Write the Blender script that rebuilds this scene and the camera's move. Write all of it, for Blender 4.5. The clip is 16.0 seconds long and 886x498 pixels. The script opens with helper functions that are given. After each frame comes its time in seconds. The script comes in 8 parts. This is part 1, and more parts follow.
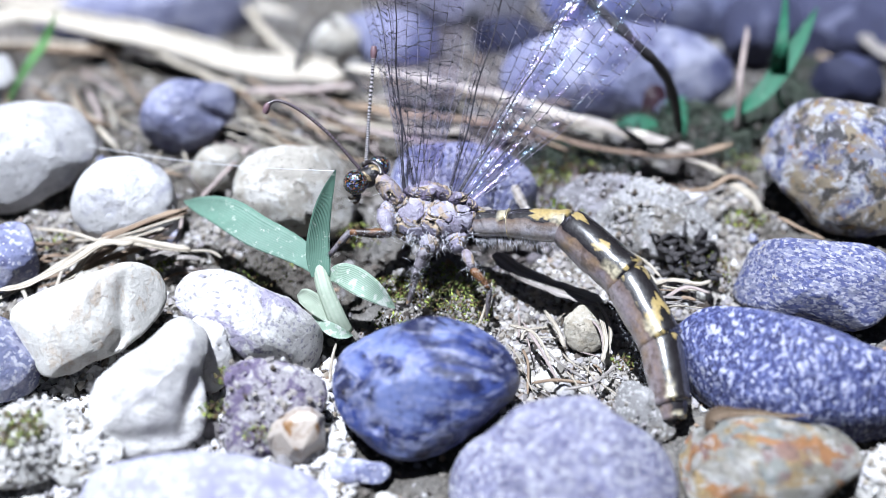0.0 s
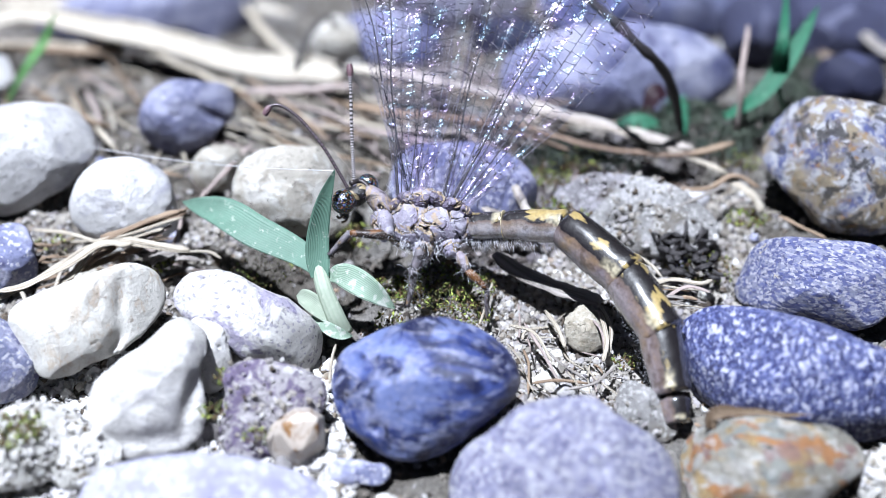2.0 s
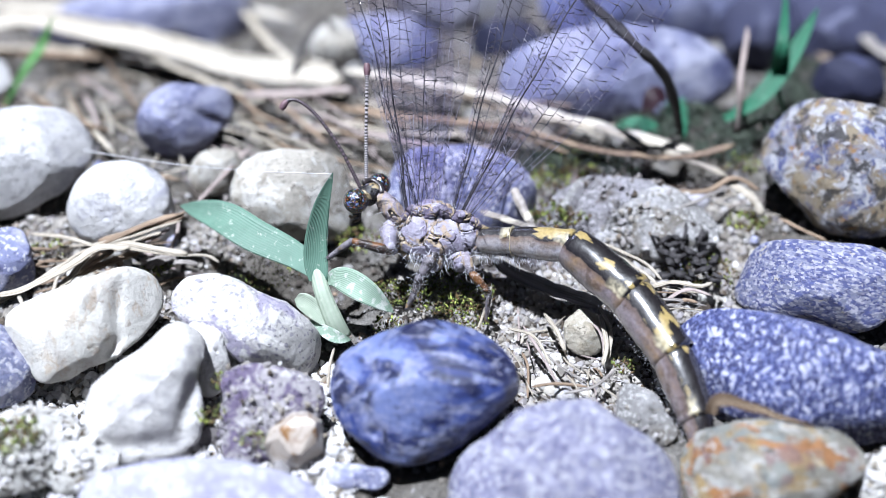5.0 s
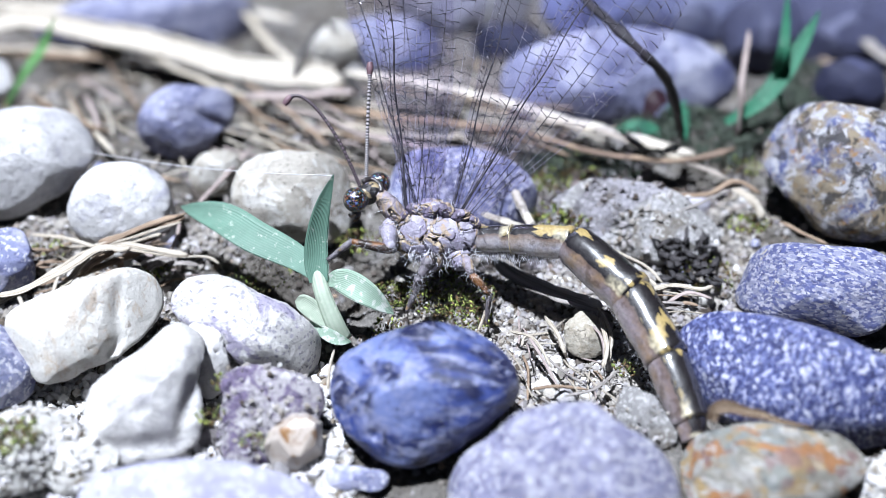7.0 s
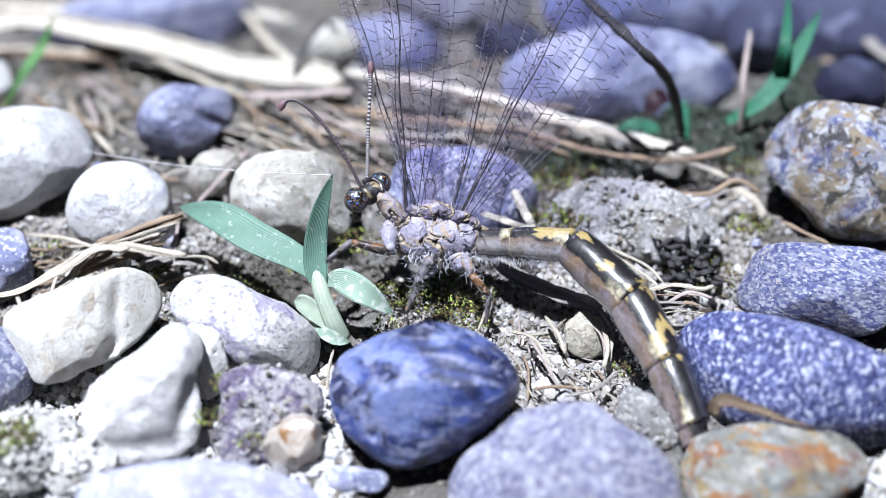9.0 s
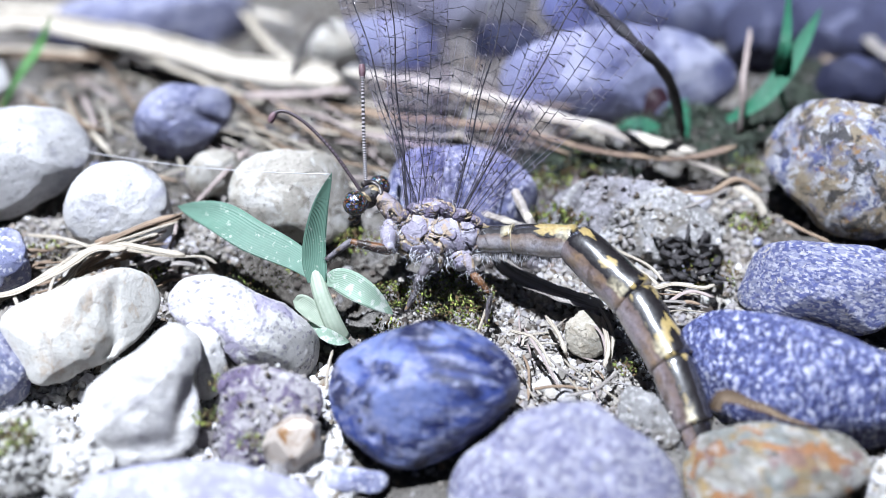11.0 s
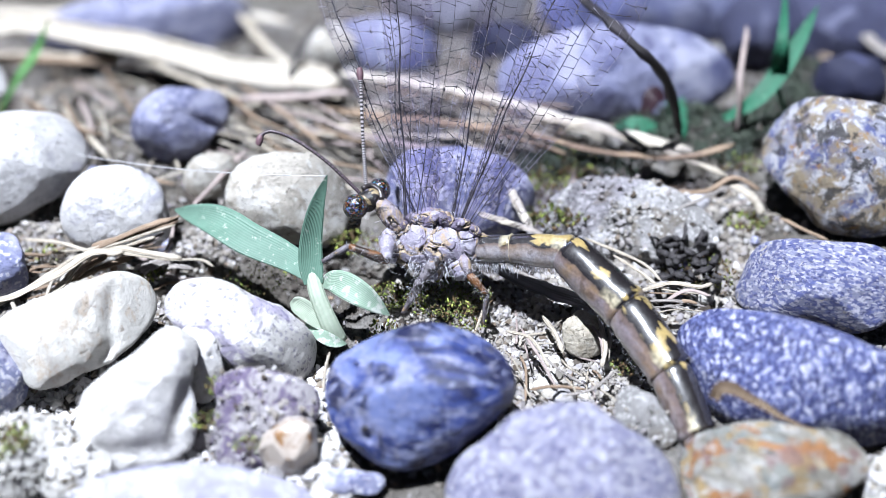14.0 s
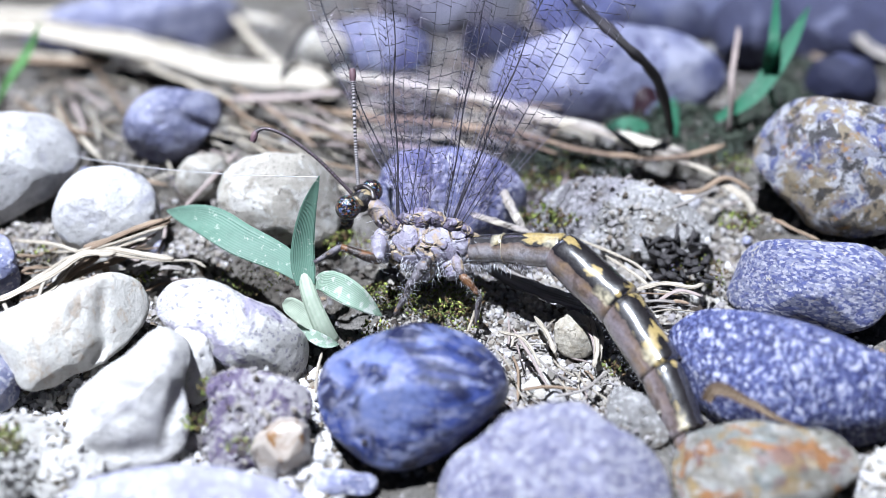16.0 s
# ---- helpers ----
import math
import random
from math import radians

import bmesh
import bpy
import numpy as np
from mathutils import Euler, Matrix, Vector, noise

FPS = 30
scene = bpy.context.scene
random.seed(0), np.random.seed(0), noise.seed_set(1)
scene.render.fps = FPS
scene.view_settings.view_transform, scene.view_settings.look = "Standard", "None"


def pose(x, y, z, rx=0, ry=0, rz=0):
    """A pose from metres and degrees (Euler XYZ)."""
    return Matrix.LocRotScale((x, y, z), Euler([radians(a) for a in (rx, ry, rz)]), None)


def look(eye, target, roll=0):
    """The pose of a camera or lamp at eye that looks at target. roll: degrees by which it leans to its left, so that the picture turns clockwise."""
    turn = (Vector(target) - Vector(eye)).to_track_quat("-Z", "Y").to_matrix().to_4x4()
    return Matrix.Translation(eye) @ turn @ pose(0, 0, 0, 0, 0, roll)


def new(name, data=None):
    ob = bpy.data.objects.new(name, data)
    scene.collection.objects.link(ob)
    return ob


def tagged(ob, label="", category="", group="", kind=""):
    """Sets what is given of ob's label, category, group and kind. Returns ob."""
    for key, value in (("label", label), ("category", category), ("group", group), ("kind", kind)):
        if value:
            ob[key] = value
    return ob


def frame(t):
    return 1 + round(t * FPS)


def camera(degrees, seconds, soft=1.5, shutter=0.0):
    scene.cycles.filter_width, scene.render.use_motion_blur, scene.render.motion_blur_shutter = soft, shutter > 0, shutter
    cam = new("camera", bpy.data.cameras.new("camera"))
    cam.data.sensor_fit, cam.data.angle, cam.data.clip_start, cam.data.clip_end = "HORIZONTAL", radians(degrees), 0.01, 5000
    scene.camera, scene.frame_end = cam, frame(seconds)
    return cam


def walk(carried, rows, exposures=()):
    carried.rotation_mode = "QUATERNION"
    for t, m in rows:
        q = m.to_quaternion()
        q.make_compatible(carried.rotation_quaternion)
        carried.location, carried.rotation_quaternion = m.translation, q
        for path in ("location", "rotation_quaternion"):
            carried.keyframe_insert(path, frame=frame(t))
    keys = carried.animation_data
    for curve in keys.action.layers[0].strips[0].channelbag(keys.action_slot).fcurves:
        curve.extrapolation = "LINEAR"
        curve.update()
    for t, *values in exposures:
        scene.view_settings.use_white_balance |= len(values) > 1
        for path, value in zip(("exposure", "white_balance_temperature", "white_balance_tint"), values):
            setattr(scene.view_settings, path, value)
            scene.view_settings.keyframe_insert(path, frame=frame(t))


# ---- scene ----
EXPOSURES = [(0, 1.38, 5450, 11), (11.5, 1.40, 5450, 11), (12, 1.41, 5450, 11), (12.5, 1.47, 5470, 11), (13, 1.62, 5530, 11), (13.5, 1.58, 5530, 11), (14, 1.49, 5490, 11), (14.5, 1.42, 5470, 11), (15, 1.38, 5450, 11), (16, 1.38, 5450, 11)]
cam = camera(38.0, 16.0, 0.6)
cam.data.dof.use_dof = True
cam.data.dof.focus_distance, cam.data.dof.aperture_fstop = 0.0922, 19.0
walk(cam, [
    (0.0, pose(-0.000300, -0.080838, 0.063553, 51.5794, -0.1503, -0.0629)),
    (0.5, pose(-0.000252, -0.080731, 0.063359, 51.6260, -0.1239, -0.0550)),
    (1.0, pose(-0.000178, -0.080607, 0.063176, 51.6586, -0.0881, -0.0391)),
    (1.5, pose(-0.000121, -0.080534, 0.063208, 51.6147, -0.0043, -0.0572)),
    (2.0, pose(-0.000126, -0.080566, 0.063264, 51.6113, 0.0395, -0.0848)),
    (2.5, pose(-0.000187, -0.080575, 0.063220, 51.6673, 0.0790, -0.1656)),
    (3.0, pose(-0.000241, -0.080463, 0.063103, 51.7061, 0.1175, -0.2453)),
    (3.5, pose(-0.000200, -0.080402, 0.063010, 51.7465, 0.1519, -0.2508)),
    (4.0, pose(-0.000093, -0.080340, 0.062956, 51.7690, 0.2301, -0.2402)),
    (6.5, pose(0.000019, -0.080367, 0.062845, 51.9732, 0.0045, 0.0139)),
    (7.0, pose(0.000015, -0.080363, 0.062783, 52.0012, 0.0072, 0.0082)),
    (7.5, pose(0.000073, -0.080296, 0.062672, 52.0274, 0.0509, 0.0209)),
    (8.0, pose(0.000142, -0.080198, 0.062630, 52.0063, 0.1175, 0.0124)),
    (8.5, pose(0.000109, -0.080177, 0.062621, 51.9994, 0.0507, 0.0448)),
    (9.0, pose(0.000150, -0.080087, 0.062465, 52.0370, 0.0860, 0.0374)),
    (11.5, pose(0.000070, -0.079759, 0.061944, 52.1386, 0.1694, -0.1330)),
    (12.0, pose(0.000196, -0.079717, 0.061868, 52.1616, 0.2942, -0.1472)),
    (12.5, pose(0.000167, -0.079783, 0.061939, 52.1551, 0.3807, -0.2219)),
    (13.0, pose(0.000344, -0.079827, 0.061963, 52.1746, 0.5699, -0.2401)),
    (13.5, pose(0.000537, -0.079883, 0.062100, 52.1427, 0.6394, -0.1728)),
    (14.0, pose(0.000740, -0.079783, 0.061961, 52.1802, 0.6734, -0.1819)),
    (14.5, pose(0.000819, -0.079708, 0.061837, 52.2247, 0.6646, -0.2961)),
    (15.0, pose(0.000960, -0.079709, 0.061894, 52.2078, 0.6729, -0.3567)),
    (15.5, pose(0.000889, -0.079742, 0.061921, 52.2046, 0.5930, -0.4132)),
    (16.0, pose(0.000853, -0.079806, 0.062054, 52.1679, 0.5581, -0.4482)),
], EXPOSURES)

# ---------------------------------------------------------------- light
SUN_TO = Vector((-0.20, -0.08, 0.97)).normalized()      # towards the high sun
world = bpy.data.worlds.new("sky")
scene.world = world
world.use_nodes = True
_n = world.node_tree.nodes
_sky = _n.new("ShaderNodeTexSky")
_sky.sky_type, _sky.sun_disc = "NISHITA", False
_sky.sun_elevation = math.asin(SUN_TO.z)
_sky.sun_rotation = math.atan2(SUN_TO.x, SUN_TO.y)
_n["Background"].inputs["Strength"].default_value = 0.0020
world.node_tree.links.new(_sky.outputs["Color"], _n["Background"].inputs["Color"])
sun = new("sun", bpy.data.lights.new("sun", "SUN"))
sun.data.energy, sun.data.angle, sun.data.color = 5.0, radians(0.5), (1.0, 0.96, 0.90)
sun.matrix_world = look(SUN_TO * 3.0, (0, 0, 0))

MM = 0.001
# Darkens all colours alike to deepen shadows; the exposure makes up for it.
ALBEDO_SCALE = 0.62


# ---------------------------------------------------------------- materials
class Nodes:
    """A short way to write node materials."""

    def __init__(self, name):
        self.mat = bpy.data.materials.new(name)
        self.mat.use_nodes = True
        self.tree = self.mat.node_tree
        self.out = self.tree.nodes["Material Output"]
        self.bsdf = self.tree.nodes["Principled BSDF"]
        self.space = self.add("ShaderNodeTexCoord").outputs["Object"]

    def add(self, kind, **values):
        node = self.tree.nodes.new(kind)
        for key, value in values.items():
            node.inputs[key.replace("_", " ")].default_value = value
        return node

    def link(self, a, b):
        self.tree.links.new(a, b)

    def shifted(self):
        """Object space, moved by each object's own random number."""
        info = self.add("ShaderNodeObjectInfo")
        sc = self.add("ShaderNodeVectorMath")
        sc.operation = "MULTIPLY_ADD"
        self.link(info.outputs["Random"], sc.inputs[0])
        sc.inputs[1].default_value = (0.31, 0.17, 0.23)
        self.link(self.space, sc.inputs[2])
        self.space = sc.outputs[0]

    def moved(self, k):
        """Object space at another place, so that layers don't follow one another."""
        mp = self.add("ShaderNodeMapping")
        mp.inputs["Location"].default_value = (0.013 * k, -0.017 * k, 0.011 * k)
        self.link(self.space, mp.inputs["Vector"])
        self.space = mp.outputs[0]

    def grains(self, per_mm, squash=None):
        """A random number for each of many ragged little cells."""
        wob = self.add("ShaderNodeTexNoise", Scale=per_mm * 2500, Detail=3.0)
        self.link(self.space, wob.inputs["Vector"])
        add = self.add("ShaderNodeVectorMath")
        add.operation = "MULTIPLY_ADD"
        self.link(wob.outputs["Color"], add.inputs[0])
        add.inputs[1].default_value = (0.0007 / per_mm,) * 3
        self.link(self.space, add.inputs[2])
        mp = self.add("ShaderNodeMapping")
        mp.inputs["Scale"].default_value = squash or (1.0, 1.0, 1.0)
        self.link(add.outputs[0], mp.inputs["Vector"])
        t = self.add("ShaderNodeTexVoronoi", Scale=per_mm * 1000)
        self.link(mp.outputs[0], t.inputs["Vector"])
        one = self.add("ShaderNodeSeparateColor")
        self.link(t.outputs["Color"], one.inputs[0])
        return one.outputs[0]

    def noise(self, per_mm, detail=4.0, rough=0.55, warp=0.0, squash=None):
        v = self.space
        if squash:
            mp = self.add("ShaderNodeMapping")
            mp.inputs["Scale"].default_value = squash
            self.link(v, mp.inputs["Vector"])
            v = mp.outputs[0]
        t = self.add("ShaderNodeTexNoise", Scale=per_mm * 1000, Detail=detail, Roughness=rough, Distortion=warp)
        self.link(v, t.inputs["Vector"])
        return t.outputs["Fac"]

    def cells(self, per_mm):
        t = self.add("ShaderNodeTexVoronoi", Scale=per_mm * 1000)
        self.link(self.space, t.inputs["Vector"])
        return t.outputs["Distance"]

    def ramp(self, fac, *stops):
        r = self.add("ShaderNodeValToRGB")
        el = r.color_ramp.elements
        while len(el) < len(stops):
            el.new(0.5)
        for e, (p, c) in zip(el, stops):
            e.position = p
            e.color = (c, c, c, 1) if isinstance(c, (int, float)) else (*c, 1)
        self.link(fac, r.inputs[0])
        return r.outputs[0]

    def mix(self, fac, a, b, kind="MIX"):
        m = self.add("ShaderNodeMix")
        m.data_type, m.blend_type = "RGBA", kind
        for v, s in ((fac, m.inputs[0]), (a, m.inputs[6]), (b, m.inputs[7])):
            if isinstance(v, (int, float)):
                s.default_value = v
            elif isinstance(v, tuple):
                s.default_value = (*v, 1)
            else:
                self.link(v, s)
        return m.outputs[2]

    def bump(self, height, depth_mm, strength=1.0):
        b = self.add("ShaderNodeBump", Strength=strength, Distance=depth_mm * MM)
        self.link(height, b.inputs["Height"])
        if self.bsdf.inputs["Normal"].is_linked:
            self.link(self.bsdf.inputs["Normal"].links[0].from_socket, b.inputs["Normal"])
        self.link(b.outputs[0], self.bsdf.inputs["Normal"])

    def dusty(self, color):
        """Scales every colour down evenly, so that less light bounces into shadows."""
        return tuple(ALBEDO_SCALE * v for v in color) if isinstance(color, tuple) else self.mix(1.0, color, (ALBEDO_SCALE,) * 3, "MULTIPLY")

    def done(self, color, rough=0.8, spec=0.5, **more):
        b = self.bsdf.inputs
        color = self.dusty(color)
        if isinstance(color, tuple):
            b["Base Color"].default_value = (*color, 1)
        else:
            self.link(color, b["Base Color"])
        if isinstance(rough, (int, float)):
            b["Roughness"].default_value = rough
        else:
            self.link(rough, b["Roughness"])
        b["Specular IOR Level"].default_value = spec
        for key, value in more.items():
            b[key.replace("_", " ")].default_value = value
        return self.mat


def rock_mat(name, main, layers, grain=0.6, relief=0.15, rough=0.75, spec=0.4, size=5.0):
    """A stone: a main tone under layers of (tone, kind, per mm, low, high, how much, squash). cloud: soft patches; vein: thin
    lines round the value low, high wide; grain: single mineral grains, those whose random number lies past low."""
    n = Nodes(name)
    n.shifted()
    c = n.mix(n.ramp(n.noise(0.30, 5, 0.6, 0.6), (0.36, 0.0), (0.64, 1.0)), main, tuple(0.80 * v for v in main))
    for k, (tone, kind, per_mm, low, high, much, squash) in enumerate(layers):
        n.moved(k + 1)
        if kind == "grain":
            mask = n.ramp(n.grains(per_mm, squash), (low, 0.0), (high, much))
        elif kind == "vein":
            mask = n.ramp(n.noise(per_mm, 5, 0.6, 1.6, squash), (low - high, 0.0), (low, much), (low + high, 0.0))
        else:
            mask = n.ramp(n.noise(per_mm, 7 if per_mm > 0.5 else 5, 0.68 if per_mm > 0.5 else 0.58, 0.5, squash), (low, 0.0), (high, much))
        c = n.mix(mask, c, tone)
    fine = n.noise(size, 8, 0.78)
    c = n.mix(grain, c, n.ramp(fine, (0.34, 0.30), (0.47, 0.80), (0.58, 1.0)), "MULTIPLY")
    n.bump(n.noise(0.9, 9, 0.72, 0.4), relief * 1.25)
    n.bump(fine, relief * 0.30)
    return n.done(c, n.ramp(fine, (0.3, max(0.1, rough - 0.15)), (0.7, min(1.0, rough + 0.12))), spec)


ROUND, LONG = None, (0.8, 1.7, 1.0)
WHITE = rock_mat("white_limestone", (0.88, 0.87, 0.88), (((0.50, 0.50, 0.60), "cloud", 0.24, 0.50, 0.62, 0.8, ROUND), ((0.30, 0.29, 0.36), "cloud", 0.95, 0.57, 0.68, 0.6, ROUND), ((0.20, 0.19, 0.20), "cloud", 2.4, 0.62, 0.67, 0.7, ROUND)), 0.5, 0.18)
WORN_WHITE = rock_mat("rough_worn_white_stone", (0.92, 0.91, 0.93), (((0.60, 0.59, 0.66), "cloud", 0.35, 0.53, 0.62, 0.8, LONG), ((0.34, 0.32, 0.34), "cloud", 1.6, 0.57, 0.63, 0.6, ROUND), ((0.14, 0.13, 0.14), "cloud", 3.0, 0.61, 0.66, 0.8, ROUND)), 0.45, 0.30)
SPECKLED_WHITE = rock_mat("lichen_white_stone", (0.92, 0.90, 0.88), (((0.46, 0.42, 0.60), "cloud", 0.20, 0.54, 0.60, 0.85, ROUND), ((0.16, 0.14, 0.30), "grain", 4.0, 0.84, 0.88, 0.5, ROUND), ((0.95, 0.94, 0.91), "cloud", 0.7, 0.52, 0.58, 0.9, ROUND), ((0.26, 0.24, 0.28), "cloud", 1.8, 0.60, 0.64, 0.7, ROUND), ((0.10, 0.09, 0.10), "cloud", 2.8, 0.62, 0.66, 0.9, ROUND)), 0.35, 0.28)
TAN = rock_mat("cream_stone", (0.90, 0.88, 0.83), (((0.54, 0.50, 0.46), "cloud", 0.22, 0.54, 0.66, 0.7, (1.6, 0.7, 1.0)), ((0.50, 0.36, 0.22), "cloud", 0.9, 0.54, 0.64, 0.5, (1.6, 0.7, 1.0)), ((0.26, 0.19, 0.14), "cloud", 1.4, 0.60, 0.68, 0.6, ROUND)), 0.35, 0.16)
PALE_GREY = rock_mat("pale_grey_stone", (0.90, 0.88, 0.86), (((0.38, 0.37, 0.40), "cloud", 0.22, 0.50, 0.64, 0.85, ROUND), ((0.34, 0.32, 0.32), "vein", 0.20, 0.50, 0.02, 0.6, LONG), ((0.92, 0.91, 0.90), "cloud", 0.5, 0.58, 0.70, 0.8, ROUND), ((0.22, 0.20, 0.20), "cloud", 1.8, 0.64, 0.69, 0.7, ROUND)), 0.4, 0.18)
LILAC = rock_mat("lilac_grey_stone", (0.27, 0.29, 0.49), (((0.56, 0.56, 0.72), "cloud", 0.45, 0.48, 0.60, 0.8, ROUND), ((0.13, 0.13, 0.30), "cloud", 0.9, 0.54, 0.62, 0.8, ROUND), ((0.80, 0.80, 0.88), "grain", 4.4, 0.80, 0.84, 0.7, ROUND)), 0.7)
PALE_LILAC = rock_mat("pale_lilac_stone", (0.62, 0.62, 0.78), (((0.40, 0.39, 0.58), "cloud", 0.6, 0.48, 0.58, 0.8, ROUND), ((0.88, 0.88, 0.92), "grain", 3.2, 0.72, 0.78, 0.7, ROUND), ((0.24, 0.22, 0.38), "cloud", 1.4, 0.60, 0.66, 0.7, ROUND)), 0.6)
SLATE = rock_mat("blue_slate", (0.22, 0.23, 0.38), (((0.40, 0.41, 0.56), "cloud", 0.40, 0.46, 0.58, 0.85, LONG), ((0.64, 0.64, 0.78), "cloud", 1.6, 0.57, 0.64, 0.7, ROUND), ((0.09, 0.09, 0.22), "cloud", 0.9, 0.57, 0.65, 0.7, ROUND)), 0.6)
HAZE = rock_mat("smooth_lilac_stone", (0.25, 0.26, 0.41), (((0.05, 0.06, 0.18), "cloud", 0.11, 0.49, 0.58, 0.85, ROUND), ((0.46, 0.47, 0.60), "cloud", 0.16, 0.53, 0.62, 0.8, ROUND), ((0.06, 0.06, 0.15), "cloud", 0.5, 0.56, 0.64, 0.7, ROUND)), 0.5)
DIM_BLUE = rock_mat("dim_blue_stone", (0.17, 0.19, 0.40), (((0.38, 0.40, 0.60), "cloud", 0.12, 0.50, 0.60, 0.8, ROUND), ((0.04, 0.045, 0.13), "cloud", 0.17, 0.54, 0.62, 0.9, ROUND)), 0.5)
CHALK = rock_mat("chalky_grey_stone", (0.46, 0.46, 0.52), (((0.24, 0.24, 0.32), "cloud", 0.13, 0.50, 0.62, 0.8, ROUND), ((0.20, 0.17, 0.16), "cloud", 0.4, 0.58, 0.66, 0.6, ROUND)), 0.5)
DULL_LILAC = rock_mat("dull_lilac_stone", (0.06, 0.065, 0.14), (((0.22, 0.23, 0.36), "cloud", 0.14, 0.54, 0.62, 0.8, ROUND),), 0.5)
NAVY = rock_mat("dark_navy_stone", (0.014, 0.017, 0.06), (((0.09, 0.10, 0.24), "cloud", 0.15, 0.55, 0.66, 0.7, ROUND),), 0.6)
TAN_PEBBLE = rock_mat("tan_pebble", (0.76, 0.70, 0.58), (((0.44, 0.38, 0.28), "cloud", 0.7, 0.52, 0.62, 0.8, ROUND), ((0.86, 0.83, 0.76), "cloud", 1.4, 0.56, 0.64, 0.8, ROUND), ((0.14, 0.11, 0.08), "cloud", 1.9, 0.60, 0.65, 0.8, ROUND)), 0.5, 0.34, 0.9, 0.3)
DUST = rock_mat("dusty_tan_stone", (0.66, 0.62, 0.55), (((0.86, 0.84, 0.80), "cloud", 0.35, 0.48, 0.56, 0.9, ROUND), ((0.34, 0.29, 0.23), "cloud", 0.6, 0.55, 0.63, 0.8, ROUND), ((0.92, 0.91, 0.88), "cloud", 0.8, 0.57, 0.63, 0.9, ROUND), ((0.10, 0.08, 0.07), "cloud", 1.8, 0.59, 0.65, 0.8, ROUND)), 0.5, 0.30, 0.9, 0.3)
GREY_EARTH = rock_mat("crumbly_grey_earth", (0.42, 0.41, 0.41), (((0.60, 0.59, 0.61), "cloud", 0.26, 0.48, 0.58, 0.9, ROUND), ((0.24, 0.21, 0.17), "cloud", 0.35, 0.56, 0.64, 0.8, ROUND), ((0.10, 0.09, 0.07), "cloud", 1.0, 0.59, 0.65, 0.8, ROUND), ((0.80, 0.79, 0.78), "grain", 5.0, 0.80, 0.84, 0.7, ROUND)), 0.6, 0.34, 0.95, 0.2)
GREYBLUE = rock_mat("grey_blue_stone", (0.36, 0.36, 0.54), (((0.58, 0.58, 0.74), "cloud", 0.30, 0.46, 0.60, 0.8, ROUND), ((0.18, 0.17, 0.33), "cloud", 0.9, 0.52, 0.60, 0.8, ROUND), ((0.86, 0.86, 0.92), "grain", 4.2, 0.74, 0.79, 0.75, ROUND), ((0.80, 0.80, 0.88), "cloud", 1.6, 0.60, 0.66, 0.8, ROUND), ((0.10, 0.09, 0.20), "grain", 5.5, 0.84, 0.88, 0.7, ROUND)), 0.6, 0.30, 0.85)
AGATE = rock_mat("brown_banded_quartz", (0.60, 0.53, 0.46), (((0.70, 0.66, 0.64), "cloud", 0.35, 0.50, 0.58, 0.8, ROUND), ((0.28, 0.14, 0.04), "cloud", 0.34, 0.57, 0.60, 0.95, (2.0, 0.8, 1.0)), ((0.20, 0.10, 0.04), "vein", 0.35, 0.5, 0.02, 0.7, ROUND)), 0.35, 0.05, 0.4)
CLOD = rock_mat("crumbly_pale_earth", (0.92, 0.90, 0.86), (((0.60, 0.57, 0.52), "cloud", 0.7, 0.52, 0.62, 0.8, ROUND), ((0.22, 0.18, 0.14), "cloud", 1.3, 0.59, 0.65, 0.85, ROUND), ((0.07, 0.06, 0.05), "cloud", 2.0, 0.61, 0.66, 0.9, ROUND)), 0.4, 0.22, 0.95, 0.2)
CRUST = rock_mat("violet_lichen_crust", (0.56, 0.53, 0.56), (((0.17, 0.13, 0.24), "cloud", 0.75, 0.48, 0.55, 0.9, ROUND), ((0.80, 0.78, 0.79), "cloud", 1.3, 0.57, 0.62, 0.85, ROUND), ((0.04, 0.03, 0.07), "cloud", 1.6, 0.55, 0.60, 0.9, ROUND)), 0.5, 0.28, 0.9, 0.25)
RUST = rock_mat("rust_streaked_stone", (0.46, 0.44, 0.38), (((0.66, 0.64, 0.61), "cloud", 0.34, 0.47, 0.54, 0.9, (0.7, 1.6, 1.0)), ((0.56, 0.39, 0.16), "cloud", 0.36, 0.52, 0.57, 0.85, (0.7, 1.6, 1.0)), ((0.32, 0.36, 0.36), "cloud", 0.40, 0.54, 0.60, 0.85, ROUND), ((0.54, 0.23, 0.06), "cloud", 0.42, 0.56, 0.60, 0.85, (0.7, 1.6, 1.0)), ((0.34, 0.20, 0.19), "cloud", 0.44, 0.57, 0.62, 0.8, ROUND), ((0.78, 0.77, 0.76), "cloud", 1.1, 0.57, 0.61, 0.8, LONG), ((0.07, 0.05, 0.04), "vein", 0.30, 0.5, 0.012, 0.8, ROUND), ((0.10, 0.08, 0.07), "cloud", 1.8, 0.59, 0.63, 0.8, LONG)), 0.5, 0.36, 0.5)
MOTTLED = rock_mat("mottled_rusty_stone", (0.42, 0.43, 0.54), (((0.09, 0.11, 0.32), "cloud", 0.55, 0.50, 0.55, 0.9, ROUND), ((0.38, 0.30, 0.17), "cloud", 0.30, 0.48, 0.58, 0.85, ROUND), ((0.46, 0.25, 0.06), "cloud", 0.8, 0.57, 0.64, 0.8, ROUND), ((0.72, 0.72, 0.77), "cloud", 0.9, 0.53, 0.58, 0.9, ROUND), ((0.045, 0.04, 0.04), "cloud", 0.6, 0.54, 0.59, 0.9, ROUND)), 0.6, 0.34, 0.7)
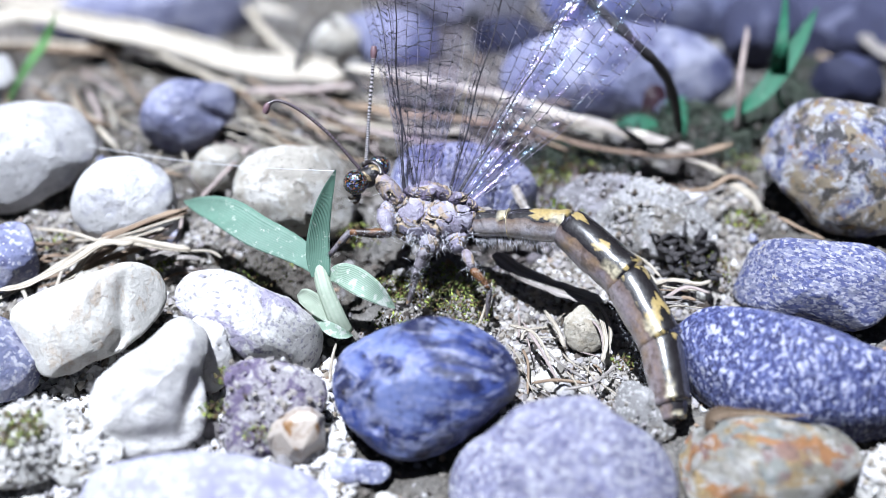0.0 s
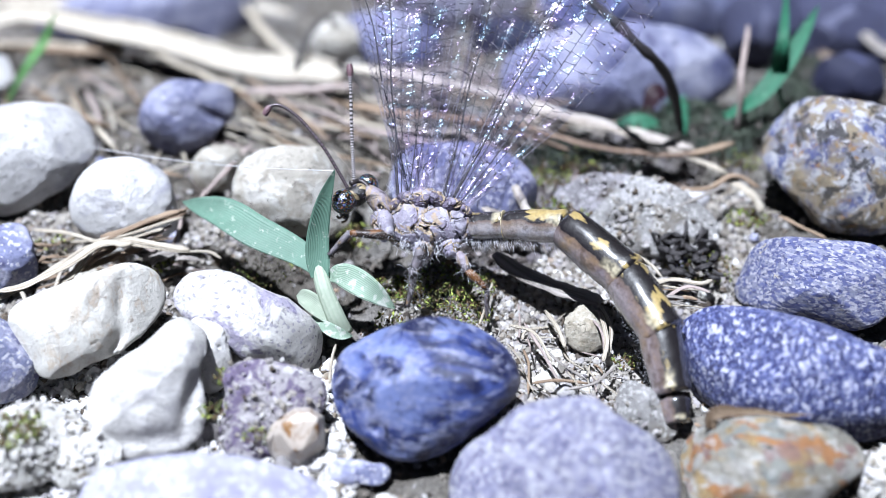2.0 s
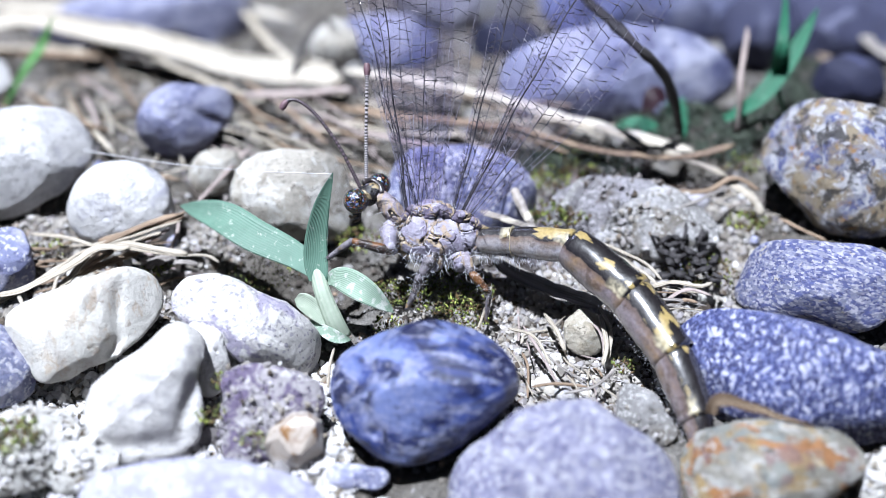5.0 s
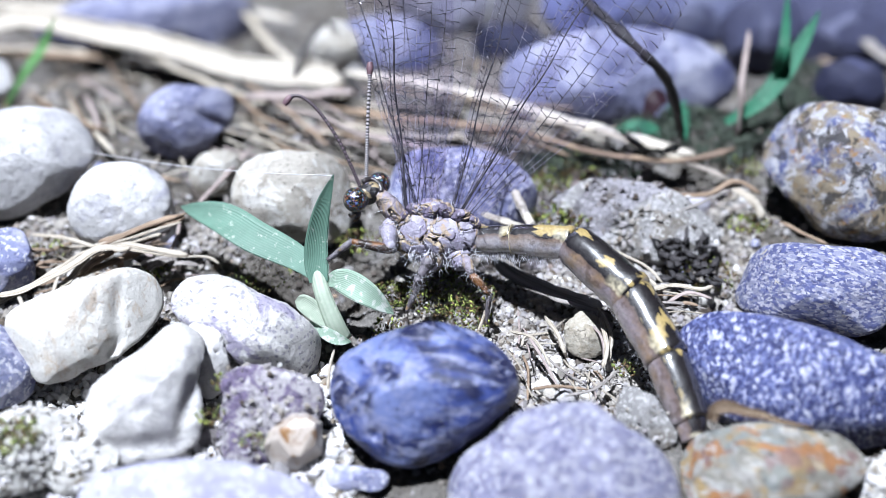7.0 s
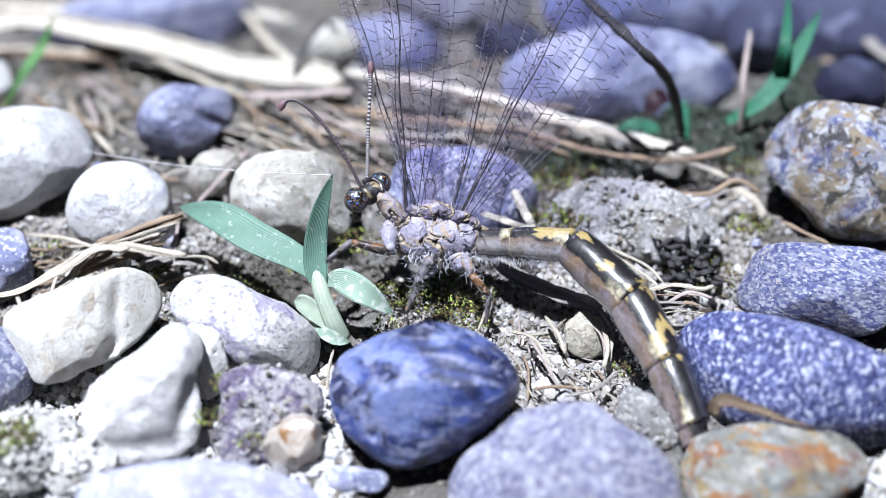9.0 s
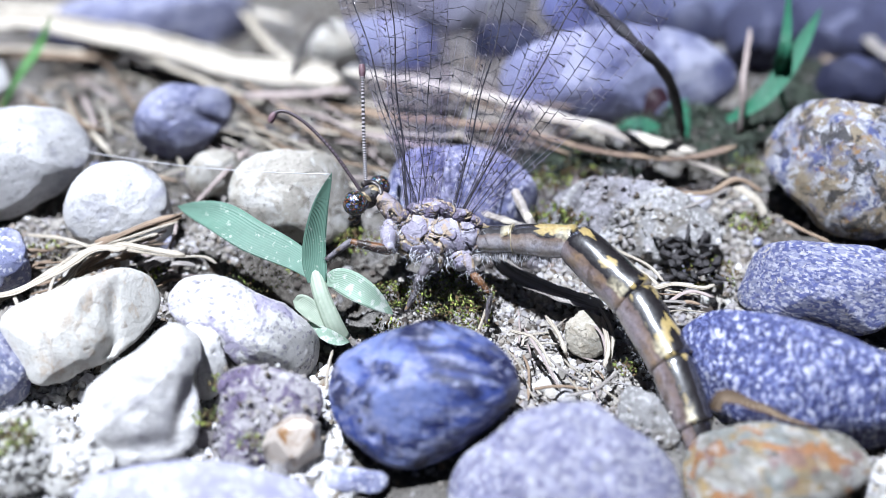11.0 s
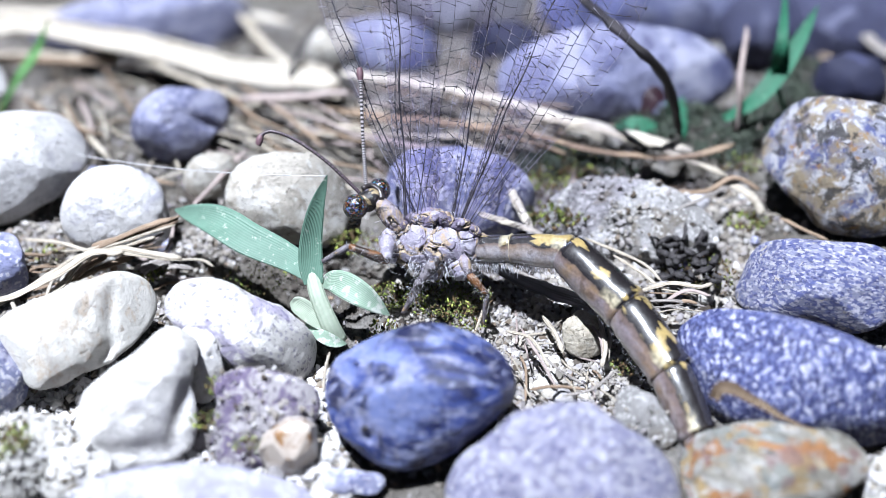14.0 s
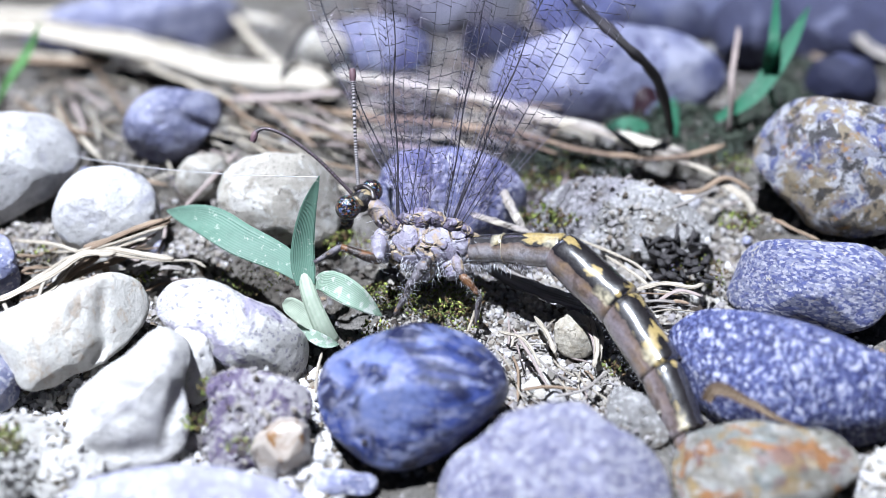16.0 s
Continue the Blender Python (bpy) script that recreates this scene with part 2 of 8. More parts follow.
BLUE = rock_mat("deep_blue_stone", (0.052, 0.080, 0.30), (((0.007, 0.010, 0.055), "cloud", 0.22, 0.46, 0.54, 0.95, (0.8, 1.4, 1.0)), ((0.22, 0.27, 0.56), "cloud", 0.20, 0.50, 0.59, 0.85, (0.8, 1.3, 1.0)), ((0.36, 0.39, 0.60), "cloud", 0.70, 0.54, 0.62, 0.7, (0.7, 1.5, 1.0)), ((0.52, 0.52, 0.66), "vein", 0.16, 0.52, 0.020, 0.45, (0.6, 1.6, 1.0)), ((0.50, 0.50, 0.62), "vein", 0.14, 0.46, 0.012, 0.3, (1.8, 0.7, 1.0)), ((0.42, 0.42, 0.56), "cloud", 1.8, 0.59, 0.66, 0.55, ROUND), ((0.006, 0.008, 0.03), "cloud", 0.9, 0.58, 0.64, 0.85, ROUND)), 0.5, 0.12, 0.38, 0.5)
FLAKY = rock_mat("flaky_grey_slate", (0.34, 0.35, 0.50), (((0.050, 0.065, 0.25), "grain", 3.4, 0.56, 0.64, 0.75, (0.7, 1.5, 1.0)), ((0.11, 0.13, 0.36), "cloud", 1.6, 0.51, 0.57, 0.75, (0.7, 1.5, 1.0)), ((0.62, 0.61, 0.70), "grain", 4.2, 0.72, 0.77, 0.8, LONG), ((0.66, 0.60, 0.45), "cloud", 1.0, 0.63, 0.66, 0.85, ROUND), ((0.035, 0.04, 0.15), "cloud", 2.2, 0.58, 0.62, 0.8, LONG)), 0.6, 0.24)
GRANITE = rock_mat("speckled_blue_granite", (0.030, 0.040, 0.18), (((0.014, 0.017, 0.09), "cloud", 0.35, 0.50, 0.60, 0.8, ROUND), ((0.20, 0.23, 0.50), "grain", 5.6, 0.60, 0.66, 0.8, (1.4, 0.9, 1.0)), ((0.56, 0.58, 0.82), "grain", 4.0, 0.82, 0.86, 0.9, (1.3, 0.9, 1.0)), ((0.72, 0.73, 0.88), "grain", 3.0, 0.94, 0.96, 0.9, ROUND), ((0.48, 0.50, 0.76), "cloud", 3.6, 0.57, 0.62, 0.8, (1.4, 0.9, 1.0))), 0.55, 0.22, 0.6, 0.45)


def soil_mat():
    n = Nodes("pale_gritty_soil")
    c = n.ramp(n.noise(0.12, 5, 0.6), (0.30, (0.13, 0.115, 0.095)), (0.50, (0.23, 0.21, 0.185)), (0.70, (0.40, 0.385, 0.37)))
    g = n.noise(2.8, 6, 0.7)
    c = n.mix(0.8, c, n.ramp(g, (0.30, 0.25), (0.70, 1.0)), "MULTIPLY")
    n.bump(n.noise(1.4, 6, 0.7), 0.5)
    n.bump(n.cells(2.5), 0.2)
    return n.done(c, 0.95, 0.2)


def grit_mat():
    n = Nodes("mixed_grit")
    isl = n.add("ShaderNodeNewGeometry").outputs["Random Per Island"]
    c = n.ramp(isl, (0.0, (0.05, 0.042, 0.036)), (0.18, (0.12, 0.10, 0.085)), (0.30, (0.17, 0.15, 0.13)), (0.5, (0.30, 0.28, 0.25)), (0.7, (0.24, 0.22, 0.24)), (0.9, (0.55, 0.54, 0.53)), (1.0, (0.36, 0.25, 0.16)))
    c = n.mix(0.5, c, n.ramp(n.noise(5.0, 4), (0.3, 0.4), (0.7, 1.0)), "MULTIPLY")
    return n.done(c, 0.9, 0.3)


def crumb_mat(name, dark, dull, main, other, pale):
    """Crumbs of dry soil, each with a tone of its own."""
    n = Nodes(name)
    isl = n.add("ShaderNodeNewGeometry").outputs["Random Per Island"]
    c = n.ramp(isl, (0.0, dark), (0.12, dull), (0.22, main), (0.5, main), (0.8, other), (1.0, pale))
    c = n.mix(0.5, c, n.ramp(n.noise(5.0, 4), (0.3, 0.4), (0.7, 1.0)), "MULTIPLY")
    return n.done(c, 0.9, 0.3)


def straw_mat(name, a, b, dark, stripe=5.0):
    """Dry grass: fibres along the strip, from its own long axis (uv x across)."""
    n = Nodes(name)
    uv = n.add("ShaderNodeTexCoord").outputs["UV"]
    mp = n.add("ShaderNodeMapping")
    mp.inputs["Scale"].default_value = (stripe, 0.35, 1)
    n.link(uv, mp.inputs["Vector"])
    t = n.add("ShaderNodeTexNoise", Scale=3.0, Detail=4.0, Roughness=0.6)
    n.link(mp.outputs[0], t.inputs["Vector"])
    c = n.ramp(t.outputs["Fac"], (0.36, dark), (0.48, a), (0.64, b))
    c = n.mix(0.45, c, n.ramp(n.noise(0.5, 4), (0.3, 0.55), (0.65, 1.0)), "MULTIPLY")
    n.bump(t.outputs["Fac"], 0.12)
    return n.done(c, 0.7, 0.3)


STRAW = straw_mat("bleached_straw", (0.50, 0.44, 0.35), (0.78, 0.74, 0.66), (0.16, 0.12, 0.08))
BLEACHED = straw_mat("sun_bleached_blade", (0.64, 0.58, 0.49), (0.80, 0.77, 0.70), (0.32, 0.26, 0.18))
BROWN_STRAW = straw_mat("brown_straw", (0.32, 0.23, 0.16), (0.46, 0.36, 0.26), (0.14, 0.09, 0.06))
PINK_STRAW = straw_mat("faded_pink_stalk", (0.46, 0.38, 0.36), (0.58, 0.51, 0.48), (0.25, 0.18, 0.16))
GREY_LEAF = straw_mat("grey_dead_leaf", (0.34, 0.31, 0.29), (0.50, 0.47, 0.45), (0.14, 0.12, 0.11), 3.0)
TWIG = straw_mat("dark_twig", (0.045, 0.042, 0.045), (0.09, 0.08, 0.085), (0.02, 0.02, 0.02))


def leaf_mat(name, a, b, spot, spotty=0.60):
    n = Nodes(name)
    uv = n.add("ShaderNodeTexCoord").outputs["UV"]
    w = n.add("ShaderNodeTexWave", Scale=4.2, Distortion=0.7, Detail=2.0)
    w.bands_direction = "X"
    n.link(uv, w.inputs["Vector"])
    c = n.mix(n.ramp(w.outputs["Fac"], (0.1, 0.35), (0.9, 0.75)), a, b)
    c = n.mix(0.6, c, n.ramp(n.noise(0.45, 5, 0.7), (0.3, 0.6), (0.65, 1.0)), "MULTIPLY")
    c = n.mix(n.ramp(n.noise(1.7, 4, 0.65, 0.0, (1.0, 1.0, 1.0)), (spotty, 0.0), (spotty + 0.07, 0.8)), c, spot)
    n.bump(w.outputs["Fac"], 0.020)
    n.bump(n.noise(3.0, 4), 0.03)
    mat = n.done(c, 0.5, 0.45)
    glow = n.add("ShaderNodeBsdfTranslucent")
    n.link(n.dusty(c), glow.inputs["Color"])
    both = n.add("ShaderNodeMixShader", Fac=0.38)
    n.link(n.bsdf.outputs[0], both.inputs[1])
    n.link(glow.outputs[0], both.inputs[2])
    n.link(both.outputs[0], n.out.inputs["Surface"])
    return mat


LEAF = leaf_mat("blue_green_leaf", (0.18, 0.36, 0.26), (0.29, 0.48, 0.38), (0.72, 0.81, 0.70))
YOUNG_LEAF = leaf_mat("pale_young_leaf", (0.46, 0.66, 0.50), (0.58, 0.76, 0.60), (0.90, 0.93, 0.88), 0.52)
SHEATH = leaf_mat("pale_green_sheath", (0.68, 0.82, 0.64), (0.78, 0.88, 0.72), (0.84, 0.90, 0.76))
GRASS = leaf_mat("grass_green", (0.05, 0.24, 0.14), (0.08, 0.32, 0.18), (0.16, 0.40, 0.24))
PURPLE_LEAF = leaf_mat("purple_brown_leaf", (0.035, 0.014, 0.024), (0.06, 0.022, 0.038), (0.10, 0.05, 0.06))
BRIGHT_GRASS = leaf_mat("bright_grass_green", (0.16, 0.40, 0.12), (0.22, 0.50, 0.16), (0.34, 0.60, 0.26))


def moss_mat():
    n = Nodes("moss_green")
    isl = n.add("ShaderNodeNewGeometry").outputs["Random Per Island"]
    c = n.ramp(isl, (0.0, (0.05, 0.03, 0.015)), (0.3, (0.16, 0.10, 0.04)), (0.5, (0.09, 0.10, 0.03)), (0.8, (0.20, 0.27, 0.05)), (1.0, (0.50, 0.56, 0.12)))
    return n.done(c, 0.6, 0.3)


def plain_mat(name, a, b, per_mm=2.0, rough=0.6, spec=0.4, relief=0.05, **more):
    n = Nodes(name)
    g = n.noise(per_mm, 5, 0.65)
    c = n.mix(n.ramp(g, (0.35, 0.0), (0.65, 1.0)), a, b)
    n.bump(n.noise(per_mm * 2, 4), relief)
    return n.done(c, rough, spec, **more)


# Weeds of near-black: the shade of the gaps is put into their colour.
SHADY_WEED = plain_mat("dark_weed", (0.012, 0.022, 0.014), (0.035, 0.05, 0.03), 0.6, 0.6)
SOIL, GRIT, MOSS = soil_mat(), grit_mat(), moss_mat()
PALE_GRIT = crumb_mat("pale_beige_crumbs", (0.05, 0.04, 0.035), (0.20, 0.16, 0.12), (0.44, 0.41, 0.37), (0.38, 0.355, 0.37), (0.88, 0.87, 0.85))
WHITE_GRIT = crumb_mat("chalky_white_crumbs", (0.10, 0.08, 0.06), (0.40, 0.35, 0.28), (0.84, 0.82, 0.79), (0.72, 0.70, 0.74), (0.96, 0.95, 0.94))


# ---------------------------------------------------------------- mesh helpers
def mesh_of(name, bm, materials, smooth=True):
    me = bpy.data.meshes.new(name)
    bm.normal_update()
    bm.to_mesh(me)
    bm.free()
    for m in materials if isinstance(materials, (list, tuple)) else (materials,):
        me.materials.append(m)
    if smooth:
        me.polygons.foreach_set("use_smooth", [True] * len(me.polygons))
    return me


def part(name, bm, material, parent=None, label="", smooth=True):
    ob = new(name, mesh_of(name, bm, material, smooth))
    if parent is not None:
        ob.parent = parent
    return tagged(ob, label)


def spline(points, n):
    """n + 1 points on a smooth curve through the given ones."""
    p = [Vector(q) for q in points]
    p = [p[0] * 2 - p[1]] + p + [p[-1] * 2 - p[-2]]
    out = []
    for i in range(n + 1):
        u = i / n * (len(p) - 3)
        k = min(int(u), len(p) - 4)
        u -= k
        a, b, c, d = p[k:k + 4]
        out.append(0.5 * (2 * b + (c - a) * u + (2 * a - 5 * b + 4 * c - d) * u * u + (3 * b - a - 3 * c + d) * u ** 3))
    return out


def add_tube(bm, pts, radii, sides=8, up=Vector((0, 0, 1)), flat=1.0, mat_of=None):
    """A tapered tube through pts; flat squashes it along up. Closed ends, uv x round, y along."""
    uvl = bm.loops.layers.uv.verify()
    rings, n = [], len(pts)
    for i, p in enumerate(pts):
        d = (pts[min(i + 1, n - 1)] - pts[max(i - 1, 0)]).normalized()
        s = d.cross(up)
        s = s.normalized() if s.length > 1e-6 else Vector((1, 0, 0))
        h = s.cross(d)
        r = radii[i] if isinstance(radii, (list, tuple)) else radii
        rings.append([bm.verts.new(p + s * (r * math.cos(a)) + h * (r * flat * math.sin(a))) for a in (2 * math.pi * k / sides for k in range(sides))])
    for i in range(n - 1):
        for k in range(sides):
            fc = bm.faces.new((rings[i][k], rings[i][(k + 1) % sides], rings[i + 1][(k + 1) % sides], rings[i + 1][k]))
            if mat_of:
                fc.material_index = mat_of(i)
            for lp, (u, v) in zip(fc.loops, ((k, i), (k + 1, i), (k + 1, i + 1), (k, i + 1))):
                lp[uvl].uv = (u / sides, v / max(1, n - 1))
    bm.faces.new(rings[0][::-1])
    bm.faces.new(rings[-1])


def add_blob(bm, centre, radii, turn=None, segs=20, rings=12, lump=0.0, seed=0):
    """An ellipsoid, knobbly by lump."""
    m = Matrix.Translation(centre) @ (turn.to_4x4() if turn else Matrix())
    made = bmesh.ops.create_uvsphere(bm, u_segments=segs, v_segments=rings, radius=1.0)["verts"]
    for v in made:
        k = 1 + lump * noise.noise(v.co * 1.7 + Vector((seed * 3.1, seed, 0)))
        v.co = m @ Vector((v.co.x * radii[0] * k, v.co.y * radii[1] * k, v.co.z * radii[2] * k))


def mmv(*q):
    return Vector(q) * MM


# ---------------------------------------------------------------- ground
def lattice(x, y, size, seed):
    """Smooth value noise, -1 to 1, with cells of that size."""
    gx, gy = x / size, y / size
    ix, iy = np.floor(gx), np.floor(gy)
    fx, fy = gx - ix, gy - iy
    fx, fy = fx * fx * (3 - 2 * fx), fy * fy * (3 - 2 * fy)

    def h(a, b):
        s = np.sin(a * 127.1 + b * 311.7 + seed * 74.7) * 43758.5453
        return (s - np.floor(s)) * 2 - 1
    return (h(ix, iy) * (1 - fx) + h(ix + 1, iy) * fx) * (1 - fy) + (h(ix, iy + 1) * (1 - fx) + h(ix + 1, iy + 1) * fx) * fy


def ground_height(x, y):
    """Height of the soil in metres; x, y arrays in metres."""
    near = np.exp(-((x / 0.11) ** 2 + (y / 0.11) ** 2))
    z = 0.0009 * lattice(x, y, 0.011, 1) + 0.0005 * lattice(x, y, 0.0037, 2) + 0.00042 * lattice(x, y, 0.0014, 3) + 0.00026 * lattice(x, y, 0.0007, 4)
    z = z * near - 0.0006
    z = z + 0.0016 * np.exp(-(((x - 0.0005) / 0.005) ** 2 + ((y + 0.0045) / 0.0035) ** 2))      # the mound under the insect
    z = z - 0.0026 * np.exp(-(((x + 0.0145) / 0.0050) ** 2 + ((y + 0.0030) / 0.0024) ** 2))      # the hollow under the broad leaf
    z = z - 0.0016 * np.exp(-(((x + 0.0062) / 0.0030) ** 2 + ((y - 0.0005) / 0.0022) ** 2))      # and under the insect's head
    z = z - 0.30 * (np.clip(y, 0.016, 0.095) - 0.016)      # the bank falls away behind
    return z


def value_noise(p):
    """Smooth value noise, -1 to 1, at the rows of p."""
    i = np.floor(p).astype(np.int64)
    f = p - i
    f = f * f * (3 - 2 * f)
    out = np.zeros(len(p))
    for corner in range(8):
        d = np.array([corner & 1, corner >> 1 & 1, corner >> 2 & 1])
        c = i + d
        h = (c[:, 0] * 73856093 ^ c[:, 1] * 19349663 ^ c[:, 2] * 83492791) & 0x7FFFFFFF
        h = (h * 1103515245 + 12345 >> 7) & 0xFFFF
        out += np.prod(np.where(d, f, 1 - f), axis=1) * (h / 32767.5 - 1)
    return out


def graded(lo, hi, step, far):
    inner = list(np.arange(lo, hi, step))
    out, d = [], step
    while sum(out) < far:
        d *= 1.35
        out.append(d)
    left = [lo - s for s in np.cumsum(out)][::-1]
    right = [inner[-1] + s for s in np.cumsum(out)]
    return np.array(left + inner + right)


def build_ground():
    xs, ys = graded(-0.066, 0.066, 0.00025, 40), graded(-0.034, 0.085, 0.00025, 40)
    X, Y = np.meshgrid(xs, ys)
    Z = ground_height(X, Y)
    co = np.stack([X, Y, Z], -1).reshape(-1, 3)
    nx, ny = len(xs), len(ys)
    i = (np.arange(ny - 1)[:, None] * nx + np.arange(nx - 1)[None]).ravel()
    quads = np.stack([i, i + 1, i + nx + 1, i + nx], 1)
    me = bpy.data.meshes.new("ground")
    me.from_pydata(co.tolist(), [], quads.tolist())
    me.materials.append(SOIL)
    me.polygons.foreach_set("use_smooth", [True] * len(me.polygons))
    tagged(new("ground", me), "pale grey gritty soil strewn with stones", "ground", kind="structure")


def build_grit(name, count, small, large, seed, label, material, xs=(-0.056, 0.056), ys=(-0.030, 0.076)):
    """Many loose grains lying on the soil, as one object."""
    rng = np.random.default_rng(seed)
    bm = bmesh.new()
    bmesh.ops.create_icosphere(bm, subdivisions=1, radius=1.0)
    base = np.array([v.co[:] for v in bm.verts])
    tris = np.array([[v.index for v in f.verts] for f in bm.faces])
    bm.free()
    x, y = rng.uniform(*xs, count), rng.uniform(*ys, count)
    size = small + (large - small) * rng.random(count) ** 3
    z = ground_height(x, y) + size * 0.25
    shape = base[None] * (1 + 0.30 * rng.standard_normal((count, len(base), 1)))
    shape = shape * rng.uniform(0.6, 1.2, (count, 1, 3)) * size[:, None, None]
    a = rng.uniform(0, 2 * np.pi, count)
    c, s = np.cos(a)[:, None], np.sin(a)[:, None]
    co = np.stack([shape[..., 0] * c - shape[..., 1] * s + x[:, None], shape[..., 0] * s + shape[..., 1] * c + y[:, None], shape[..., 2] + z[:, None]], -1)
    faces = (tris[None] + (np.arange(count) * len(base))[:, None, None]).reshape(-1, 3)
    me = bpy.data.meshes.new(name)
    me.from_pydata(co.reshape(-1, 3).tolist(), [], faces.tolist())
    me.materials.append(material)
    tagged(new(name, me), label, "grit", kind="stuff")


def chip(name, at, tilt, rim, front, back, material, label):
    """A broken chip with flat faces and sharp, slightly worn edges; rim as for stone()."""
    bm = bmesh.new()
    k = len(rim)
    for i, r in enumerate(rim):
        a = 2 * math.pi * i / k
        for s, z, dx, dy in ((1.0, 0.0, 0, 0), (0.62, front, 0.12 * r, 0.16 * r), (0.7, -back, 0, 0)):
            bm.verts.new(Vector((r * s * math.cos(a) + dx, r * s * math.sin(a) + dy, z + 0.12 * front * math.sin(3 * a))) * MM)
    hull = bmesh.ops.convex_hull(bm, input=bm.verts[:])
    bmesh.ops.delete(bm, geom=[v for v in bm.verts if not v.link_faces], context="VERTS")
    bmesh.ops.dissolve_limit(bm, angle_limit=radians(16), verts=bm.verts[:], edges=bm.edges[:])
    bmesh.ops.bevel(bm, geom=bm.edges[:], offset=0.12 * MM, segments=2, affect="EDGES", profile=0.6, clamp_overlap=True)
    ob = new(name, mesh_of(name, bm, material, False))
    ob.matrix_world = pose(*(c * MM for c in at), *tilt)
    return tagged(ob, label, "stone", "stones lying on the soil")


def crumbs_on(ob, count, small, large, seed, label, material):
    """Grains stuck all over the upper side of a clod, as one part of it."""
    rng = np.random.default_rng(seed)
    bm = bmesh.new()
    bmesh.ops.create_icosphere(bm, subdivisions=1, radius=1.0)
    base = np.array([v.co[:] for v in bm.verts])
    tris = np.array([[v.index for v in f.verts] for f in bm.faces])
    bm.free()
    turn = ob.matrix_world.to_3x3()
    ok = [v.co[:] for v in ob.data.vertices if (turn @ v.normal).z > 0.0 or v.normal.z > 0.35]
    co = np.array(ok)[rng.integers(0, len(ok), count)] + rng.normal(0, 0.00015, (count, 3))
    size = small + (large - small) * rng.random(count) ** 4
    shape = base[None] * (1 + 0.30 * rng.standard_normal((count, len(base), 1))) * rng.uniform(0.6, 1.2, (count, 1, 3)) * size[:, None, None] + co[:, None]
    faces = (tris[None] + (np.arange(count) * len(base))[:, None, None]).reshape(-1, 3)
    me = bpy.data.meshes.new("grit_layer")
    me.from_pydata(shape.reshape(-1, 3).tolist(), [], faces.tolist())
    me.materials.append(material)
    bits = new("grit_layer", me)
    bits.parent = ob
    tagged(bits, label, kind="stuff")


build_ground()
build_grit("grit", 40000, 0.00006, 0.00042, 5, "loose pale sand grains and crumbs on the soil", GRIT)
build_grit("gravel", 420, 0.0004, 0.0011, 6, "small loose gravel bits on the soil", GRIT)
build_grit("soil_crumb", 15000, 0.00005, 0.00034, 8, "pale crumbs of dry soil beside the blue pebble", PALE_GRIT, (0.001, 0.019), (-0.018, -0.003))
build_grit("soil_crumb", 11000, 0.00005, 0.00050, 9, "chalky crumbs of dry soil among white stones", WHITE_GRIT, (-0.034, -0.006), (-0.028, -0.012))
build_grit("soil_crumb", 2600, 0.00006, 0.00034, 12, "mixed crumbs on the mossy mound", PALE_GRIT, (-0.004, 0.007), (-0.0115, -0.0035))
build_grit("soil_crumb", 9000, 0.00005, 0.00045, 10, "grey crumbs of dry soil beyond the abdomen", PALE_GRIT, (0.007, 0.026), (-0.008, 0.010))
build_grit("soil_crumb", 5000, 0.00005, 0.00040, 11, "pale crumbs of soil behind the seedling", PALE_GRIT, (-0.034, -0.016), (-0.009, 0.004))


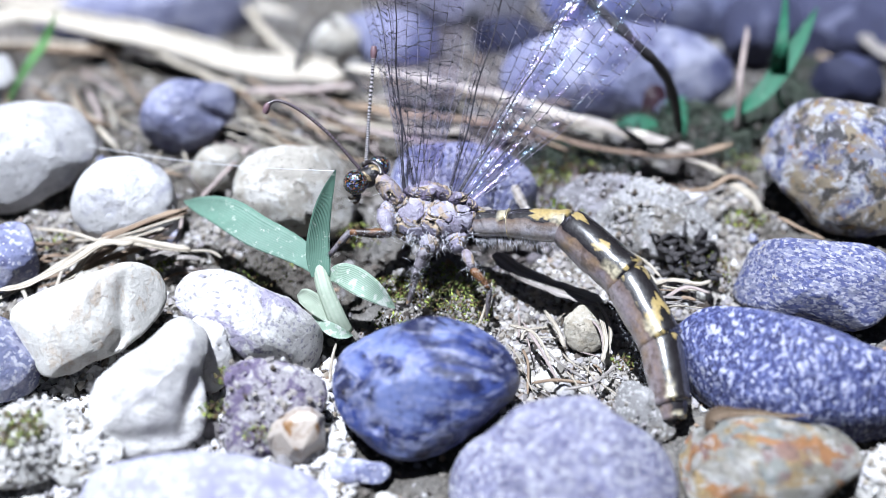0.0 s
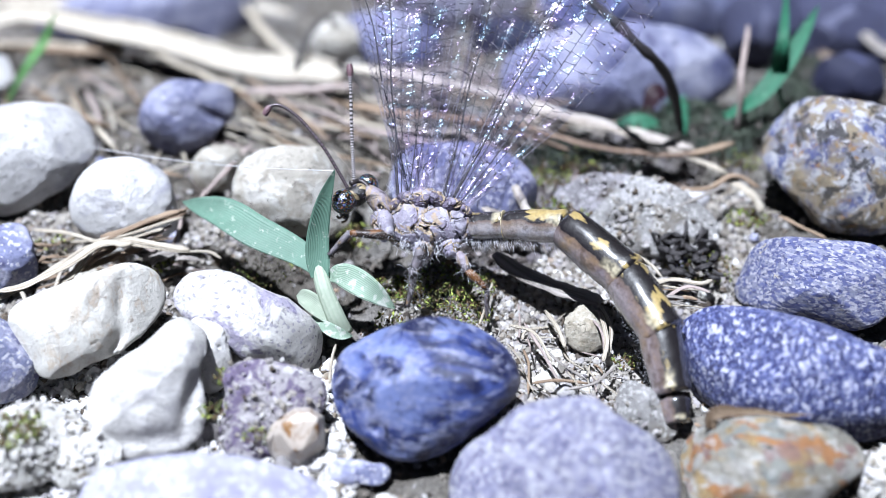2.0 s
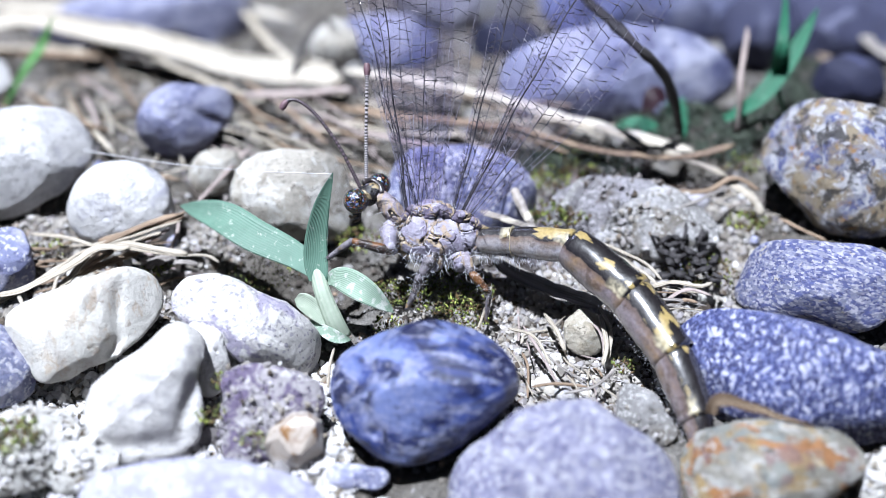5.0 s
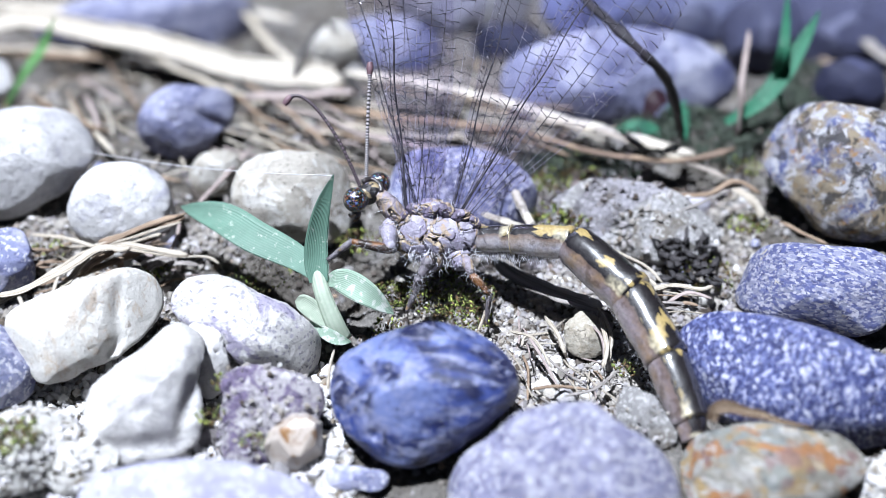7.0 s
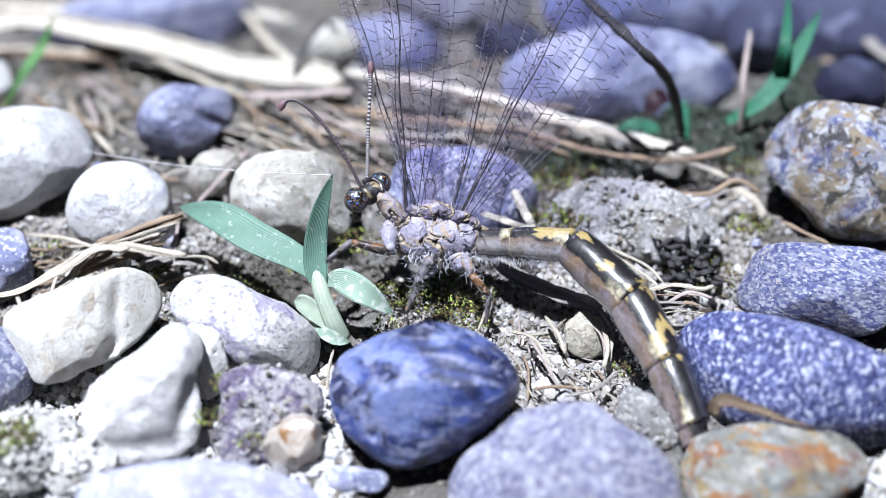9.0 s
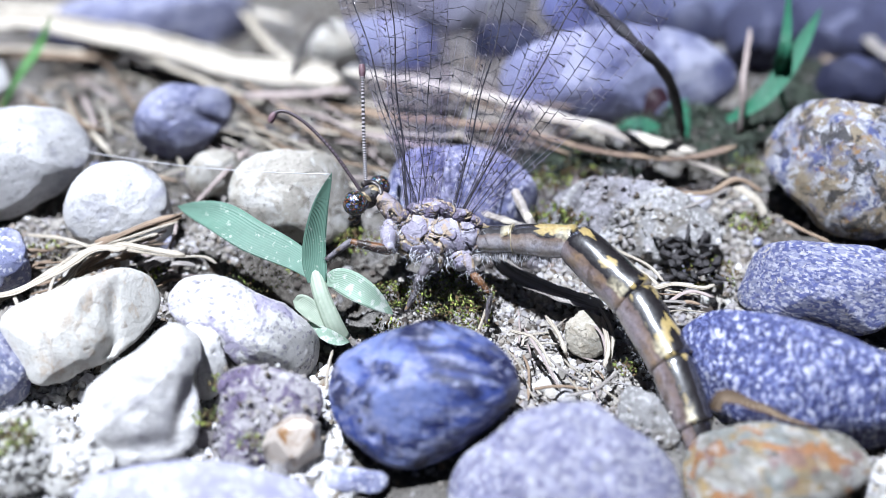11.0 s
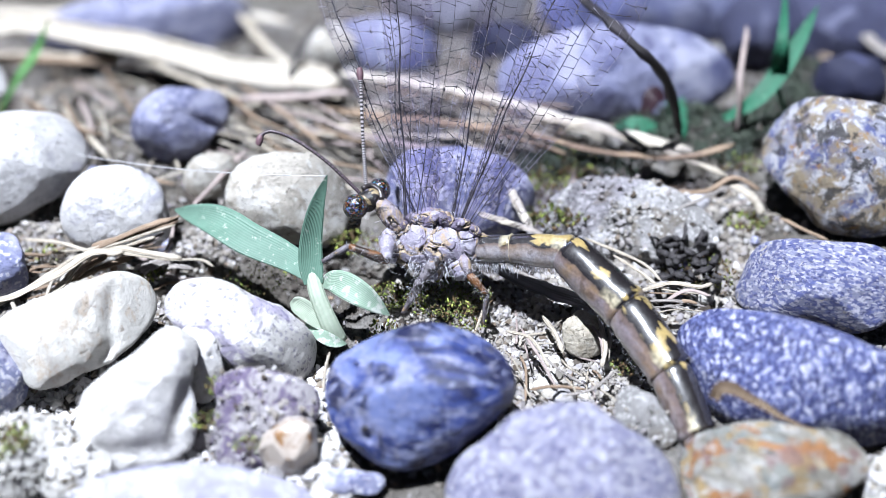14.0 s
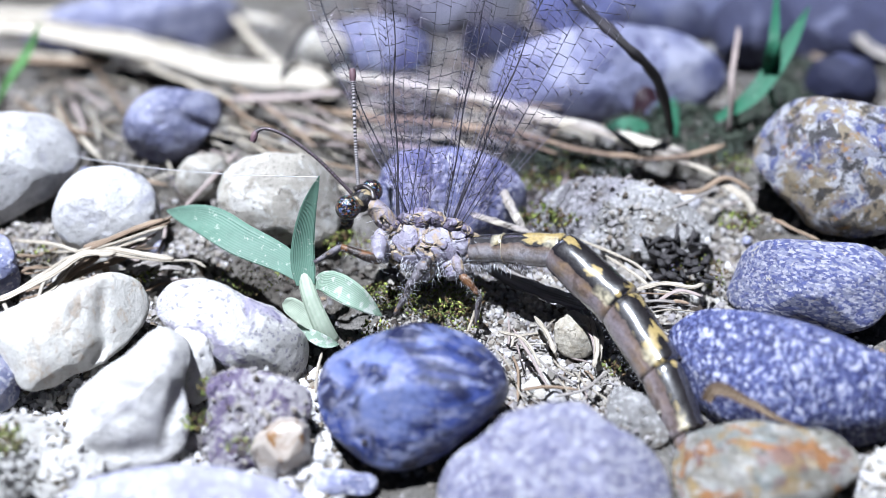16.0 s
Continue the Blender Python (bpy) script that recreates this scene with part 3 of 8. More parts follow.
# ---------------------------------------------------------------- stones
def stone(name, at, tilt, rim, front, back, material, label, seed=0, rough=0.05, blunt=0.8, faces=9, edge=0.70, dents=(), around=130, rows=64):
    """A water-worn stone. rim: its radii, mm, at even steps round its broad face, which tilt turns; front and back: its half thicknesses."""
    k = len(rim)
    size = sum(rim) / k
    off = Vector((seed * 7.3, seed * 1.7, seed * 3.9))

    def radius(th):
        u = th / (2 * math.pi) * k
        i = int(u) % k
        u -= int(u)
        a, b, c, d = (rim[(i + j) % k] for j in (-1, 0, 1, 2))
        return 0.5 * (2 * b + (c - a) * u + (2 * a - 5 * b + 4 * c - d) * u * u + (3 * b - a - 3 * c + d) * u ** 3)
    rng = random.Random(seed + 100)
    facets = []
    for _ in range(faces + 4):
        a = rng.uniform(0, 6.283)
        h = rng.uniform(0.45, 0.95)
        facets.append((math.cos(a) * math.sqrt(1 - h * h), math.sin(a) * math.sqrt(1 - h * h), h, rng.uniform(0.72, 0.95)))
    ph = (math.pi * (np.arange(1, rows) / rows - 0.5))[:, None]
    th = (2 * math.pi * np.arange(around) / around)[None]
    ring = np.array([radius(t) for t in th[0]])[None]
    cp = np.cos(ph) ** blunt
    sp = np.sign(np.sin(ph)) * np.abs(np.sin(ph)) ** blunt
    P = np.stack([ring * cp * np.cos(th), ring * cp * np.sin(th), sp * np.where(sp > 0, front, back) * np.ones_like(th)], -1).reshape(-1, 3)
    face = (0.35 + 0.65 * np.abs(sp) * np.ones_like(th)).ravel()
    q = P / size + np.array(off)
    w = 1.1 * value_noise(q * 1.6) + 0.6 * value_noise(q * 3.7) + 0.36 * value_noise(q * 8) + 0.22 * value_noise(q * 17) + 0.11 * value_noise(q * 34)
    pit = np.maximum(0.0, value_noise(q * 5 + 7.7) - 0.35) + 0.5 * np.maximum(0.0, value_noise(q * 12 + 3.1) - 0.40)
    P = P + P / np.linalg.norm(P, axis=1, keepdims=True) * ((w * rough - 1.6 * pit * min(rough, 0.08)) * size * face)[:, None]
    deep = np.where(P[:, 2] > 0, front, back)
    for nx, ny, nz, far in facets:
        over = np.maximum(0.0, P[:, 0] * nx / size + P[:, 1] * ny / size + P[:, 2] * nz / deep - far) * edge
        P = P - over[:, None] * np.array([nx * size, ny * size, nz * front])
    for x, y, long, wide, turn, depth in dents:
        c, s = math.cos(radians(turn)), math.sin(radians(turn))
        u, v = (P[:, 0] - x) * c + (P[:, 1] - y) * s, (P[:, 1] - y) * c - (P[:, 0] - x) * s
        P[:, 2] -= np.where(P[:, 2] > 0, depth * np.exp(-(u / long) ** 2 - (v / wide) ** 2), 0.0)
    tips = [[0, 0, P[:around, 2].mean()], [0, 0, P[-around:, 2].mean()]]
    co = np.concatenate([P, tips]) * MM
    j = np.arange(around)
    k1 = (j + 1) % around
    quads = np.concatenate([np.stack([r * around + j, r * around + k1, (r + 1) * around + k1, (r + 1) * around + j], 1) for r in range(rows - 2)])
    last, n_all = (rows - 2) * around, len(P)
    tris = np.concatenate([np.stack([k1, j, np.full(around, n_all)], 1), np.stack([last + j, last + k1, np.full(around, n_all + 1)], 1)])
    me = bpy.data.meshes.new(name)
    me.from_pydata(co.tolist(), [], quads.tolist() + tris.tolist())
    me.materials.append(material)
    me.polygons.foreach_set("use_smooth", [True] * len(me.polygons))
    ob = new(name, me)
    ob.matrix_world = pose(*(c * MM for c in at), *tilt)
    tagged(ob, label, "stone", "stones lying on the soil")
    if material in (CLOD, CRUST, GREY_EARTH) and size > 1.2:
        crumbs_on(ob, int((60 if material is CLOD else 22) * size * size), 0.00004, 0.00034, seed, "loose pale crumbs", WHITE_GRIT if material is CLOD else PALE_GRIT)
    return ob


stone("stone", (-34.29, 6.75, 3.99), (57.9, 0.0, 21.5), (6.14, 5.88, 4.69, 4.27, 4.39, 4.52, 4.76, 5.42, 5.60, 5.33, 4.59, 4.01, 4.22, 4.78), 3.32, 4.20, WORN_WHITE,
      "pale grey-white river stone with a flat worn top", 1, 0.05, 0.8, 7)
stone("stone", (-25.18, 1.34, 2.90), (55.0, 0.0, 17.1), (3.91, 3.97, 3.90, 3.79, 3.80, 4.06, 4.16, 4.23, 3.96, 3.58, 3.50, 3.91, 4.69, 4.20), 2.90, 3.67, WHITE,
      "rounded white pebble with faint grey mottling", 2, 0.05, 0.8, 2, 0.35)
stone("stone", (-22.46, 14.64, 2.74), (58.4, 0.0, 13.3), (4.60, 4.62, 3.44, 3.04, 3.28, 3.45, 3.75, 4.15, 4.10, 3.76, 3.46, 3.19, 3.11, 3.21), 2.44, 3.09, SLATE,
      "smooth blue-grey slate pebble beside dry straw", 3, 0.07, 0.72, 3, 0.5, dents=((2.4, -0.4, 1.6, 0.5, -30, 0.6),))
stone("stone", (-33.28, -4.55, 2.05), (53.7, 0.0, 23.7), (2.23, 2.55, 2.99, 2.72, 2.37, 2.33, 2.26, 2.55, 2.51, 2.82, 2.46, 2.47, 2.65, 2.40), 1.84, 2.33, LILAC,
      "small lilac-grey pebble behind a cream stone", 4, 0.05, 0.8, 7)
stone("stone", (-25.02, -12.81, 3.41), (50.5, 0.0, 20.3), (5.58, 5.81, 4.95, 3.71, 3.08, 2.88, 3.09, 3.86, 5.13, 5.07, 4.83, 4.99, 4.16, 3.20, 3.13, 3.30, 3.60, 4.46), 2.69, 3.40, TAN,
      "cream stone with brown stains on its end", 5, 0.06, 0.8, 7, dents=((1.3, -2.2, 1.0, 0.5, 40, 0.7), (2.4, 0.6, 0.5, 2.2, -15, 0.3)))
stone("stone", (-16.11, -15.37, 2.52), (48.0, 0.0, 13.9), (1.38, 1.45, 1.91, 2.60, 2.87, 2.00, 1.35, 1.19, 1.29, 1.81, 2.81, 2.59, 1.84, 1.54), 1.02, 1.29, PALE_GREY,
      "small pale grey stone pressed against a larger one", 39, 0.08, 0.8, 7)
stone("stone", (-19.20, -19.81, 2.96), (46.7, 0.0, 17.6), (3.26, 3.68, 5.45, 5.43, 3.70, 3.13, 3.13, 3.35, 3.92, 4.36, 4.48, 4.67, 4.40, 3.98, 3.96, 4.11, 3.79, 3.36), 3.26, 4.13, PALE_GREY,
      "pale grey lumpy stone with a smooth pitted face", 6, 0.08, 0.8, 7, dents=((2.5, -0.4, 2.4, 0.55, 62, 0.75), (-1.0, -2.8, 3.0, 0.6, -6, 0.35)))
stone("stone", (-13.38, -12.70, 2.92), (49.0, 0.0, 11.2), (3.91, 3.08, 2.63, 2.51, 2.71, 3.51, 4.59, 5.80, 5.66, 3.55, 2.49, 2.37, 2.56, 2.73, 3.35, 4.91, 6.08, 5.26), 2.60, 4.00, SPECKLED_WHITE,
      "white stone with lichen specks and violet patches", 7, 0.08, 0.8, 7)
stone("stone", (-30.99, -15.91, 1.87), (49.6, 0.0, 25.7), (2.38, 2.38, 2.96, 3.34, 3.04, 2.92, 2.40, 2.45, 3.13, 2.98, 2.71, 2.86, 3.28, 2.94), 2.19, 2.77, LILAC,
      "lilac-blue stone lying under the cream stone", 8, 0.05, 0.8, 7)
stone("stone", (-14.70, -29.73, 2.46), (41.2, 0.0, 16.2), (7.55, 5.17, 4.09, 3.77, 4.09, 5.36, 7.72, 7.46, 4.83, 3.80, 3.74, 3.96, 5.18, 8.13), 4.00, 6.00, PALE_LILAC,
      "broad pale lilac stone with a smooth top", 9, 0.04, 0.8, 7)
chip("quartz_chip", (-9.62, -22.22, 1.39), (43.8, 0.0, 9.4), (1.97, 2.18, 2.08, 2.04, 1.71, 1.93, 2.15, 2.09, 2.10, 1.97, 1.86, 2.03), 1.78, 2.05, AGATE,
     "pointed quartz chip with brown bands")
stone("stone", (-1.44, -19.54, 3.30), (45.6, 0.0, 1.4), (6.42, 6.14, 5.50, 4.96, 4.64, 4.46, 4.61, 5.11, 5.97, 6.00, 5.80, 5.36, 5.16, 4.94, 4.67, 4.56, 4.68, 5.34), 4.60, 5.20, BLUE,
      "smooth deep blue pebble with pale veins", 11, 0.035, 0.8, 4, dents=((-3.0, -2.6, 0.5, 0.4, 0, 0.4), (-3.2, 1.2, 2.0, 0.6, 12, 0.35)))
stone("stone", (7.37, -27.13, 2.86), (41.9, -0.0, -7.9), (7.37, 6.34, 4.98, 5.17, 5.06, 5.07, 5.52, 7.24, 6.92, 5.37, 4.67, 4.15, 4.55, 6.24), 4.50, 6.00, GREYBLUE,
      "grey-blue granular stone with a domed top", 12, 0.08, 0.8, 7)
stone("pebble", (-5.63, -24.53, 0.52), (42.0, 0.0, 5.8), (2.36, 1.21, 0.89, 0.79, 0.84, 1.16, 1.89, 2.21, 1.30, 0.90, 0.79, 0.82, 1.09, 1.88), 0.70, 0.90, LILAC,
      "small flat lilac pebble on gravel", 13, 0.05, 0.8, 7)
stone("stone", (20.12, -26.03, 2.58), (43.9, -0.0, -20.3), (4.85, 6.25, 5.30, 3.75, 3.25, 3.25, 3.40, 3.74, 4.62, 5.87, 5.39, 5.00, 4.29, 3.99, 3.60, 3.39, 3.62, 4.00), 3.00, 4.00, RUST,
      "flat grey-green stone with rust streaks", 14, 0.10, 0.62, 24, 0.9, dents=((0.5, 3.0, 5.0, 0.7, 5, 0.7),))
stone("stone", (23.81, -18.54, 3.18), (48.0, -0.0, -21.1), (8.34, 7.07, 5.06, 4.18, 3.88, 3.98, 4.53, 5.75, 8.07, 9.01, 7.73, 5.63, 4.09, 3.55, 3.54, 4.01, 5.49, 7.93), 4.20, 6.00, GRANITE,
      "large dark blue stone with white speckles", 15, 0.03, 0.8, 7)
stone("stone", (27.50, -8.07, 2.76), (52.2, -0.0, -20.8), (5.64, 5.79, 5.13, 3.97, 3.31, 3.16, 3.37, 4.12, 5.22, 5.86, 6.54, 4.93, 3.64, 3.19, 3.15, 3.52, 4.36, 5.15), 3.20, 4.00, FLAKY,
      "grey slate stone with flaky blue patches", 16, 0.05, 0.62, 7)
stone("stone", (32.78, 4.17, 4.72), (57.4, -0.0, -21.2), (6.82, 6.24, 5.75, 4.96, 5.07, 6.05, 7.11, 7.49, 5.95, 5.39, 5.73, 5.73, 5.91, 6.49), 3.97, 5.02, MOTTLED,
      "mottled grey stone with ochre rust patches", 17, 0.08, 0.8, 7)
stone("stone", (-11.77, 3.12, 2.82), (54.6, 0.0, 8.0), (4.82, 4.49, 4.11, 3.60, 3.84, 4.36, 5.00, 5.09, 4.53, 3.71, 3.65, 3.81, 4.74, 5.19), 2.80, 3.55, DUST,
      "dusty pale round stone behind the insect head", 18, 0.06, 0.8, 7)
stone("stone", (1.43, 3.63, 2.77), (54.5, -0.0, -1.0), (6.22, 5.16, 4.16, 3.88, 3.86, 4.68, 6.17, 6.13, 5.30, 4.48, 3.64, 3.68, 4.65, 6.17), 2.79, 3.53, LILAC,
      "lilac-blue stone behind the insect wings", 19, 0.05, 0.8, 7)
stone("earth_clod", (14.34, 1.40, 1.55), (40.0, -0.0, -9.9), (7.87, 5.88, 4.24, 3.58, 3.50, 4.14, 5.20, 6.61, 5.97, 3.98, 3.19, 3.22, 3.93, 5.97), 1.50, 3.50, GREY_EARTH,
      "crumbly grey clod of dry earth", 20, 0.09, 0.9, 7)
stone("stone", (16.30, 24.48, 1.08), (59.8, -0.0, -8.8), (11.51, 9.01, 6.01, 5.03, 4.87, 5.37, 7.40, 10.71, 10.17, 5.88, 4.67, 4.35, 4.99, 7.33), 3.61, 4.57, HAZE,
      "broad blue-grey stone in the distance", 21, 0.06, 0.8, 7)
stone("stone", (2.60, 63.5, -11.0), (62.9, -0.0, -0.1), (8.31, 7.52, 6.12, 5.03, 5.12, 5.91, 7.87, 8.87, 7.90, 5.65, 5.10, 5.28, 6.04, 7.19), 4.49, 5.68, CHALK,
      "chalky pale grey stone in the distance", 22, 0.06, 0.8, 7)
stone("stone", (-6.0, 46.0, -7.6), (60.1, -0.0, -0.4), (6.41, 5.12, 4.16, 3.47, 3.56, 4.14, 5.61, 6.23, 5.29, 4.13, 3.49, 3.57, 4.15, 5.47), 3.03, 3.58, HAZE,
      "lilac stone behind long straw", 23, 0.06, 0.8, 7)
# Added stone: its near-black colour makes the shaded gap between its neighbours.
stone("stone", (7.6, 48.5, -9.0), (60.1, -0.0, -4.4), (4.41, 3.82, 3.16, 2.87, 2.96, 3.34, 4.11, 4.63, 3.89, 3.13, 2.69, 2.77, 3.35, 4.07), 2.03, 2.58, NAVY,
      "dark navy stone between larger far stones", 41, 0.06, 0.8, 7)
stone("stone", (23.57, 56.59, -7.17), (63.3, -0.0, -9.8), (12.71, 9.88, 7.28, 5.79, 5.76, 7.12, 8.84, 13.23, 10.68, 5.91, 4.73, 4.86, 6.32, 10.44), 4.10, 5.19, DIM_BLUE,
      "dim blue slab in the distance", 24, 0.05, 0.8, 7)
stone("stone", (34.27, 43.26, -4.15), (62.4, -0.0, -15.5), (4.47, 4.22, 4.57, 4.52, 4.62, 4.25, 4.40, 4.57, 4.49, 4.69, 4.45, 4.48, 4.45, 4.41), 3.45, 4.37, DULL_LILAC,
      "dim lilac-grey stone in the distance", 40, 0.05, 0.8, 7)
stone("stone", (39.23, 26.82, -1.06), (60.8, -0.0, -20.1), (3.41, 3.22, 3.12, 2.74, 2.78, 2.79, 3.26, 3.41, 3.53, 3.21, 2.60, 2.53, 2.75, 3.62), 1.98, 2.51, NAVY,
      "small dark blue stone behind a mottled one", 25, 0.05, 0.8, 7)
stone("stone", (44.31, 46.38, -5.27), (63.1, -0.0, -19.3), (8.23, 7.15, 5.74, 4.66, 4.70, 5.17, 6.63, 7.96, 8.21, 5.55, 4.29, 4.11, 4.80, 7.57), 3.42, 4.33, DULL_LILAC,
      "dark grey-blue stone in the distance", 26, 0.05, 0.8, 7)
stone("pebble", (-44.09, 28.29, -1.86), (61.1, 0.0, 22.1), (2.05, 2.37, 2.75, 2.20, 1.96, 1.77, 1.97, 2.20, 2.45, 2.37, 2.11, 2.16, 1.97, 2.04), 1.67, 2.11, WHITE,
      "small white pebble at the grass foot", 27, 0.05, 0.8, 7)
stone("pebble", (-11.49, 41.76, -5.32), (61.0, 0.0, 5.4), (2.59, 2.81, 2.71, 3.00, 2.86, 2.88, 2.61, 2.76, 2.75, 2.96, 2.69, 3.02, 2.83, 2.94), 2.05, 2.60, DUST,
      "round grey pebble behind the straw", 28, 0.05, 0.8, 7)
stone("pebble", (10.31, -10.77, 0.47), (48.5, -0.0, -8.4), (1.54, 1.42, 1.61, 1.65, 1.83, 1.63, 1.60, 1.48, 1.49, 1.56, 1.69, 1.72, 1.63, 1.56), 1.19, 1.51, TAN_PEBBLE,
      "small tan pebble half sunk in soil", 29, 0.2, 0.8, 7)
stone("pebble", (-18.94, 8.38, 1.51), (56.0, 0.0, 12.0), (2.25, 2.34, 2.18, 1.99, 1.90, 2.03, 2.08, 2.29, 2.34, 2.17, 1.92, 1.97, 1.96, 2.30), 1.50, 1.90, DUST,
      "small tan-grey pebble between stones", 30, 0.05, 0.8, 7)
stone("pebble", (-21.95, -0.04, 0.70), (53.3, 0.0, 15.3), (1.02, 0.98, 1.08, 0.86, 0.86, 0.88, 0.93, 1.04, 0.95, 1.06, 0.86, 0.87, 0.99, 0.90), 0.64, 0.81, LILAC,
      "tiny lilac pebble beneath a straw", 31, 0.05, 0.8, 7)
stone("pebble", (19.95, -18.89, 0.76), (46.2, -0.0, -18.0), (1.54, 1.45, 1.21, 1.03, 1.03, 1.02, 1.25, 1.45, 1.68, 1.13, 0.99, 1.08, 1.04, 1.21), 0.79, 1.00, LILAC,
      "tiny pale blue pebble behind a rusty stone", 32, 0.05, 0.8, 7)
stone("stone", (-11.61, -20.62, 2.38), (45.2, 0.0, 11.0), (3.78, 3.68, 3.11, 3.01, 3.36, 3.68, 3.09, 3.14, 3.69, 3.60, 3.25, 2.94, 2.99, 3.21), 1.20, 3.00, CRUST,
      "violet-grey lichen crust on the soil", 33, 0.16, 0.9, 7)
stone("earth_clod", (13.41, -20.14, 1.46), (45.2, -0.0, -12.5), (1.72, 1.39, 1.40, 1.69, 1.89, 2.49, 2.21, 1.95, 1.72, 1.46, 1.42, 1.71, 2.26, 2.44), 1.00, 1.85, GREY_EARTH,
      "small crumbly clod beside the blue stone", 34, 0.14, 0.8, 7)
stone("stone", (-32.35, 54.17, -8.26), (62.8, 0.0, 13.5), (12.41, 5.61, 3.65, 3.17, 3.39, 4.64, 8.33, 16.71, 4.11, 2.72, 2.38, 2.60, 3.72, 10.09), 3.46, 4.38, SLATE,
      "blue-grey stone behind the bleached stalk", 35, 0.05, 0.8, 7)
stone("pebble", (-22.87, -24.18, 1.38), (44.7, 0.0, 22.1), (2.28, 2.24, 2.46, 1.80, 1.68, 1.83, 1.85, 2.29, 2.49, 2.04, 1.82, 1.66, 1.87, 1.98), 1.00, 1.79, CLOD,
      "small grey crumb of dry earth", 36, 0.14, 0.8, 7)
stone("earth_clod", (-26.68, -23.59, 2.07), (45.9, 0.0, 25.2), (3.79, 3.50, 2.88, 2.65, 2.71, 3.04, 3.28, 3.66, 3.55, 2.97, 2.45, 2.50, 3.02, 3.66), 1.20, 2.00, CLOD,
      "pale gritty earth with moss on it", 37, 0.16, 0.8, 7)
stone("earth_clod", (28.30, -26.22, 1.72), (45.0, -0.0, -27.6), (2.03, 2.22, 2.51, 2.33, 2.32, 1.95, 2.02, 2.00, 2.38, 2.44, 2.46, 2.13, 1.88, 2.03), 1.20, 2.00, CLOD,
      "pale gritty earth beside a rusty stone", 38, 0.16, 0.8, 7)


def loose_stones():
    """Small loose stones and crumbs of earth on open soil."""
    rng = random.Random(12)
    for (x0, x1), (y0, y1), count, tones in (((4.5, 12.5), (-17.0, -9.0), 16, (CLOD, DUST, PALE_GREY)), ((-32.0, -22.5), (-27.0, -19.5), 16, (CLOD, WHITE, CLOD)),
                                             ((9.0, 24.0), (-6.0, 9.5), 26, (CLOD, GREYBLUE, DUST, WHITE)), ((-9.0, -3.5), (-26.5, -22.5), 8, (WHITE, CLOD)),
                                             ((-30.0, -8.0), (4.0, 24.0), 22, (DUST, PALE_GREY, LILAC)), ((-31.0, -20.0), (-4.0, -0.5), 8, (CLOD, DUST)),
                                             ((24.0, 31.0), (-2.0, 1.5), 7, (CLOD, DUST, LILAC))):
        for k in range(count):
            x, y = rng.uniform(x0, x1), rng.uniform(y0, y1)
            r = 0.28 + 0.75 * rng.random() ** 2
            z = float(ground_height(np.array(x * MM), np.array(y * MM))) / MM
            tone = tones[k % len(tones)]
            word = {CLOD: "pale crumbly", DUST: "dusty tan", PALE_GREY: "pale grey", WHITE: "white", GREYBLUE: "grey-blue", LILAC: "lilac-grey"}[tone]
            stone("pebble", (x, y, z + 0.35 * r), (rng.uniform(0, 50), rng.uniform(-20, 20), rng.uniform(0, 360)), [r * rng.uniform(0.75, 1.25) for _ in range(7)], 0.7 * r, 0.7 * r, tone,
                  f"tiny {word} pebble lying on soil", 200 + k, 0.12, 0.8, 3, 0.7, around=26, rows=14)


loose_stones()

SEEDLING = dict(
    stem=[(-7.4, -10.6, 0.0), (-7.9, -10.3, 1.4), (-8.7, -9.1, 3.0), (-9.3, -7.3, 4.2)],
    broad=[(-9.0, -7.4, 3.2), (-11.0, -5.8, 3.8), (-14.1, -4.3, 4.5), (-16.8, -2.4, 4.9), (-20.1, -0.6, 4.6)],
    upright=[(-9.0, -8.5, 3.6), (-9.2, -7.0, 5.5), (-8.7, -5.8, 8.2), (-7.8, -4.8, 10.5)],
    short=[(-8.6, -8.3, 3.4), (-7.3, -9.0, 4.2), (-5.4, -10.3, 4.0), (-3.5, -10.9, 2.6)],
    sheath=[(-7.7, -10.6, 0.8), (-9.0, -10.0, 1.6), (-10.2, -9.5, 2.4), (-10.7, -9.4, 2.6)],
    low=[(-9.7, -10.2, 1.2), (-8.5, -11.2, 1.1), (-7.5, -11.7, 0.9), (-6.6, -11.6, 0.6)])


# ---------------------------------------------------------------- straw, grass, seedling, moss
_straws = [0]


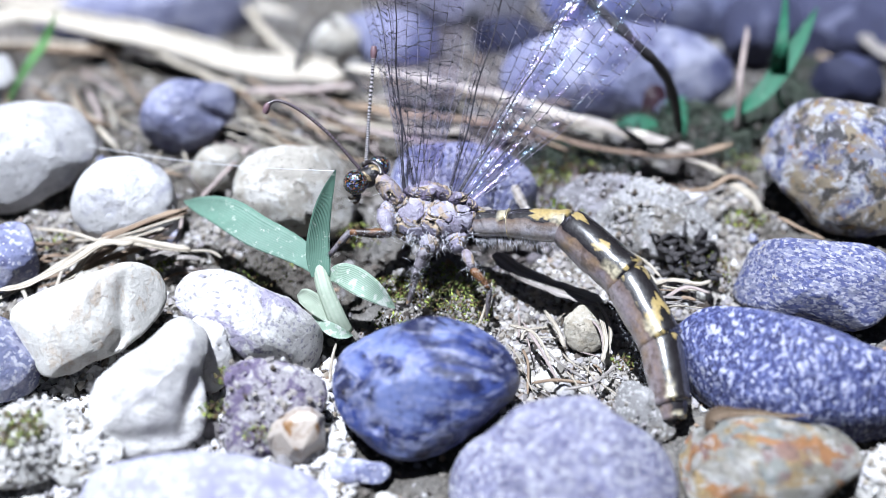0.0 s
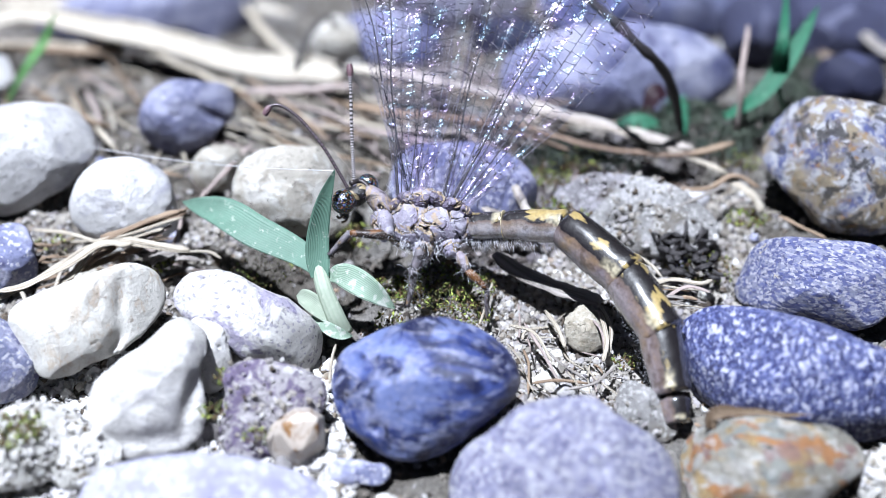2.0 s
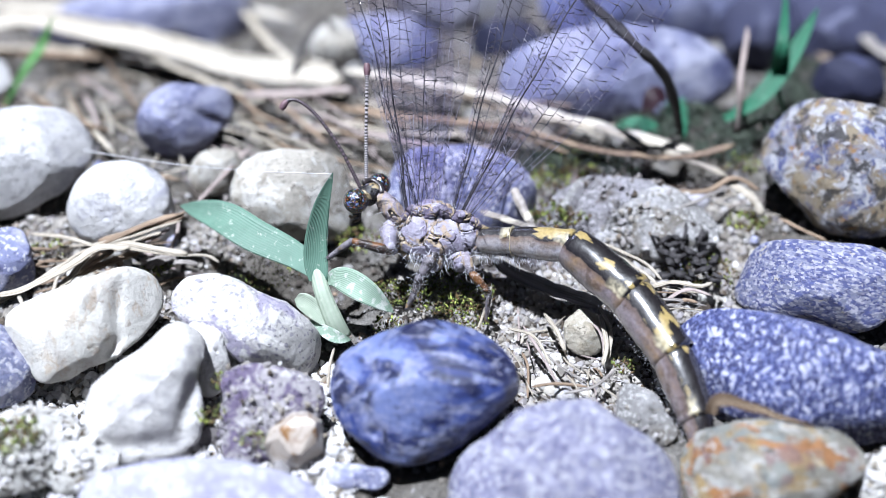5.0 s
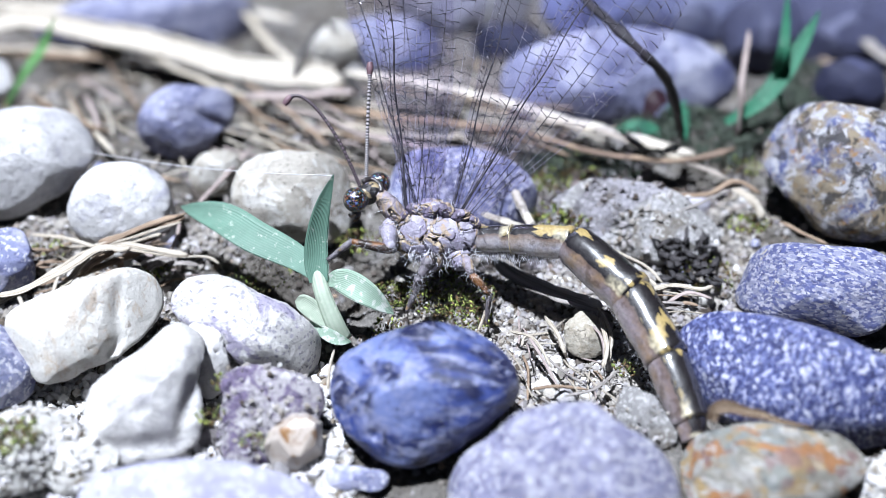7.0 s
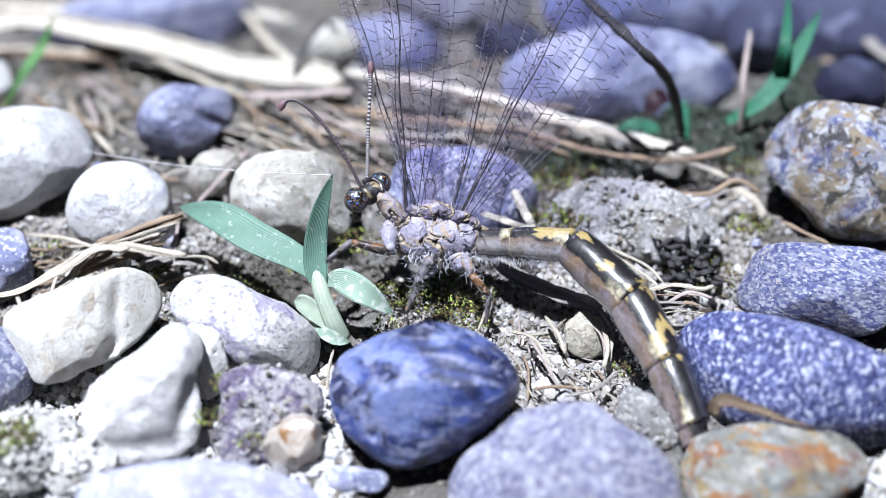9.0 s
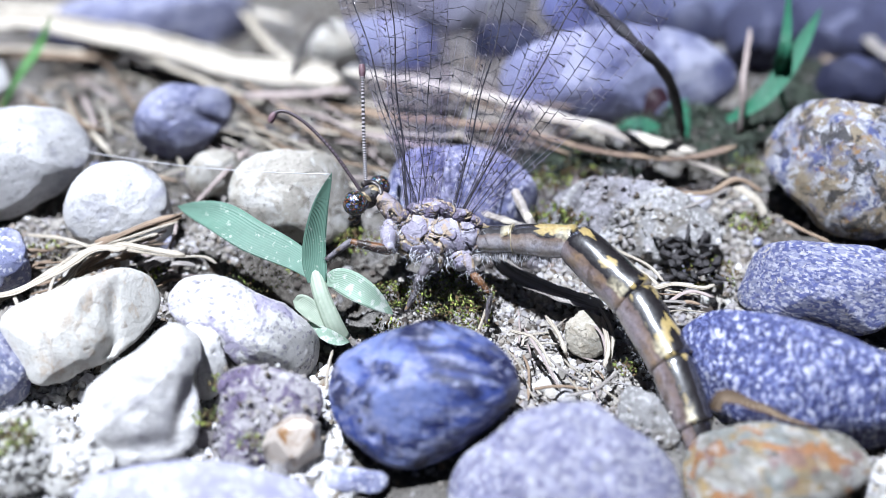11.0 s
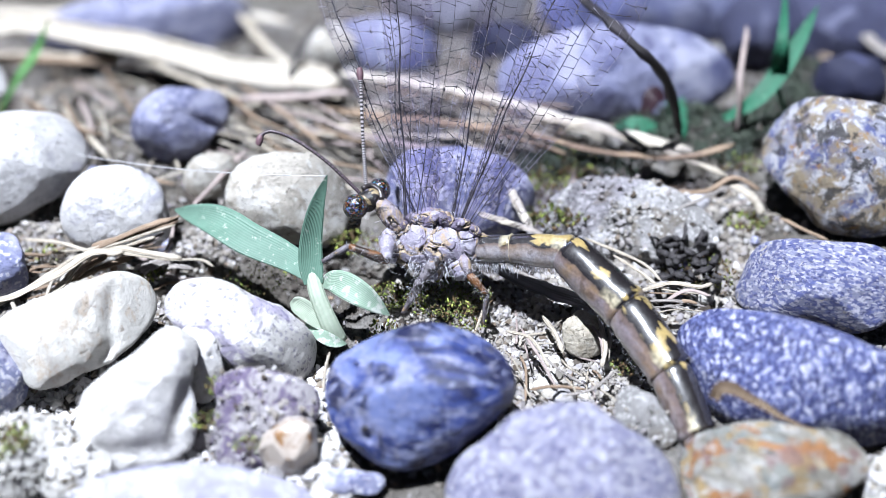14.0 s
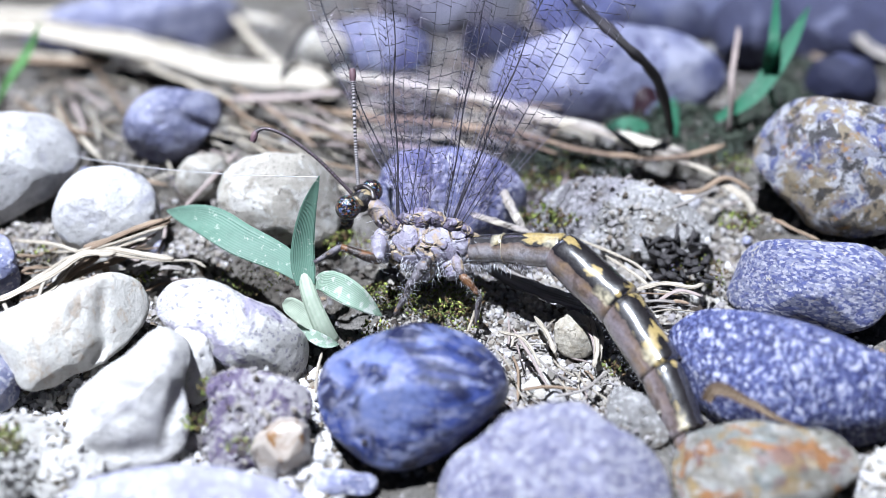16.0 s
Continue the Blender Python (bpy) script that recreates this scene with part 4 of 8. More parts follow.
def straw(name, points, width, material, label, flat=0.35):
    """A dry stem or blade through points (mm), lying on what is under it, a little twisted and ragged."""
    _straws[0] += 1
    s = _straws[0]
    n = 8 * (len(points) - 1) + 4
    pts = [p * MM for p in spline(points, n)]
    wob = min(width, 1.2) * 0.18 * MM
    pts = [p + Vector((noise.noise(p * 400 + Vector((s, 0, 0))), noise.noise(p * 400 + Vector((0, s, 0))), noise.noise(p * 400 + Vector((0, 0, s))))) * wob for p in pts]
    radii = [0.5 * width * MM * (0.9 + (0.3 if width < 2 else 0.12) * noise.noise(Vector((i * 0.4, s * 1.3, 0)))) * min(1.0, 0.45 + 0.25 * min(i, n - i)) for i in range(n + 1)]
    bm = bmesh.new()
    add_tube(bm, pts, radii, 10, Vector((0.2 * math.sin(s), 0.2 * math.cos(s), 1)), flat)
    ob = part(name, bm, material)
    if width > 4:
        for side in (-0.30, 0.02, 0.33):
            bm = bmesh.new()
            add_tube(bm, [p + Vector((0, side * r * 2, flat * r * 0.80)) for p, r in zip(pts, radii)], [0.09 * r for r in radii], 8)
            part("rib", bm, material, ob, "raised fibre rib")
    return tagged(ob, label, "twig" if name in ("twig", "bark_chip") else "straw", "dry plant litter on the soil")


def add_blade(bm, points, width, fold=0.25, up=Vector((0, -0.5, 1)), thick=0.10, n=26, peak=0.55, foot=0.45):
    """A leaf blade with a keel and thickness through points (mm)."""
    uvl = bm.loops.layers.uv.verify()
    pts = [p * MM for p in spline(points, n)]
    cols = 9
    top, low = [], []
    for i, p in enumerate(pts):
        d = (pts[min(i + 1, n)] - pts[max(i - 1, 0)]).normalized()
        side = d.cross(up).normalized()
        h = side.cross(d)
        u = i / n
        grow = foot + (1 - foot) * math.sin(math.pi / 2 * min(1, u / peak))
        w = 0.5 * width * MM * max(0.03, grow * (1 - max(0.0, (u - peak) / (1 - peak)) ** 1.9) ** 0.85)
        row, row2 = [], []
        for k in range(cols):
            a = 2 * k / (cols - 1) - 1
            q = p + side * (a * w) + h * (fold * w * a * a + 0.05 * w * math.sin(6 * u + 2 * a))
            row.append(bm.verts.new(q))
            row2.append(bm.verts.new(q - h * (thick * MM * (1 - 0.8 * a * a))))
        top.append(row)
        low.append(row2)

    def face(vs, uvs):
        fc = bm.faces.new(vs)
        for lp, uv in zip(fc.loops, uvs):
            lp[uvl].uv = uv
    for i in range(n):
        for k in range(cols - 1):
            uv = [(k / (cols - 1), i / n), ((k + 1) / (cols - 1), i / n), ((k + 1) / (cols - 1), (i + 1) / n), (k / (cols - 1), (i + 1) / n)]
            face((top[i][k], top[i][k + 1], top[i + 1][k + 1], top[i + 1][k]), uv)
            face((low[i + 1][k], low[i + 1][k + 1], low[i][k + 1], low[i][k]), [uv[3], uv[2], uv[1], uv[0]])
        for k in (0, cols - 1):
            face((top[i][k], top[i + 1][k], low[i + 1][k], low[i][k]), [(k / (cols - 1), i / n)] * 4)
    bmesh.ops.recalc_face_normals(bm, faces=bm.faces[:])


def blade(name, points, width, material, label):
    bm = bmesh.new()
    add_blade(bm, points, width)
    return tagged(part(name, bm, material), label, "grass")


def build_seedling():
    s = SEEDLING
    base = Vector(s["stem"][0]) * MM
    root = tagged(new("grass_seedling"), "young blue-green grass seedling with three leaves on bare soil", "seedling")
    root.location = base
    rel = {k: [Vector(p) - Vector(s["stem"][0]) for p in v] for k, v in s.items()}
    bm = bmesh.new()
    pts = [p * MM for p in spline(rel["stem"], 14)]
    add_tube(bm, pts, [(0.80 - 0.02 * i) * MM for i in range(15)], 14, Vector((0, -1, 0.3)), 0.75)
    part("stem", bm, SHEATH, root, "pale green ribbed stem")
    facing = Vector((0, -0.8, 0.6))
    for name, key, width, fold, up, mat, label, peak, foot in (
            ("leaf", "broad", 2.7, 0.16, Vector((0.25, -0.62, 0.75)), LEAF, "broad blue-green leaf with pale flecks", 0.62, 0.42),
            ("leaf", "upright", 1.75, 0.22, Vector((0.1, -1.0, 0.15)), LEAF, "upright narrow blue-green leaf", 0.20, 0.75),
            ("leaf", "short", 1.9, 0.18, Vector((-0.1, -0.7, 0.7)), YOUNG_LEAF, "short pale mottled leaf", 0.52, 0.22),
            ("sheath", "sheath", 1.5, 0.5, Vector((0.3, -0.5, 0.8)), SHEATH, "curled pale green sheath", 0.5, 0.5),
            ("leaf", "low", 0.95, 0.3, Vector((0, -0.6, 0.8)), YOUNG_LEAF, "small low leaf", 0.5, 0.3)):
        bm = bmesh.new()
        add_blade(bm, rel[key], width, fold, up, peak=peak, foot=foot)
        part(name, bm, mat, root, label)


build_seedling()


def moss(at, spread, count, seed, label, size=0.35, material=None):
    """A low cushion of pointed leaflets and stubs."""
    rng = random.Random(seed)
    bm = bmesh.new()
    cx, cy, cz = at
    for _ in range(count):
        r, a = spread * math.sqrt(rng.random()), rng.uniform(0, 6.283)
        x, y = (cx + r * math.cos(a) * 1.3) * MM, (cy + r * math.sin(a)) * MM
        z = max(cz * MM, float(ground_height(np.array(x), np.array(y)))) + rng.uniform(-0.1, 0.25) * MM
        d = Vector((rng.gauss(0, 0.8), rng.gauss(0, 0.8), 0.9)).normalized()
        l, w = size * rng.uniform(0.5, 1.3) * MM, size * rng.uniform(0.16, 0.34) * MM
        s = d.cross(Vector((rng.gauss(0, 1), rng.gauss(0, 1), 0.3))).normalized() * w
        h = s.cross(d) * 0.5
        p = Vector((x, y, z))
        a0, b0, c0, t0, m0 = (bm.verts.new(q) for q in (p - s * 0.4, p + s * 0.4, p + h * 0.8, p + d * l, p + d * l * 0.45 - s))
        m1 = bm.verts.new(p + d * l * 0.45 + s)
        for q in ((a0, b0, m1, m0), (m0, m1, t0), (b0, c0, m1), (c0, a0, m0), (c0, t0, m1), (c0, m0, t0)):
            bm.faces.new(q)
    return tagged(part("moss", bm, material or MOSS), label, "moss", kind="stuff")


def build_thread():
    bm = bmesh.new()
    a, b = Vector(THREAD[0]), Vector(THREAD[1])
    pts = [(a.lerp(b, i / 24) - Vector((0, 0, 0.5 * math.sin(math.pi * i / 24)))) * MM for i in range(25)]
    add_tube(bm, pts, 0.030 * MM, 6)
    tagged(part("silk_thread", bm, plain_mat("spider_silk", (0.85, 0.85, 0.88), (0.8, 0.8, 0.85), 1.0, 0.25, 0.8)), "fine white silk thread from stone to leaf", "thread")


straw("straw", [(-52.5, 49.1, -6.9), (-45.9, 49.1, -5.9), (-36.5, 42.1, -3.8), (-28.4, 37.9, -3.1), (-20.4, 31.2, -1.6), (-14.7, 30.3, -1.8), (-9.9, 30.2, -2.3)], 5.46, BLEACHED, "wide bleached dead grass blade lying across stones", 0.22)
straw("straw", [(-50.9, 43.8, -6.8), (-40.0, 40.3, -5.3), (-31.4, 39.6, -5.6)], 1.12, BROWN_STRAW, "dark brown flattened stalk under a bleached blade", 0.35)
straw("straw", [(-49.5, 42.2, -5.5), (-41.4, 41.4, -5.2), (-33.8, 39.8, -5.1)], 0.79, STRAW, "pale flattened stalk under a bleached blade", 0.35)
straw("straw", [(-58.7, 68.2, -13.6), (-47.0, 61.0, -10.5), (-38.0, 66.4, -12.1)], 1.99, BLEACHED, "bleached flat blade in the distance", 0.35)
straw("straw", [(-37.1, 65.7, -11.9), (-26.4, 61.0, -10.5), (-17.7, 56.5, -9.7)], 1.47, BLEACHED, "bleached flat blade in the distance", 0.35)
straw("straw", [(-9.5, 27.6, 0.0), (-3.4, 24.0, 1.1), (3.8, 18.6, 2.7), (10.6, 14.4, 3.0), (16.2, 12.2, 2.5), (21.3, 10.3, 2.0)], 1.73, BLEACHED, "long pale straw lying over the stones", 0.25)
straw("straw", [(7.6, 14.2, 3.5), (13.3, 12.3, 3.0), (18.8, 9.8, 2.5), (23.8, 7.5, 1.5)], 1.00, STRAW, "long pale straw lying over the stones", 0.3)
straw("straw", [(5.7, 14.8, 2.0), (11.3, 11.2, 2.2), (16.0, 9.9, 2.0), (20.6, 9.1, 2.4), (24.5, 10.0, 3.0)], 0.75, BROWN_STRAW, "brown straw with a frayed upturned end", 0.5)
straw("straw", [(-18.5, 21.8, 0.8), (-12.7, 21.9, 0.8), (-7.0, 23.0, 0.9)], 0.93, PINK_STRAW, "faded pinkish stalk among straw", 0.6)
straw("straw", [(-8.9, 19.0, 1.1), (-1.2, 15.7, 2.0), (5.7, 14.5, 2.0)], 1.00, BROWN_STRAW, "brown flattened stalk behind the wings", 0.4)
straw("straw", [(-7.1, 13.9, 2.0), (-1.2, 11.5, 2.0), (4.7, 12.0, 1.5)], 0.70, PINK_STRAW, "faded stalk behind the wings", 0.4)
straw("straw", [(-31.8, 39.2, -4.4), (-26.2, 31.9, -2.3), (-19.5, 24.9, -0.7), (-13.7, 20.6, 0.1)], 0.96, STRAW, "pale curled blade among straw", 0.3)
straw("straw", [(-20.0, 15.2, 1.5), (-15.1, 12.3, 2.2), (-10.8, 12.7, 1.2)], 0.24, STRAW, "thin dry grass stem in a tangle", 0.6)
straw("straw", [(-11.3, 16.9, 1.2), (-8.0, 12.9, 2.2), (-5.1, 13.0, 1.2)], 0.37, BROWN_STRAW, "thin dry grass stem in a tangle", 0.6)
straw("straw", [(-16.2, 10.7, 1.5), (-13.0, 8.3, 2.2), (-10.4, 10.5, 1.2)], 0.33, STRAW, "thin dry grass stem in a tangle", 0.6)
straw("straw", [(-16.7, 31.6, -3.2), (-11.2, 20.8, 0.8), (-6.8, 15.2, 1.2)], 0.24, PINK_STRAW, "thin dry grass stem in a tangle", 0.6)
straw("straw", [(-17.3, 18.4, 0.8), (-12.4, 9.8, 2.2), (-8.4, 7.2, 1.2)], 0.33, BROWN_STRAW, "thin dry grass stem in a tangle", 0.6)
straw("straw", [(-10.7, 22.1, -0.3), (-7.7, 18.2, 1.5), (-5.2, 19.5, 0.1)], 0.30, BROWN_STRAW, "thin dry grass stem in a tangle", 0.6)
straw("straw", [(-14.5, 12.6, 1.5), (-9.1, 9.2, 2.2), (-4.1, 8.8, 1.2)], 0.37, BROWN_STRAW, "thin dry grass stem in a tangle", 0.6)
straw("straw", [(-16.7, 14.4, 1.5), (-11.1, 8.1, 2.2), (-6.2, 6.1, 1.2)], 0.50, STRAW, "thin dry grass stem in a tangle", 0.6)
straw("straw", [(-15.5, 21.6, -0.2), (-10.5, 16.0, 2.2), (-6.2, 13.8, 1.2)], 0.41, PINK_STRAW, "thin dry grass stem in a tangle", 0.6)
straw("straw", [(-23.5, 37.0, -4.8), (-15.8, 22.0, 0.4), (-10.0, 13.1, 1.2)], 0.46, BROWN_STRAW, "thin dry grass stem in a tangle", 0.6)
straw("straw", [(-13.3, 26.7, -1.7), (-8.8, 22.8, 0.1), (-4.7, 20.4, -0.1)], 0.40, STRAW, "thin dry grass stem in a tangle", 0.6)
straw("straw", [(-19.7, 17.5, 1.0), (-13.7, 12.7, 2.2), (-8.3, 10.3, 1.2)], 0.29, STRAW, "thin dry grass stem in a tangle", 0.6)
straw("straw", [(-18.6, 25.6, -1.4), (-15.4, 21.1, 0.7), (-12.7, 18.9, 0.3)], 0.34, PINK_STRAW, "thin dry grass stem in a tangle", 0.6)
straw("straw", [(-21.9, 31.3, -3.1), (-16.7, 17.8, 1.6), (-13.6, 15.8, 1.2)], 0.48, BROWN_STRAW, "thin dry grass stem in a tangle", 0.6)
straw("straw", [(-18.9, 12.2, 1.5), (-13.3, 8.8, 2.2), (-8.2, 8.9, 1.2)], 0.25, PINK_STRAW, "thin dry grass stem in a tangle", 0.6)
straw("straw", [(-35.3, 22.2, -0.9), (-31.3, 15.7, 1.6), (-29.4, 15.6, 1.0)], 0.44, BROWN_STRAW, "thin dry grass stem on the soil", 0.6)
straw("straw", [(-35.6, 25.1, -1.7), (-32.1, 15.8, 1.6), (-30.6, 12.7, 1.0)], 0.46, STRAW, "thin dry grass stem on the soil", 0.6)
straw("straw", [(-40.8, 28.8, -2.8), (-35.2, 19.5, 0.6), (-31.5, 14.8, 1.0)], 0.51, BROWN_STRAW, "thin dry grass stem on the soil", 0.6)
straw("straw", [(-34.8, 27.5, -2.4), (-32.1, 20.3, 0.3), (-30.6, 16.6, 0.8)], 0.48, PINK_STRAW, "thin dry grass stem on the soil", 0.6)
straw("straw", [(-37.3, 34.3, -4.5), (-33.1, 27.3, -1.8), (-30.3, 23.9, -1.4)], 0.49, PINK_STRAW, "thin dry grass stem on the soil", 0.6)
straw("straw", [(-40.6, 52.8, -10.1), (-32.8, 32.4, -3.3), (-27.9, 21.1, -0.5)], 0.32, BROWN_STRAW, "thin dry grass stem on the soil", 0.6)
straw("straw", [(-36.0, 19.7, -0.1), (-32.9, 15.5, 1.6), (-31.0, 14.8, 1.0)], 0.50, STRAW, "thin dry grass stem on the soil", 0.6)
straw("straw", [(-32.4, 19.0, 0.1), (-29.6, 13.3, 1.6), (-28.1, 11.8, 1.0)], 0.59, STRAW, "thin dry grass stem on the soil", 0.6)
straw("straw", [(-37.3, 29.6, -3.1), (-33.0, 19.3, 0.6), (-30.5, 14.0, 1.0)], 0.30, BROWN_STRAW, "thin dry grass stem on the soil", 0.6)
straw("straw", [(-19.5, 2.6, 2.5), (-18.1, 6.7, 2.2), (-16.3, 11.5, 2.0)], 0.50, PINK_STRAW, "thin brown grass stem leaning between pebbles", 0.7)
straw("straw", [(-32.1, -9.2, 2.5), (-29.5, -7.8, 3.0), (-26.7, -4.8, 3.5), (-23.9, -4.5, 3.5), (-20.1, -4.7, 3.0), (-17.9, -4.2, 2.5), (-16.9, -4.4, 2.0)], 0.45, STRAW, "pale curved straw over the cream stone", 0.3)
straw("straw", [(-32.6, -9.2, 2.0), (-30.1, -7.5, 2.5), (-27.6, -5.3, 3.0), (-26.1, -4.0, 3.2)], 0.70, STRAW, "pale straw over the cream stone", 0.2)
straw("straw", [(-32.1, -0.7, 2.0), (-29.3, -1.7, 2.5), (-26.3, -3.6, 3.0)], 0.45, STRAW, "thin pale straw between pebbles", 0.5)
straw("straw", [(-28.4, -7.1, 2.0), (-27.3, -5.9, 2.6), (-26.5, -4.5, 3.0)], 0.35, STRAW, "thin pale straw stub on soil", 0.5)
straw("straw", [(-26.1, -3.2, 3.0), (-23.4, -2.5, 3.5), (-20.0, -1.1, 4.0)], 0.85, BROWN_STRAW, "fibrous brown straw beside white pebble", 0.4)
straw("straw", [(-25.7, -4.0, 3.4), (-22.9, -2.5, 3.9), (-19.6, -1.2, 4.4)], 0.45, BROWN_STRAW, "fibrous brown straw beside white pebble", 0.6)
straw("straw", [(-26.1, -4.0, 3.2), (-23.2, -3.3, 3.8), (-19.8, -2.1, 4.3)], 0.40, STRAW, "frayed pale straw beside white pebble", 0.6)
straw("straw", [(-24.9, -3.8, 3.0), (-22.4, -3.3, 3.3), (-20.8, -2.3, 3.6)], 0.50, PINK_STRAW, "frayed brown straw beside white pebble", 0.6)
straw("straw", [(-25.6, -3.1, 2.6), (-23.0, -2.7, 3.0), (-21.7, -2.3, 3.2)], 0.50, BROWN_STRAW, "fibrous brown straw beside white pebble", 0.5)
straw("straw", [(-27.6, -5.4, 1.6), (-25.8, -4.6, 2.0), (-23.0, -3.3, 2.2)], 0.70, BROWN_STRAW, "brown flattened straw under pale straw", 0.4)
straw("straw", [(-23.1, -3.6, 1.2), (-21.7, -3.6, 1.6), (-20.6, -2.7, 1.2)], 0.90, GREY_LEAF, "small curled dead leaf scrap", 0.3)
straw("straw", [(-21.1, -2.2, 1.5), (-20.7, -1.1, 2.0), (-20.6, 0.1, 2.5)], 0.35, PINK_STRAW, "short dry stem beside a pebble", 0.7)
straw("straw", [(5.1, 4.6, 4.5), (6.0, 1.7, 3.5), (7.0, -1.1, 2.5)], 0.85, BLEACHED, "bleached straw stub behind the abdomen", 0.5)
straw("straw", [(2.9, -0.7, 4.0), (5.0, -1.2, 3.5), (7.9, -1.6, 2.5)], 1.00, BLEACHED, "bleached flat straw behind the abdomen", 0.3)
straw("straw", [(11.0, -2.7, 3.0), (13.9, -4.2, 2.5), (15.5, -5.2, 2.0)], 0.35, STRAW, "thin pale straw fibre behind the abdomen", 0.6)
straw("straw", [(12.6, -3.8, 3.0), (15.1, -5.2, 2.5), (16.3, -6.6, 2.0)], 0.30, STRAW, "thin pale straw fibre behind the abdomen", 0.6)
straw("straw", [(13.0, -4.3, 2.6), (14.8, -5.8, 2.2), (15.9, -7.2, 2.0)], 0.30, STRAW, "thin pale straw fibre behind the abdomen", 0.6)
straw("straw", [(15.1, -7.4, 2.2), (16.7, -8.4, 2.5), (19.0, -8.2, 2.0)], 0.21, STRAW, "frayed straw scrap beside the blue stone", 0.6)
straw("straw", [(14.9, -7.9, 2.2), (16.8, -7.9, 2.5), (18.6, -8.5, 2.0)], 0.19, GREY_LEAF, "frayed straw scrap beside the blue stone", 0.6)
straw("straw", [(14.7, -8.2, 2.2), (16.7, -8.7, 2.5), (18.3, -8.3, 2.0)], 0.18, BROWN_STRAW, "frayed straw scrap beside the blue stone", 0.6)
straw("straw", [(14.9, -9.2, 2.2), (16.6, -9.5, 2.5), (18.7, -9.3, 2.0)], 0.33, GREY_LEAF, "frayed straw scrap beside the blue stone", 0.6)
straw("straw", [(13.9, -9.2, 2.2), (16.6, -9.5, 2.5), (19.1, -9.6, 2.0)], 0.25, GREY_LEAF, "frayed straw scrap beside the blue stone", 0.6)
straw("straw", [(14.7, -10.0, 2.2), (16.5, -10.1, 2.5), (18.3, -9.0, 2.0)], 0.15, GREY_LEAF, "frayed straw scrap beside the blue stone", 0.6)
straw("straw", [(14.7, -10.4, 2.2), (16.5, -10.0, 2.5), (18.0, -10.0, 2.0)], 0.17, GREY_LEAF, "frayed straw scrap beside the blue stone", 0.6)
straw("straw", [(14.0, -10.0, 2.2), (16.5, -10.2, 2.5), (18.0, -10.5, 2.0)], 0.16, GREY_LEAF, "frayed straw scrap beside the blue stone", 0.6)
straw("straw", [(13.9, -11.2, 2.2), (16.4, -10.5, 2.5), (19.0, -10.1, 2.0)], 0.18, STRAW, "frayed straw scrap beside the blue stone", 0.6)
straw("leaf_litter", [(3.7, -4.6, 2.5), (6.6, -6.3, 1.8), (9.4, -7.8, 1.5), (11.6, -9.0, 1.4)], 2.20, GREY_LEAF, "grey dead leaf curled under the abdomen", 0.12)
straw("straw", [(11.3, -9.0, 1.6), (12.0, -11.6, 1.4), (11.7, -13.7, 0.6)], 0.30, STRAW, "thin curled straw fibre on soil", 0.6)
straw("straw", [(18.0, 3.9, 2.5), (21.2, 3.9, 2.5), (23.6, 5.0, 3.0), (25.8, 4.8, 2.0)], 0.55, BROWN_STRAW, "curled brown plant scrap on soil", 0.5)
straw("straw", [(23.2, 5.1, 2.5), (24.9, 3.8, 2.0), (25.8, 2.9, 1.0)], 0.90, STRAW, "pale dead blade on the soil", 0.3)
straw("straw", [(17.1, 0.8, 2.5), (20.4, 2.3, 2.8), (23.1, 4.5, 2.6)], 0.40, GREY_LEAF, "grey dead stem on an earth clod", 0.6)
straw("straw", [(26.6, 1.0, 2.0), (28.1, -0.2, 1.8), (29.9, -1.3, 1.5)], 0.45, BROWN_STRAW, "orange-brown stem beside a slate stone", 0.6)
straw("straw", [(27.6, 23.2, 6.8), (25.9, 16.3, 5.9), (25.8, 14.2, 1.5)], 0.56, PINK_STRAW, "upright pale dry stem in the distance", 0.7)
straw("twig", [(11.5, 16.6, 13.8), (13.5, 10.9, 14.0), (15.9, 9.0, 12.5), (18.8, 10.9, 8.0), (20.6, 13.0, 2.0)], 1.05, TWIG, "dark arching twig in the distance", 0.8)
straw("twig", [(-14.8, 28.0, -1.6), (-13.6, 32.1, 0.2), (-11.9, 35.5, 1.1), (-10.4, 34.4, 0.5)], 0.54, TWIG, "dark thin arching stem behind the straw", 0.8)
straw("twig", [(-10.5, 27.6, 0.5), (-7.9, 21.2, 2.4), (-6.7, 18.7, 2.2)], 0.52, TWIG, "dark curved twig end behind the antenna", 0.8)
straw("straw", [(-22.5, 50.3, -5.3), (-18.3, 41.2, -4.6), (-15.5, 37.3, -4.4)], 1.02, STRAW, "pale crossing blade in the distance", 0.3)
straw("straw", [(47.1, 54.8, -7.6), (45.6, 41.2, -4.6), (47.2, 34.8, -3.6)], 1.82, GREY_LEAF, "grey dead blade in the distance", 0.3)
straw("straw", [(2.5, -10.9, 0.8), (3.2, -8.5, 1.2), (3.7, -6.5, 1.4)], 0.22, STRAW, "thin pale rootlet on soil", 0.8)
straw("straw", [(4.8, -10.4, 0.6), (6.5, -11.6, 0.9), (7.6, -14.2, 0.6)], 0.30, STRAW, "curved pale rootlet on soil", 0.7)
straw("straw", [(5.8, -10.1, 0.6), (6.8, -13.2, 1.0), (8.0, -16.5, 0.6)], 0.25, PINK_STRAW, "curved pale rootlet on soil", 0.7)
straw("straw", [(7.5, -8.8, 0.6), (8.2, -11.1, 1.0), (8.7, -12.8, 0.6)], 0.40, STRAW, "short pale straw on the soil", 0.6)
straw("straw", [(6.1, -16.5, 0.6), (7.6, -16.6, 1.0), (10.0, -16.5, 0.6)], 0.30, BROWN_STRAW, "reddish brown root scrap on soil", 0.7)
